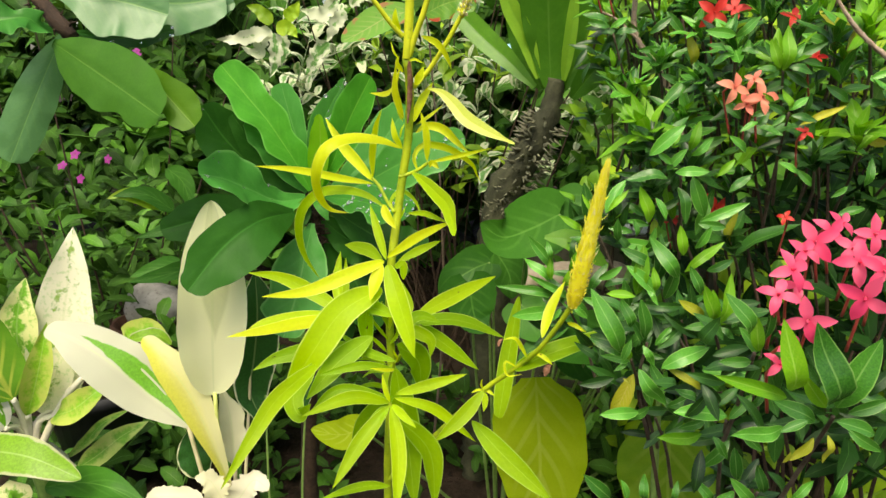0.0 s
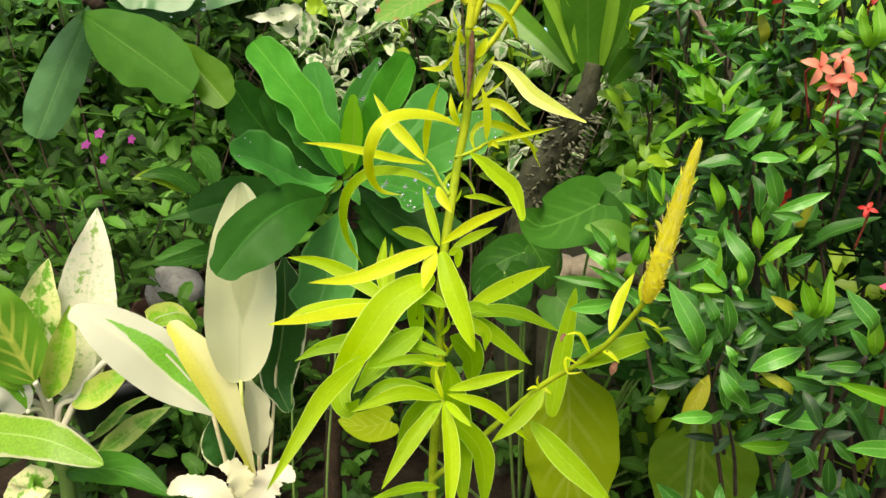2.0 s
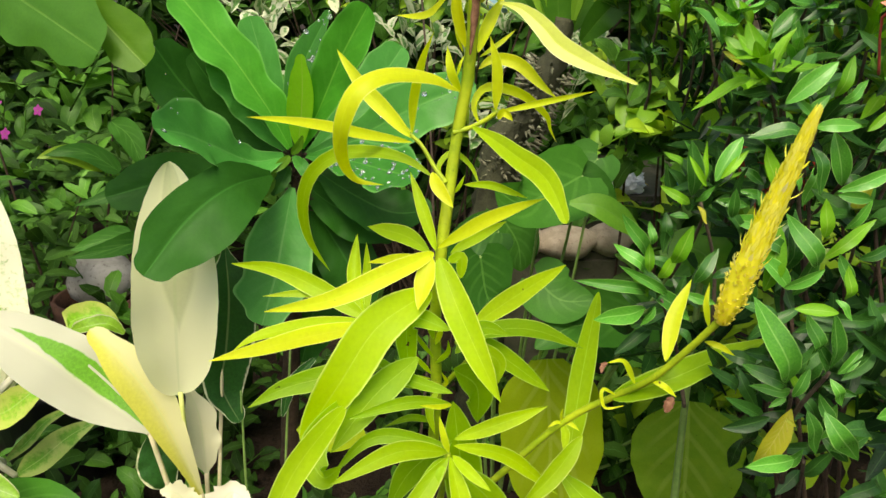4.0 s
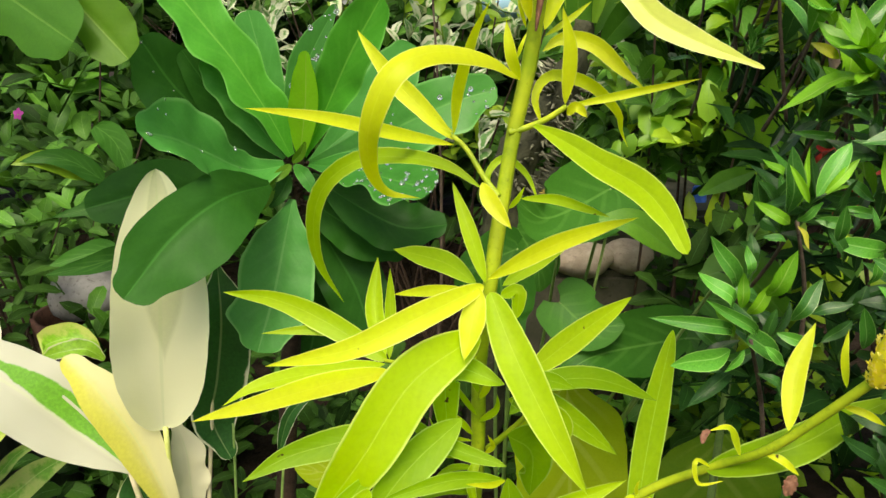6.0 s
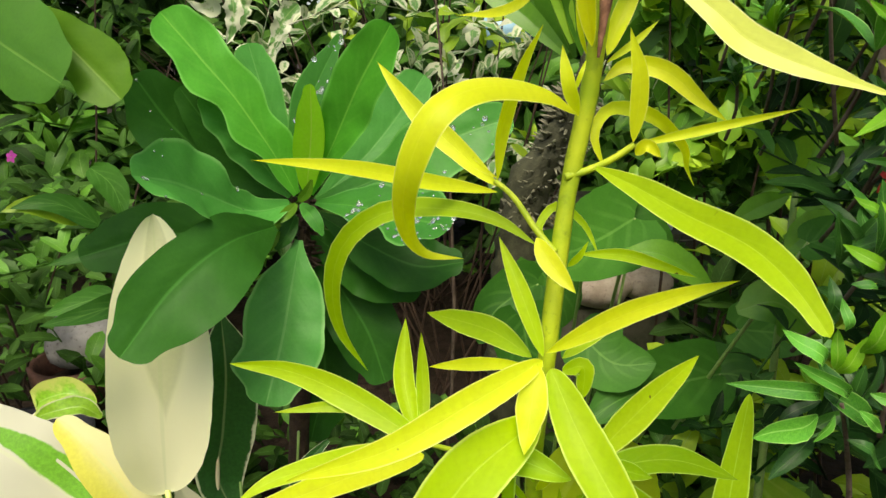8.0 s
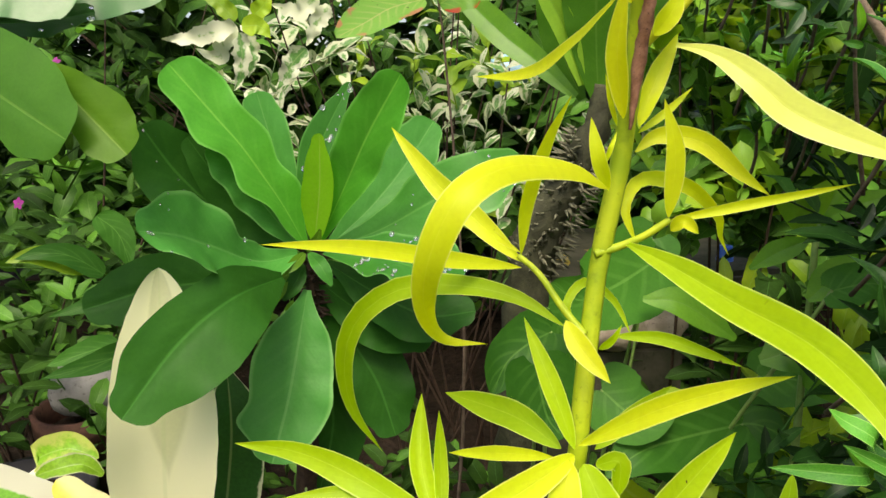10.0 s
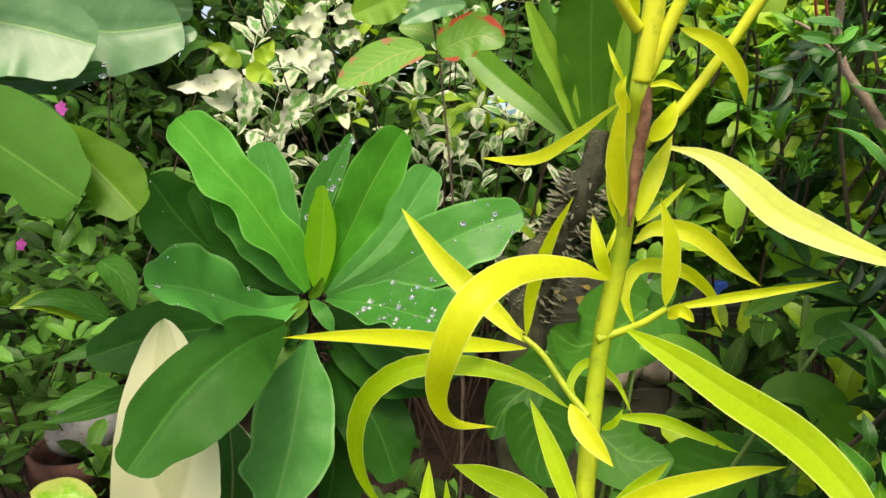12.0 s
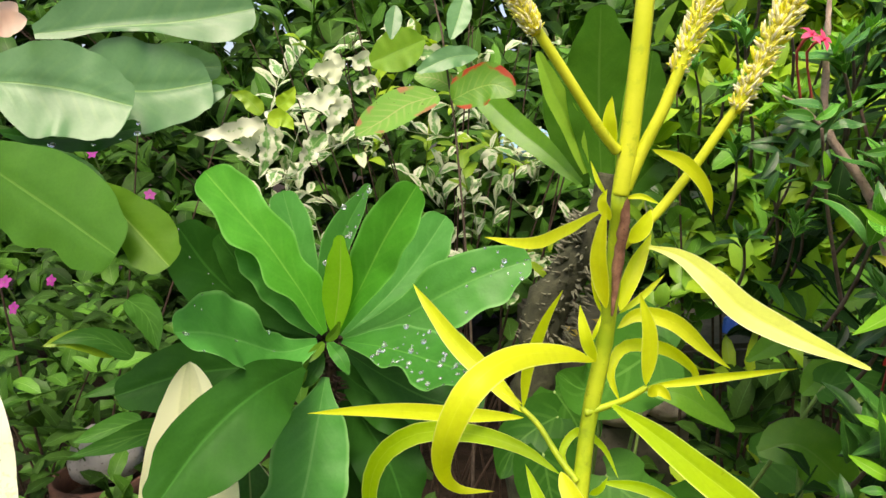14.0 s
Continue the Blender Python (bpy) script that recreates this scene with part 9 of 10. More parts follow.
ixora_leaf(twig, (0.3499, 0.5657, 0.7764), (0.3727, 0.5661, 0.7809), 0.0109, (0.33, -0.85, 0.56), ixora_dark_leaves)
twig = sprig(ixora_tall, (0.1592, 0.6320, 0.8375))
filler_leaves(twig, (0.1592, 0.6320, 0.8375), 0.035, 16)
ixora_leaf(twig, (0.1506, 0.6164, 0.8433), (0.1264, 0.6141, 0.8534), 0.0092, (0.03, -0.75, 0.75), ixora_dark_leaves)
ixora_leaf(twig, (0.1575, 0.6373, 0.8440), (0.1366, 0.6356, 0.8473), 0.0068, (-0.24, -0.85, 0.13), ixora_dark_leaves)
ixora_leaf(twig, (0.1575, 0.6368, 0.8426), (0.1732, 0.6371, 0.8522), 0.0071, (0.02, -0.85, 0.09), ixora_dark_leaves)
ixora_leaf(twig, (0.1607, 0.6275, 0.8372), (0.1790, 0.6216, 0.8393), 0.0089, (-0.34, -0.85, 0.49), ixora_dark_leaves)
ixora_leaf(twig, (0.1600, 0.6272, 0.8081), (0.1552, 0.6225, 0.8250), 0.0078, (0.11, -0.85, 0.14), ixora_fresh_leaves)
ixora_leaf(twig, (0.1702, 0.6357, 0.8031), (0.1568, 0.6345, 0.8056), 0.0062, (-0.43, -0.85, 0.00), ixora_dark_leaves)
ixora_leaf(twig, (0.1907, 0.6268, 0.8372), (0.2088, 0.6247, 0.8514), 0.0081, (-0.21, -0.85, 0.08), ixora_dark_leaves)
ixora_leaf(twig, (0.1808, 0.6236, 0.8226), (0.2006, 0.6230, 0.8250), 0.0071, (0.22, -0.85, 0.00), ixora_dark_leaves)
ixora_leaf(twig, (0.2002, 0.6325, 0.8031), (0.2157, 0.6275, 0.8130), 0.0095, (-0.35, -0.85, 0.56), ixora_dark_leaves)
ixora_leaf(twig, (0.2215, 0.6317, 0.7931), (0.2036, 0.6268, 0.8031), 0.0086, (-0.22, -0.85, 0.22), ixora_dark_leaves)
ixora_leaf(twig, (0.2302, 0.6246, 0.8100), (0.2213, 0.6155, 0.8376), 0.0114, (0.02, -0.85, 0.22), ixora_old_leaves)
ixora_leaf(twig, (0.2204, 0.6254, 0.8371), (0.2036, 0.6252, 0.8561), 0.0080, (-0.41, -0.85, 0.06), ixora_dark_leaves)
ixora_leaf(twig, (0.2276, 0.6344, 0.8472), (0.2412, 0.6340, 0.8616), 0.0086, (0.30, -0.85, 0.15), ixora_dark_leaves)
ixora_leaf(twig, (0.2092, 0.6218, 0.7784), (0.2235, 0.6201, 0.7835), 0.0084, (-0.30, -0.85, 0.22), ixora_fresh_leaves)
ixora_leaf(twig, (0.2201, 0.6370, 0.7700), (0.2226, 0.6328, 0.7855), 0.0085, (0.20, -0.85, 0.38), ixora_fresh_leaves)
ixora_leaf(twig, (0.2254, 0.6361, 0.8230), (0.2401, 0.6289, 0.8031), 0.0096, (-0.01, -0.85, 0.43), ixora_dark_leaves)
twig = sprig(ixora_bush, (0.1889, 0.5120, 0.7283))
filler_leaves(twig, (0.1889, 0.5120, 0.7283), 0.035, 16)
ixora_leaf(twig, (0.1593, 0.4971, 0.7448), (0.1811, 0.4903, 0.7680), 0.0110, (-0.09, -0.85, 0.45), ixora_dark_leaves)
ixora_leaf(twig, (0.1800, 0.5102, 0.7492), (0.1858, 0.5100, 0.7594), 0.0063, (-0.41, -0.85, 0.56), ixora_fresh_leaves)
ixora_leaf(twig, (0.1772, 0.4988, 0.7383), (0.1647, 0.4975, 0.7477), 0.0076, (-0.18, -0.85, 0.18), ixora_dark_leaves)
ixora_leaf(twig, (0.1779, 0.5123, 0.7317), (0.1899, 0.5057, 0.7493), 0.0131, (-0.24, -0.85, 0.39), ixora_dark_leaves)
ixora_leaf(twig, (0.1902, 0.5026, 0.7479), (0.1957, 0.4996, 0.7706), 0.0137, (-0.13, -0.85, 0.10), ixora_fresh_leaves)
ixora_leaf(twig, (0.1916, 0.4996, 0.7445), (0.2063, 0.4999, 0.7578), 0.0114, (0.27, -0.85, 0.30), ixora_dark_leaves)
ixora_leaf(twig, (0.1806, 0.5008, 0.7317), (0.2040, 0.4940, 0.7336), 0.0094, (0.35, -0.85, 0.27), ixora_dark_leaves)
ixora_leaf(twig, (0.1748, 0.4991, 0.7277), (0.1430, 0.4998, 0.7268), 0.0094, (-0.26, -0.75, 0.75), ixora_dark_leaves)
ixora_leaf(twig, (0.1949, 0.5035, 0.7287), (0.2080, 0.5056, 0.6960), 0.0128, (-0.26, -0.85, 0.16), ixora_dark_leaves)
ixora_leaf(twig, (0.1864, 0.5085, 0.7193), (0.1934, 0.5013, 0.6921), 0.0149, (0.15, -0.85, 0.25), ixora_dark_leaves)
ixora_leaf(twig, (0.2050, 0.5051, 0.6935), (0.2391, 0.5008, 0.7089), 0.0087, (-0.15, -0.85, 0.20), ixora_dark_leaves)
ixora_leaf(twig, (0.2000, 0.4974, 0.6934), (0.2225, 0.4971, 0.6904), 0.0094, (0.32, -0.85, 0.08), ixora_dark_leaves)
ixora_leaf(twig, (0.1657, 0.5071, 0.6917), (0.1543, 0.5026, 0.7220), 0.0112, (0.24, -0.85, 0.13), ixora_fresh_leaves)
ixora_leaf(twig, (0.2131, 0.5020, 0.7290), (0.2252, 0.5020, 0.7417), 0.0136, (-0.13, -0.85, 0.27), ixora_fresh_leaves)
ixora_leaf(twig, (0.1517, 0.5170, 0.6917), (0.1686, 0.5128, 0.6881), 0.0089, (0.25, -0.85, 0.01), ixora_dark_leaves)
ixora_leaf(twig, (0.1660, 0.4967, 0.7136), (0.1748, 0.4932, 0.6970), 0.0112, (0.27, -0.85, 0.28), ixora_dark_leaves)
ixora_leaf(twig, (0.2259, 0.5089, 0.7157), (0.2427, 0.5110, 0.7284), 0.0105, (-0.14, -0.85, 0.56), ixora_dark_leaves)
ixora_leaf(twig, (0.2377, 0.5142, 0.7453), (0.2215, 0.5098, 0.7585), 0.0113, (0.33, -0.85, 0.15), ixora_dark_leaves)
twig = sprig(ixora_bush, (0.1679, 0.4820, 0.6605))
filler_leaves(twig, (0.1679, 0.4820, 0.6605), 0.035, 16)
ixora_leaf(twig, (0.1487, 0.4684, 0.6464), (0.1519, 0.4698, 0.6847), 0.0116, (-0.03, -0.85, 0.41), ixora_fresh_leaves)
ixora_leaf(twig, (0.1500, 0.4867, 0.6626), (0.1505, 0.4838, 0.6801), 0.0088, (0.07, -0.85, 0.46), ixora_dark_leaves)
ixora_leaf(twig, (0.1466, 0.4761, 0.6348), (0.1402, 0.4737, 0.6569), 0.0153, (-0.28, -0.75, 0.75), ixora_dark_leaves)
ixora_leaf(twig, (0.1636, 0.4832, 0.6503), (0.1690, 0.4835, 0.6889), 0.0146, (0.29, -0.85, 0.39), ixora_dark_leaves)
ixora_leaf(twig, (0.1798, 0.4727, 0.6581), (0.1570, 0.4744, 0.6894), 0.0109, (-0.25, -0.85, 0.38), ixora_dark_leaves)
ixora_leaf(twig, (0.1877, 0.4814, 0.6598), (0.2160, 0.4833, 0.6829), 0.0076, (-0.39, -0.85, 0.31), ixora_fresh_leaves)
ixora_leaf(twig, (0.1847, 0.4788, 0.6737), (0.1796, 0.4776, 0.6971), 0.0109, (-0.27, -0.85, 0.36), ixora_fresh_leaves)
ixora_leaf(twig, (0.1620, 0.4662, 0.6480), (0.1396, 0.4657, 0.6697), 0.0116, (-0.08, -0.85, 0.58), ixora_dark_leaves)
ixora_leaf(twig, (0.1735, 0.4802, 0.6387), (0.1793, 0.4736, 0.6673), 0.0116, (-0.07, -0.85, 0.14), ixora_dark_leaves)
ixora_leaf(twig, (0.1897, 0.4714, 0.6808), (0.1979, 0.4658, 0.6990), 0.0112, (0.11, -0.85, 0.18), ixora_dark_leaves)
ixora_leaf(twig, (0.1976, 0.4665, 0.6652), (0.2161, 0.4644, 0.6743), 0.0109, (0.09, -0.85, 0.25), ixora_dark_leaves)
ixora_leaf(twig, (0.1579, 0.4717, 0.6679), (0.1353, 0.4678, 0.6818), 0.0101, (0.29, -0.85, 0.14), ixora_dark_leaves)
ixora_leaf(twig, (0.1953, 0.4668, 0.6478), (0.1847, 0.4660, 0.6696), 0.0104, (-0.11, -0.85, 0.41), ixora_dark_leaves)
twig = sprig(ixora_front, (0.1661, 0.3720, 0.6607))
filler_leaves(twig, (0.1661, 0.3720, 0.6607), 0.035, 16)
ixora_leaf(twig, (0.1604, 0.3604, 0.6663), (0.1509, 0.3556, 0.6913), 0.0096, (0.14, -0.85, 0.30), ixora_fresh_leaves)
ixora_leaf(twig, (0.1614, 0.3605, 0.6663), (0.1569, 0.3554, 0.6877), 0.0070, (-0.20, -0.85, 0.49), ixora_fresh_leaves)
ixora_leaf(twig, (0.1628, 0.3611, 0.6647), (0.1695, 0.3614, 0.6957), 0.0079, (0.16, -0.85, 0.18), ixora_fresh_leaves)
ixora_leaf(twig, (0.1734, 0.3769, 0.6584), (0.1773, 0.3755, 0.6754), 0.0061, (-0.30, -0.85, 0.13), ixora_fresh_leaves)
ixora_leaf(twig, (0.1575, 0.3652, 0.6679), (0.1397, 0.3623, 0.6800), 0.0060, (0.31, -0.85, 0.09), ixora_old_leaves)
ixora_leaf(twig, (0.1631, 0.3647, 0.6626), (0.1534, 0.3648, 0.6548), 0.0098, (0.33, -0.85, 0.09), ixora_dark_leaves)
ixora_leaf(twig, (0.1625, 0.3571, 0.6649), (0.1733, 0.3580, 0.6576), 0.0082, (-0.14, -0.85, 0.54), ixora_dark_leaves)
ixora_leaf(twig, (0.1654, 0.3754, 0.6576), (0.1492, 0.3728, 0.6586), 0.0076, (0.35, -0.85, 0.56), ixora_dark_leaves)
ixora_leaf(twig, (0.1664, 0.3632, 0.6659), (0.1808, 0.3636, 0.6692), 0.0078, (0.30, -0.85, 0.45), ixora_dark_leaves)
twig = sprig(ixora_front, (0.1625, 0.3120, 0.6692))
filler_leaves(twig, (0.1625, 0.3120, 0.6692), 0.035, 16)
ixora_leaf(twig, (0.1516, 0.2967, 0.6855), (0.1373, 0.2932, 0.7072), 0.0151, (-0.15, -0.75, 0.75), ixora_dark_leaves)
ixora_leaf(twig, (0.1605, 0.3042, 0.6735), (0.1567, 0.3037, 0.6931), 0.0075, (-0.31, -0.85, 0.00), ixora_fresh_leaves)
ixora_leaf(twig, (0.1614, 0.3022, 0.6803), (0.1625, 0.3015, 0.6990), 0.0109, (0.31, -0.85, 0.07), ixora_dark_leaves)
ixora_leaf(twig, (0.1682, 0.3172, 0.6653), (0.1565, 0.3175, 0.6806), 0.0091, (-0.16, -0.85, 0.49), ixora_dark_leaves)
ixora_leaf(twig, (0.1627, 0.3141, 0.6636), (0.1451, 0.3130, 0.6641), 0.0075, (-0.41, -0.85, 0.28), ixora_dark_leaves)
twig = sprig(ixora_front, (0.1894, 0.2840, 0.6493))
filler_leaves(twig, (0.1894, 0.2840, 0.6493), 0.035, 16)
ixora_leaf(twig, (0.1812, 0.2762, 0.6593), (0.1648, 0.2670, 0.7033), 0.0144, (-0.22, -0.75, 0.75), ixora_dark_leaves)
ixora_leaf(twig, (0.1848, 0.2760, 0.6582), (0.1940, 0.2673, 0.6955), 0.0140, (-0.43, -0.85, 0.25), ixora_dark_leaves)
ixora_leaf(twig, (0.1865, 0.2859, 0.6529), (0.1712, 0.2825, 0.6716), 0.0070, (-0.42, -0.85, 0.02), ixora_fresh_leaves)
ixora_leaf(twig, (0.1599, 0.2694, 0.6701), (0.1484, 0.2617, 0.7058), 0.0099, (-0.24, -0.85, 0.45), ixora_fresh_leaves)
ixora_leaf(twig, (0.1833, 0.2878, 0.6448), (0.1606, 0.2871, 0.6564), 0.0099, (-0.23, -0.85, 0.57), ixora_dark_leaves)
ixora_leaf(twig, (0.1652, 0.2816, 0.6453), (0.1414, 0.2815, 0.6410), 0.0080, (0.12, -0.85, 0.19), ixora_dark_leaves)
ixora_leaf(twig, (0.1846, 0.2741, 0.6525), (0.2054, 0.2758, 0.6446), 0.0112, (0.15, -0.85, 0.55), ixora_dark_leaves)
ixora_leaf(twig, (0.1944, 0.2819, 0.6521), (0.2102, 0.2766, 0.6619), 0.0093, (-0.43, -0.85, 0.14), ixora_dark_leaves)
ixora_leaf(twig, (0.1630, 0.2785, 0.6621), (0.1245, 0.2696, 0.6775), 0.0067, (0.31, -0.85, 0.23), ixora_fresh_leaves)
ixora_leaf(twig, (0.1714, 0.2735, 0.6531), (0.1589, 0.2726, 0.6479), 0.0062, (-0.10, -0.75, 0.75), ixora_dark_leaves)
ixora_leaf(twig, (0.1746, 0.2884, 0.6280), (0.1714, 0.2886, 0.6217), 0.0068, (0.19, -0.85, 0.44), ixora_old_leaves)
ixora_leaf(twig, (0.1830, 0.2861, 0.6370), (0.1709, 0.2832, 0.6267), 0.0083, (0.04, -0.85, 0.20), ixora_old_leaves)
ixora_leaf(twig, (0.1824, 0.2750, 0.6451), (0.1816, 0.2745, 0.6308), 0.0058, (0.18, -0.85, 0.05), ixora_old_leaves)
ixora_leaf(twig, (0.1892, 0.2723, 0.6495), (0.2040, 0.2690, 0.6401), 0.0094, (-0.25, -0.85, 0.04), ixora_dark_leaves)
twig = sprig(ixora_front, (0.1713, 0.3520, 0.6089))
filler_leaves(twig, (0.1713, 0.3520, 0.6089), 0.035, 16)
ixora_leaf(twig, (0.1644, 0.3367, 0.6206), (0.1335, 0.3335, 0.6249), 0.0109, (-0.17, -0.75, 0.75), ixora_dark_leaves)
ixora_leaf(twig, (0.1550, 0.3576, 0.6179), (0.1405, 0.3543, 0.6279), 0.0109, (0.10, -0.75, 0.75), ixora_dark_leaves)
ixora_leaf(twig, (0.1680, 0.3418, 0.6157), (0.1802, 0.3430, 0.6305), 0.0122, (-0.37, -0.85, 0.30), ixora_dark_leaves)
ixora_leaf(twig, (0.1674, 0.3516, 0.6282), (0.1536, 0.3503, 0.6443), 0.0081, (-0.26, -0.85, 0.25), ixora_dark_leaves)
ixora_leaf(twig, (0.1822, 0.3496, 0.6384), (0.1511, 0.3452, 0.6439), 0.0084, (0.15, -0.85, 0.51), ixora_dark_leaves)
ixora_leaf(twig, (0.1574, 0.3506, 0.6013), (0.1321, 0.3518, 0.5976), 0.0079, (0.22, -0.85, 0.18), ixora_fresh_leaves)
ixora_leaf(twig, (0.1632, 0.3485, 0.6010), (0.1724, 0.3478, 0.5867), 0.0119, (0.14, -0.85, 0.12), ixora_dark_leaves)
ixora_leaf(twig, (0.1730, 0.3414, 0.5980), (0.1769, 0.3415, 0.5759), 0.0084, (-0.33, -0.85, 0.53), ixora_dark_leaves)
ixora_leaf(twig, (0.1295, 0.3487, 0.6437), (0.1555, 0.3479, 0.6571), 0.0096, (-0.13, -0.85, 0.60), ixora_dark_leaves)
ixora_leaf(twig, (0.1525, 0.3472, 0.6312), (0.1321, 0.3473, 0.6450), 0.0050, (0.20, -0.85, 0.39), ixora_old_leaves)
ixora_leaf(twig, (0.1772, 0.3578, 0.5925), (0.1627, 0.3590, 0.5726), 0.0097, (-0.07, -0.85, 0.49), ixora_dark_leaves)
ixora_leaf(twig, (0.1814, 0.3545, 0.6020), (0.1942, 0.3502, 0.5896), 0.0103, (-0.42, -0.85, 0.18), ixora_dark_leaves)
ixora_leaf(twig, (0.1751, 0.3386, 0.6252), (0.1865, 0.3390, 0.6353), 0.0105, (0.33, -0.85, 0.35), ixora_dark_leaves)
ixora_leaf(twig, (0.1616, 0.3565, 0.6082), (0.1453, 0.3557, 0.6012), 0.0088, (0.24, -0.85, 0.27), ixora_dark_leaves)
twig = sprig(ixora_front, (0.2060, 0.3720, 0.5470))
filler_leaves(twig, (0.2060, 0.3720, 0.5470), 0.035, 16)
ixora_leaf(twig, (0.1100, 0.3617, 0.5502), (0.0914, 0.3576, 0.5696), 0.0087, (0.31, -0.85, 0.06), ixora_dark_leaves)
ixora_leaf(twig, (0.2022, 0.3691, 0.5441), (0.1855, 0.3667, 0.5604), 0.0095, (-0.28, -0.85, 0.22), ixora_dark_leaves)
ixora_leaf(twig, (0.2032, 0.3591, 0.5560), (0.1964, 0.3594, 0.5762), 0.0074, (-0.25, -0.85, 0.36), ixora_dark_leaves)
ixora_leaf(twig, (0.1348, 0.3703, 0.5432), (0.1327, 0.3706, 0.5618), 0.0080, (-0.44, -0.85, 0.20), ixora_dark_leaves)
ixora_leaf(twig, (0.1522, 0.3709, 0.5428), (0.1546, 0.3712, 0.5565), 0.0088, (-0.20, -0.85, 0.12), ixora_dark_leaves)
ixora_leaf(twig, (0.2291, 0.3735, 0.5410), (0.2403, 0.3716, 0.5563), 0.0100, (-0.40, -0.85, 0.06), ixora_dark_leaves)
ixora_leaf(twig, (0.1744, 0.3647, 0.5472), (0.1618, 0.3630, 0.5620), 0.0085, (0.06, -0.85, 0.05), ixora_dark_leaves)
ixora_leaf(twig, (0.2451, 0.3596, 0.5509), (0.2508, 0.3567, 0.5702), 0.0114, (-0.12, -0.85, 0.17), ixora_dark_leaves)
ixora_leaf(twig, (0.1869, 0.3628, 0.5542), (0.1720, 0.3589, 0.5489), 0.0080, (-0.20, -0.85, 0.34), ixora_dark_leaves)
ixora_leaf(twig, (0.1213, 0.3639, 0.5478), (0.1166, 0.3631, 0.5620), 0.0082, (0.24, -0.85, 0.60), ixora_dark_leaves)
twig = sprig(ixora_front, (0.1512, 0.4120, 0.5772))
filler_leaves(twig, (0.1512, 0.4120, 0.5772), 0.035, 6)
ixora_leaf(twig, (0.1439, 0.4040, 0.5900), (0.1221, 0.4045, 0.5815), 0.0102, (0.13, -0.85, 0.12), ixora_dark_leaves)
ixora_leaf(twig, (0.1342, 0.3961, 0.5902), (0.1069, 0.3900, 0.5916), 0.0081, (-0.11, -0.85, 0.49), ixora_dark_leaves)
ixora_leaf(twig, (0.1511, 0.4049, 0.5978), (0.1657, 0.4001, 0.5839), 0.0098, (-0.08, -0.85, 0.10), ixora_dark_leaves)
ixora_leaf(twig, (0.1458, 0.3963, 0.6063), (0.1381, 0.3942, 0.6271), 0.0106, (0.06, -0.85, 0.55), ixora_dark_leaves)
ixora_leaf(twig, (0.1530, 0.3980, 0.5933), (0.1696, 0.3953, 0.6028), 0.0090, (-0.15, -0.85, 0.30), ixora_dark_leaves)
ixora_leaf(twig, (0.1455, 0.3992, 0.5987), (0.1511, 0.3990, 0.6190), 0.0091, (-0.03, -0.85, 0.56), ixora_dark_leaves)
floret(ixora_front, (0.1980, 0.3350, 0.7209), 0.0130, pink_petal)
floret(ixora_front, (0.2066, 0.3100, 0.7169), 0.0121, pink_petal)
floret(ixora_front, (0.2246, 0.3300, 0.7260), 0.0110, pink_petal)
floret(ixora_front, (0.1691, 0.3000, 0.7163), 0.0113, pink_petal)
floret(ixora_front, (0.1591, 0.2900, 0.7075), 0.0099, pink_petal)
floret(ixora_front, (0.1655, 0.2750, 0.7007), 0.0116, pink_petal)
floret(ixora_front, (0.1989, 0.2900, 0.7059), 0.0128, pink_petal)
floret(ixora_front, (0.2121, 0.3000, 0.7157), 0.0113, pink_petal)
floret(ixora_front, (0.1586, 0.2800, 0.6778), 0.0079, pink_petal)
floret(ixora_front, (0.2149, 0.3300, 0.7186), 0.0104, pink_petal)
floret(ixora_front, (0.1778, 0.3100, 0.7055), 0.0094, pink_petal)
floret(ixora_front, (0.2140, 0.3500, 0.7227), 0.0104, pink_petal)
floret(ixora_front, (0.1907, 0.3300, 0.7171), 0.0099, pink_petal)
floret(ixora_front, (0.2254, 0.3600, 0.7250), 0.0096, pink_petal)
floret(ixora_front, (0.1619, 0.2800, 0.6874), 0.0078, pink_petal)
floret(ixora_front, (0.1420, 0.6200, 0.8893), 0.0082, pink_petal)
floret(ixora_front, (0.1556, 0.6300, 0.8883), 0.0073, pink_petal)
floret(ixora_tall, (0.2177, 0.5000, 0.7939), 0.0131, orange_petal)
floret(ixora_tall, (0.2390, 0.5000, 0.7871), 0.0136, orange_petal)
floret(ixora_tall, (0.2313, 0.5000, 0.7998), 0.0082, orange_petal)
floret(ixora_tall, (0.2303, 0.5050, 0.7816), 0.0100, orange_petal)
floret(ixora_bush, (0.2540, 0.6000, 0.6848), 0.0154, red_petal)
floret(ixora_bush, (0.2198, 0.6000, 0.6932), 0.0123, red_petal)
floret(ixora_bush, (0.2162, 0.6000, 0.6759), 0.0103, red_petal)
floret(ixora_bush, (0.2074, 0.6200, 0.7012), 0.0095, red_petal)
floret(ixora_bush, (0.2672, 0.5000, 0.6977), 0.0069, red_petal)
floret(ixora_tall, (0.2363, 0.6000, 0.8532), 0.0162, red_petal)
floret(ixora_tall, (0.2527, 0.6000, 0.8563), 0.0143, red_petal)
floret(ixora_tall, (0.3020, 0.5500, 0.8164), 0.0089, red_petal)
floret(ixora_tall, (0.3037, 0.6000, 0.8496), 0.0120, red_petal)
floret(ixora_tall, (0.2733, 0.5000, 0.7615), 0.0075, red_petal)
floret(ixora_tall, (0.2035, 0.6000, 0.7046), 0.0092, red_petal)



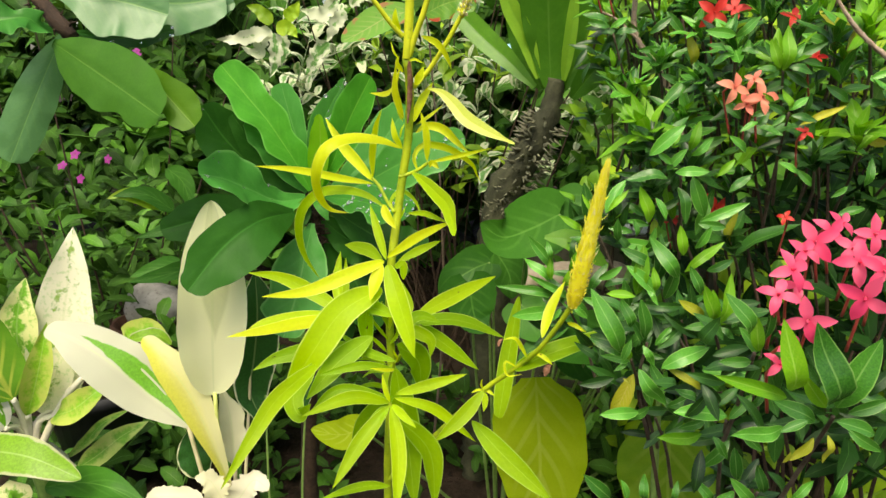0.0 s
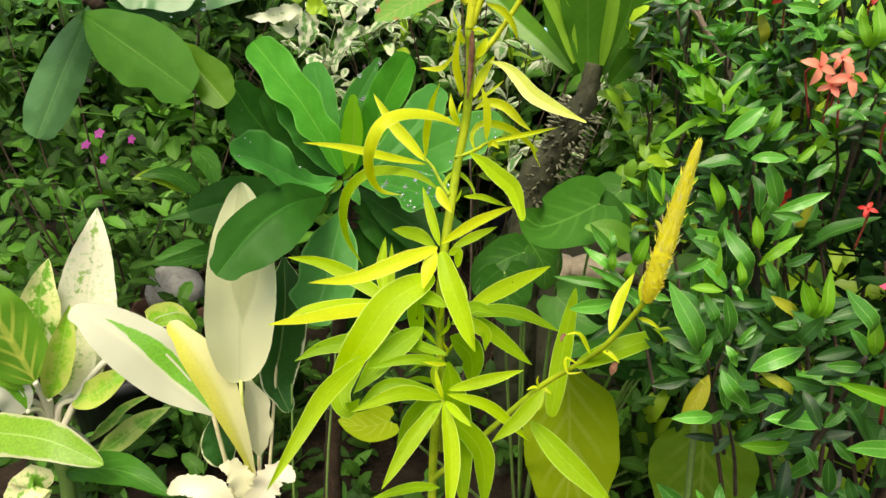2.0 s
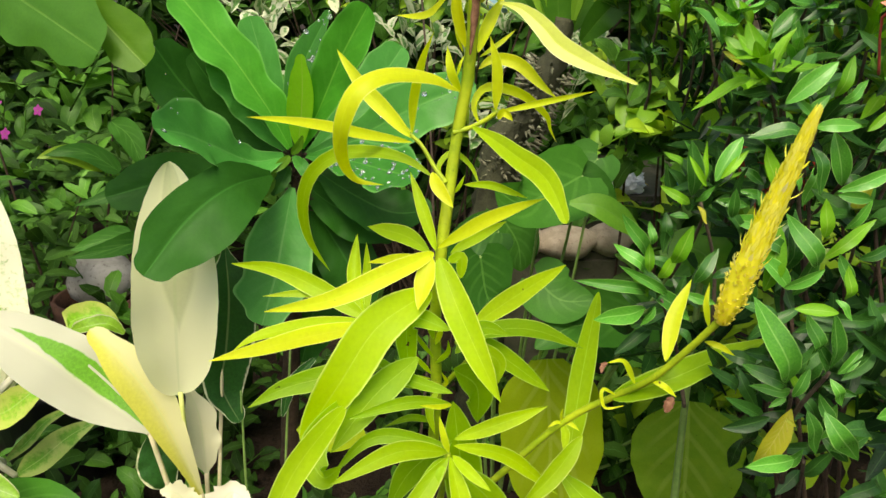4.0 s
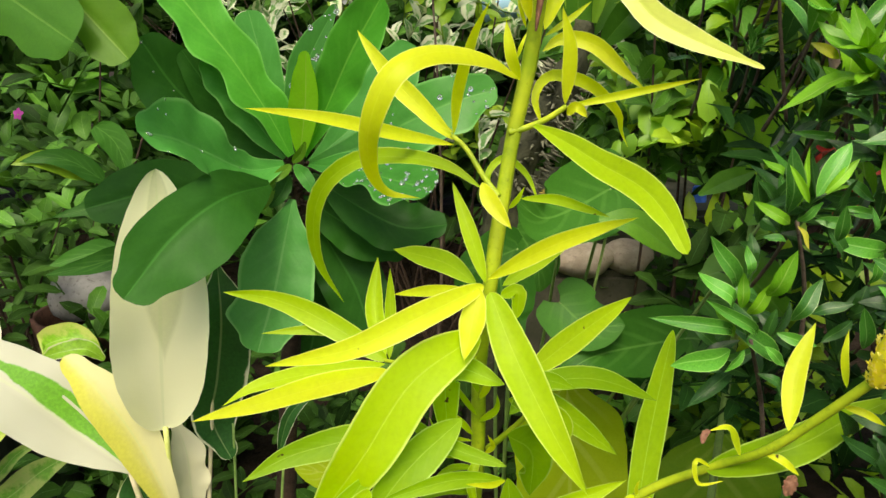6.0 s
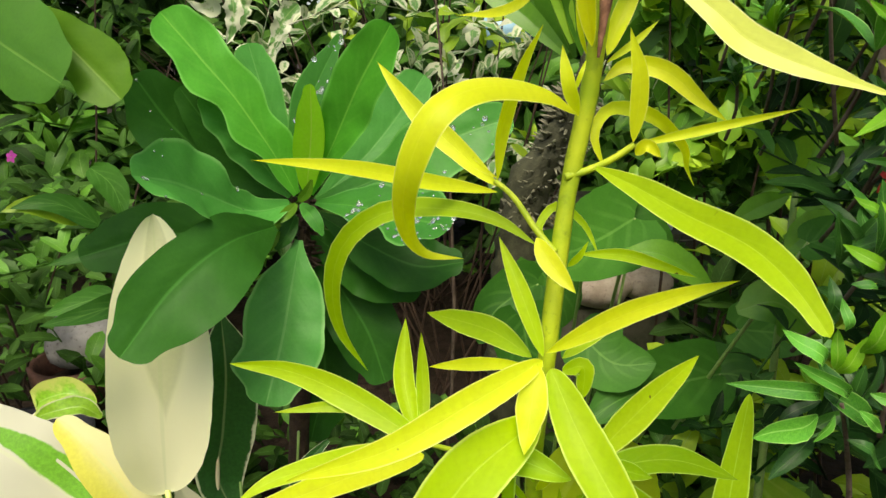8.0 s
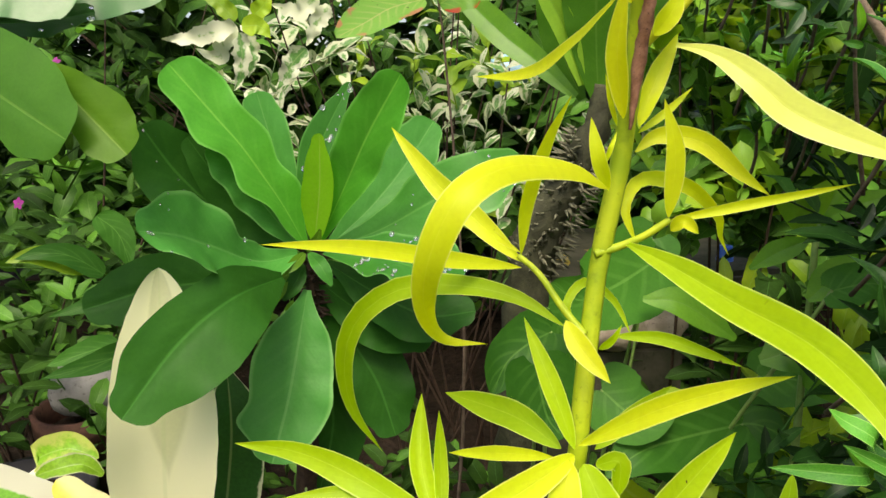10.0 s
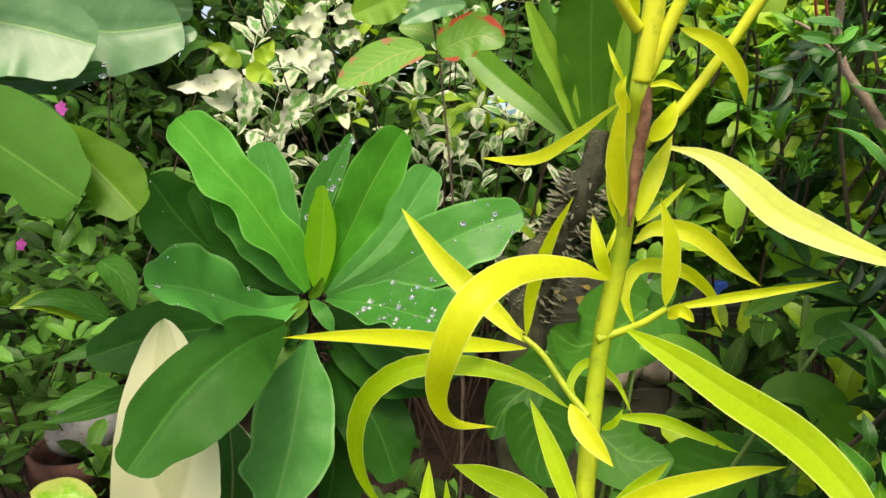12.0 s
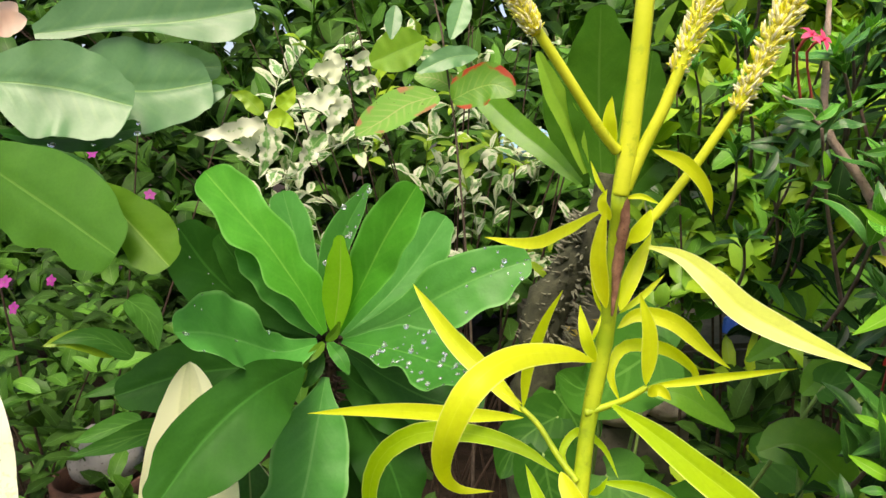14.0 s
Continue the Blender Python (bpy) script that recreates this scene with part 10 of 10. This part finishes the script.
def branches(bush, top, count, spread, seed, material=None):
    """Woody stems that rise from the bush's foot."""
    rng = random.Random(seed)
    foot = origin_of(bush)
    for k in range(count):
        end = Vector(top) + Vector((rng.uniform(-1, 1) * spread, rng.uniform(-0.6, 0.6) * spread, rng.uniform(-0.12, 0.08)))
        mid = foot.lerp(end, 0.5) + Vector((rng.uniform(-0.04, 0.04), rng.uniform(-0.03, 0.03), 0.05))
        part("branch", tube([foot + Vector((rng.uniform(-0.03, 0.03), rng.uniform(-0.03, 0.03), -0.02)), mid, end], (0.0028, 0.002, 0.0012), sides=7, count=14, bumps=0.1), material or thorn_bark, bush)


branches(ixora_front, (0.22, 0.4, 0.56), 5, 0.1, 1)
branches(ixora_bush, (0.3, 0.53, 0.66), 5, 0.1, 2)
branches(ixora_tall, (0.38, 0.7, 0.86), 5, 0.14, 3)

# ---- loose foliage, too fine to count ----
def cloud(name, at, boxes, count, size, materials, label, category, profile="oval", kind="", width=0.42, seed=1, droop=0.0, stems=0):
    """A shrub's crown: many small leaves in sprays inside some boxes (x0, x1, y0, y1, z0, z1)."""
    rng = random.Random(seed)
    root = thing(name, at, label, category, kind=kind)
    bins = [[] for _ in materials]
    shapes = [blade([(0, 0, 0), (0, 0.5, 0.05), (0, 1, -0.06 - 0.1 * k)], width * (0.85 + 0.15 * k), (0, 0, 1), profile, 0.25, 0.03, 4, k) for k in range(3)]
    weights = [(b[1] - b[0]) * (b[3] - b[2]) * (b[5] - b[4]) for b in boxes]
    for _ in range(count // 4):
        b = rng.choices(boxes, weights)[0]
        c = Vector((rng.uniform(b[0], b[1]), rng.uniform(b[2], b[3]), rng.uniform(b[4], b[5])))
        off = [abs(2 * (c[k] - b[2 * k]) / (b[2 * k + 1] - b[2 * k]) - 1) ** 3.5 for k in range(3)]
        floor = 0.0 if c.z < (b[4] + b[5]) / 2 else off[2]
        if off[0] + off[1] + floor > 1.0 + 0.7 * noise.noise(c * 2.2) or noise.noise(c * 4.0) < -0.22:
            continue
        line = Vector((rng.uniform(-1, 1), rng.uniform(-1, 0.6), rng.uniform(-0.2 - droop, 1.0 - droop))).normalized()
        bin_ = bins[rng.randrange(len(bins))]
        length = size * 2.6
        bin_.append(tube([c - line * length * 0.5, c + line * length * 0.5], (size * 0.035, size * 0.02), sides=3, count=2))
        for k in range(6):
            out = Vector((rng.uniform(-1, 1), rng.uniform(-1, 1), rng.uniform(-0.4, 0.9) - droop)).normalized()
            m = aim(c + line * length * (k / 6 - 0.45), out + line * 0.7, Vector((rng.uniform(-0.4, 0.4), -0.6, 1)), size * rng.uniform(0.65, 1.3))
            bin_.append(moved(shapes[k % 3], m))
    for bin_, material in zip(bins, materials):
        part("foliage", joined(bin_), material, root, kind="stuff")
    foot = Vector(at)
    for k in range(stems):
        b = boxes[k % len(boxes)]
        end = Vector((rng.uniform(b[0], b[1]), rng.uniform(b[2], b[3]), b[5]))
        part("stem", tube([foot + Vector((rng.uniform(-0.1, 0.1), rng.uniform(-0.05, 0.05), -0.02)), foot.lerp(end, 0.5) + Vector((rng.uniform(-0.06, 0.06), 0, 0)), end], (0.0028, 0.0022, 0.001), sides=6, count=12, bumps=0.1), thorn_bark, root)
    return root


flower_shrub = cloud("flowering_shrub", (-0.75, 1.4, 0.0), [(-1.5, -0.28, 1.2, 1.65, 0.05, 0.95), (-0.9, -0.3, 1.1, 1.5, 0.1, 0.55)], 1250, 0.046, [shrub_green, thicket_green, thicket_green, thicket_green], "loose green shrub dotted with small magenta flowers", "shrub", seed=11, stems=12)
cloud("variegated_shrub", (0.0, 1.6, 0.0), [(-0.4, 0.45, 1.35, 1.7, 0.55, 1.05)], 620, 0.044, [white_patched, shrub_light, white_patched], "open shrub of small white and green leaves on dark twigs", "shrub", seed=12, stems=16)
cloud("leafy_shrub", (0.5, 1.2, 0.0), [(0.36, 1.0, 0.95, 1.3, 0.1, 0.85), (0.36, 1.0, 1.15, 1.5, 0.7, 1.25)], 1500, 0.066, [shrub_green, shrub_light, shrub_light, thicket_green], "bright green leafy shrub behind the flowering bushes", "shrub", seed=13, stems=4)
# The gaps in the bush look shaded through this growth's dark colour.
cloud("ixora_bush", (0.5, 0.72, 0.0), [(0.22, 0.75, 0.6, 0.85, 0.42, 0.98), (0.26, 0.5, 0.45, 0.62, 0.48, 0.64), (0.4, 0.7, 0.35, 0.6, 0.3, 0.85)], 1500, 0.042, [ixora_inner_shade], "thick inner growth of a flowering bush, coloured dark for the shade inside", "shrub", "ixora", width=0.3, seed=14, stems=7)
cloud("leafy_shrub", (0.62, 1.3, 0.0), [(0.3, 1.05, 1.1, 1.45, 0.8, 1.3)], 1300, 0.055, [shrub_light, strap_lit, shrub_light, shrub_green], "tall bright green shrub behind the flowering bushes", "shrub", seed=23, stems=9)
cloud("leafy_shrub", (0.4, 1.25, 0.0), [(0.25, 0.55, 1.08, 1.35, 0.58, 0.92)], 420, 0.046, [strap_lit, shrub_green, shrub_light, thicket_green], "light green shrub of broad soft leaves", "shrub", width=0.56, seed=31, stems=5)
cloud("undergrowth", (0.0, 1.1, 0.0), [(-0.8, 0.1, 0.95, 1.4, 0.0, 0.2), (0.1, 0.6, 1.0, 1.4, 0.0, 0.3), (0.1, 0.6, 1.25, 1.5, 0.05, 0.42)], 1900, 0.045, [thicket_green, thicket_green, shrub_green], "low tangled green undergrowth on the soil", "undergrowth", seed=15)
cloud("thicket", (0.0, 3.2, 0.0), [(-3.0, 3.2, 2.9, 3.6, 0.0, 1.75)], 8000, 0.18, [thicket_green, thicket_green], "tall dark hedge at the back of the garden", "thicket", seed=18)
cloud("thicket", (0.0, 2.3, 0.0), [(-2.2, 2.4, 1.8, 2.7, 0.0, 1.7)], 6500, 0.085, [thicket_green, shrub_green, shrub_green], "dark dense thicket closing the garden", "thicket", seed=16, stems=14)
# Added out of view to close the garden and block low sky light.
cloud("thicket", (0.0, -4.2, 0.0), [(-3.6, 3.6, -4.6, -3.9, 0.0, 1.0), (-3.6, -2.8, -3.9, 2.8, 0.0, 1.2), (2.6, 3.3, -3.9, 2.8, 0.0, 1.4)], 5600, 0.17, [thicket_green, shrub_green], "unseen hedge added round the garden, cutting low sky light", "thicket", seed=17)

# small magenta flowers on the shrub
def magenta_flowers(spots):
    rng = random.Random(8)
    for at in spots:
        at = Vector(at)
        flower = part("flower", tube([at + Vector((0, 0.02, -0.03)), at], (0.0012, 0.0014), sides=5, count=3), green_stalk, flower_shrub)
        n = Vector((rng.uniform(-0.4, 0.4), -1, rng.uniform(0.2, 0.8))).normalized()
        a = n.orthogonal().normalized()
        b = n.cross(a)
        for k in range(5):
            t = k * 1.2566 + rng.random() * 0.2
            out = a * math.cos(t) + b * math.sin(t)
            part("petal", blade([at, at + out * 0.005, at + out * 0.01], 0.0075, n, "ixora", 0.1, 0.02, 4, k), magenta_petal, flower)


magenta_flowers([(-0.648, 1.150, 0.647), (-0.574, 1.320, 0.839), (-0.618, 1.250, 0.645), (-0.647, 1.200, 0.616), (-0.596, 1.100, 0.672), (-0.563, 1.300, 0.831), (-0.502, 1.350, 0.764)])


# ---- things on the ground ----
def lathe(profile, at, material, name, parent, label="", sides=28, lean=(0, 0)):
    at = Vector(at)
    turn = Euler((radians(lean[0]), radians(lean[1]), 0)).to_matrix()
    verts, faces, uvs = [], [], []
    for r, z in profile:
        for j in range(sides):
            t = 2 * math.pi * j / sides
            verts.append(at + turn @ Vector((r * math.cos(t), r * math.sin(t), z)))
            uvs.append((j / sides, z))
    for k in range(len(profile) - 1):
        for j in range(sides):
            q, n = k * sides + j, k * sides + (j + 1) % sides
            faces.append((q, n, n + sides, q + sides))
    return part(name, (verts, faces, uvs), material, parent, label)


def clay_pot(at, r, h, material, label):
    pot = thing("plant_pot", at, label, "pot", "plant pots")
    lathe([(0.0, 0.0), (r * 0.7, 0.0), (r * 0.95, h * 0.85), (r * 1.08, h * 0.86), (r * 1.1, h), (r * 0.98, h), (r * 0.9, h * 0.86), (r * 0.65, 0.02), (0.0, 0.02)], at, material, "wall", pot)
    lathe([(0.0, h * 0.86), (r * 0.5, h * 0.88), (r * 0.9, h * 0.85)], at, soil, "earth", pot, "dark potting soil")


clay_pot((-0.634, 1.38, 0.0), 0.075, 0.276, clay, "weathered dark brown clay pot among the leaves")


def stone(at, size, label, material=None):
    """A rounded, slightly knocked stone."""
    bm = bmesh.new()
    bmesh.ops.create_icosphere(bm, subdivisions=3, radius=1.0)
    for v in bm.verts:
        v.co *= 1 + 0.16 * noise.noise(v.co * 1.3 + Vector(at)) + 0.04 * noise.noise(v.co * 5)
        v.co = Vector((v.co.x * size[0], v.co.y * size[1], v.co.z * size[2]))
    me = bpy.data.meshes.new("stone")
    bm.to_mesh(me)
    bm.free()
    me.polygons.foreach_set("use_smooth", [True] * len(me.polygons))
    me.materials.append(material or stone_grey)
    ob = new("stone", me)
    ob.location = Vector(at) + Vector((0, 0, size[2] * 0.85))
    tagged(ob, label, "stone")


stone((-0.624, 1.38, 0.268), (0.062, 0.06, 0.05), "rounded grey stone lying on the brown pot")
stone((-0.765, 1.265, 0.0), (0.045, 0.04, 0.03), "dull reddish stone on the soil", clay)
stone((-0.64, 1.17, 0.0), (0.03, 0.03, 0.026), "dull reddish stone on the soil", clay)


def drink_bottle(at, r, length, material, label, lean):
    bottle = thing("bottle", at, label, "bottle", "discarded bottles")
    lathe([(0.0, 0.0), (r * 0.9, 0.0), (r, r * 0.2), (r * 0.96, length * 0.3), (r, length * 0.6), (r * 0.9, length * 0.72), (r * 0.35, length * 0.9), (r * 0.33, length), (0.0, length)], at, material, "body", bottle, lean=lean)
    lathe([(0.0, length * 0.94), (r * 0.42, length * 0.94), (r * 0.42, length * 1.03), (0.0, length * 1.03)], at, white_plastic, "cap", bottle, lean=lean)


drink_bottle((0.130, 1.76, 0.827), 0.035, 0.13, blue_plastic, "pale blue plastic bottle hung in the thicket", (0, 80))


def slab(at, size, material, name, label, category):
    """A block with worn edges."""
    bm = bmesh.new()
    bmesh.ops.create_cube(bm, size=1.0)
    for v in bm.verts:
        v.co = Vector((v.co.x * size[0], v.co.y * size[1], v.co.z * size[2]))
    bmesh.ops.subdivide_edges(bm, edges=bm.edges[:], cuts=6, use_grid_fill=True)
    bmesh.ops.bevel(bm, geom=[e for e in bm.edges if e.calc_face_angle(0) > 1], offset=0.012, segments=2, affect="EDGES")
    for v in bm.verts:
        v.co += v.normal * 0.006 * noise.noise((v.co + Vector(at)) * 6)
    me = bpy.data.meshes.new(name)
    bm.to_mesh(me)
    bm.free()
    me.materials.append(material)
    ob = new(name, me)
    ob.location = at
    return tagged(ob, label, category)


# Block added to carry the pale stones, in the dark ledge colour.
slab((0.25, 1.33, 0.19), (0.24, 0.15, 0.4), concrete, "stone_block", "dark grey-green stone block added under the pale stones", "block")
for x, y, wide in ((0.165, 1.28, 0.05), (0.25, 1.275, 0.058), (0.335, 1.29, 0.045)):
    stone((x, y, 0.382), (wide, 0.045, 0.03), "pale weathered stone lying on the dark block", beige_stone)
slab((0.46, 1.8, 0.205), (0.5, 0.5, 0.43), concrete, "garden_ledge", "low grey-green concrete ledge behind the plants", "ledge")
litter_rng = random.Random(19)
litter_shape = mesh_of("fallen_leaf", blade([(0, 0, 0), (0, 0.5, 0.12), (0, 1, 0.02)], 0.55, (0, 0, 1), "oval", 0.35, 0.06, 6, 2), litter_yellow)
for k in range(16):
    spot = Vector((litter_rng.uniform(0.24, 0.52), litter_rng.uniform(1.58, 1.72), 0.425))
    heading = litter_rng.uniform(0, 6.28)
    ob = new("fallen_leaf", litter_shape)
    ob.matrix_basis = aim(spot, (math.cos(heading), math.sin(heading), 0.08), (0, 0, 1), litter_rng.uniform(0.03, 0.055))
    tagged(ob, "dry yellow fallen leaf lying on the ledge", "leaf", "fallen leaves")

def plastic_bag(at, size):
    """A crumpled, knotted carrier bag."""
    bm = bmesh.new()
    bmesh.ops.create_icosphere(bm, subdivisions=4, radius=1.0)
    for v in bm.verts:
        d = v.co.normalized()
        ridge = abs(noise.noise(d * 2.4)) + 0.5 * abs(noise.noise(d * 6.0))
        v.co = d * (0.75 + 0.4 * ridge)
        v.co = Vector((v.co.x * size[0], v.co.y * size[1], max(-0.8, v.co.z) * size[2]))
    me = bpy.data.meshes.new("plastic_bag")
    bm.to_mesh(me)
    bm.free()
    me.materials.append(white_plastic)
    ob = new("plastic_bag", me)
    ob.location = Vector(at) + Vector((0, 0, size[2] * 0.78))
    tagged(ob, "crumpled pale blue-white plastic bag lying on the ledge", "bag")


plastic_bag((0.465, 1.6, 0.416), (0.046, 0.04, 0.034))
cup = thing("plastic_cup", (0.619, 1.641, 0.418), "small bright blue plastic cup upside down on the ledge", "cup")
lathe([(0.0, 0.036), (0.013, 0.036), (0.015, 0.033), (0.018, 0.002), (0.02, 0.0), (0.016, 0.0), (0.013, 0.03), (0.0, 0.031)], (0.619, 1.641, 0.418), bright_blue, "wall", cup)
black_pot = thing("plant_pot", (-0.66, 1.2, 0.0), "black plastic nursery pot standing in the weeds", "pot", "plant pots")
lathe([(0.0, 0.0), (0.075, 0.0), (0.1, 0.2), (0.108, 0.2), (0.108, 0.225), (0.098, 0.225), (0.072, 0.02), (0.0, 0.02)], (-0.66, 1.2, 0.0), dark_plastic, "wall", black_pot)
lathe([(0.0, 0.19), (0.05, 0.195), (0.092, 0.188)], (-0.66, 1.2, 0.0), soil, "earth", black_pot, "dark potting soil")
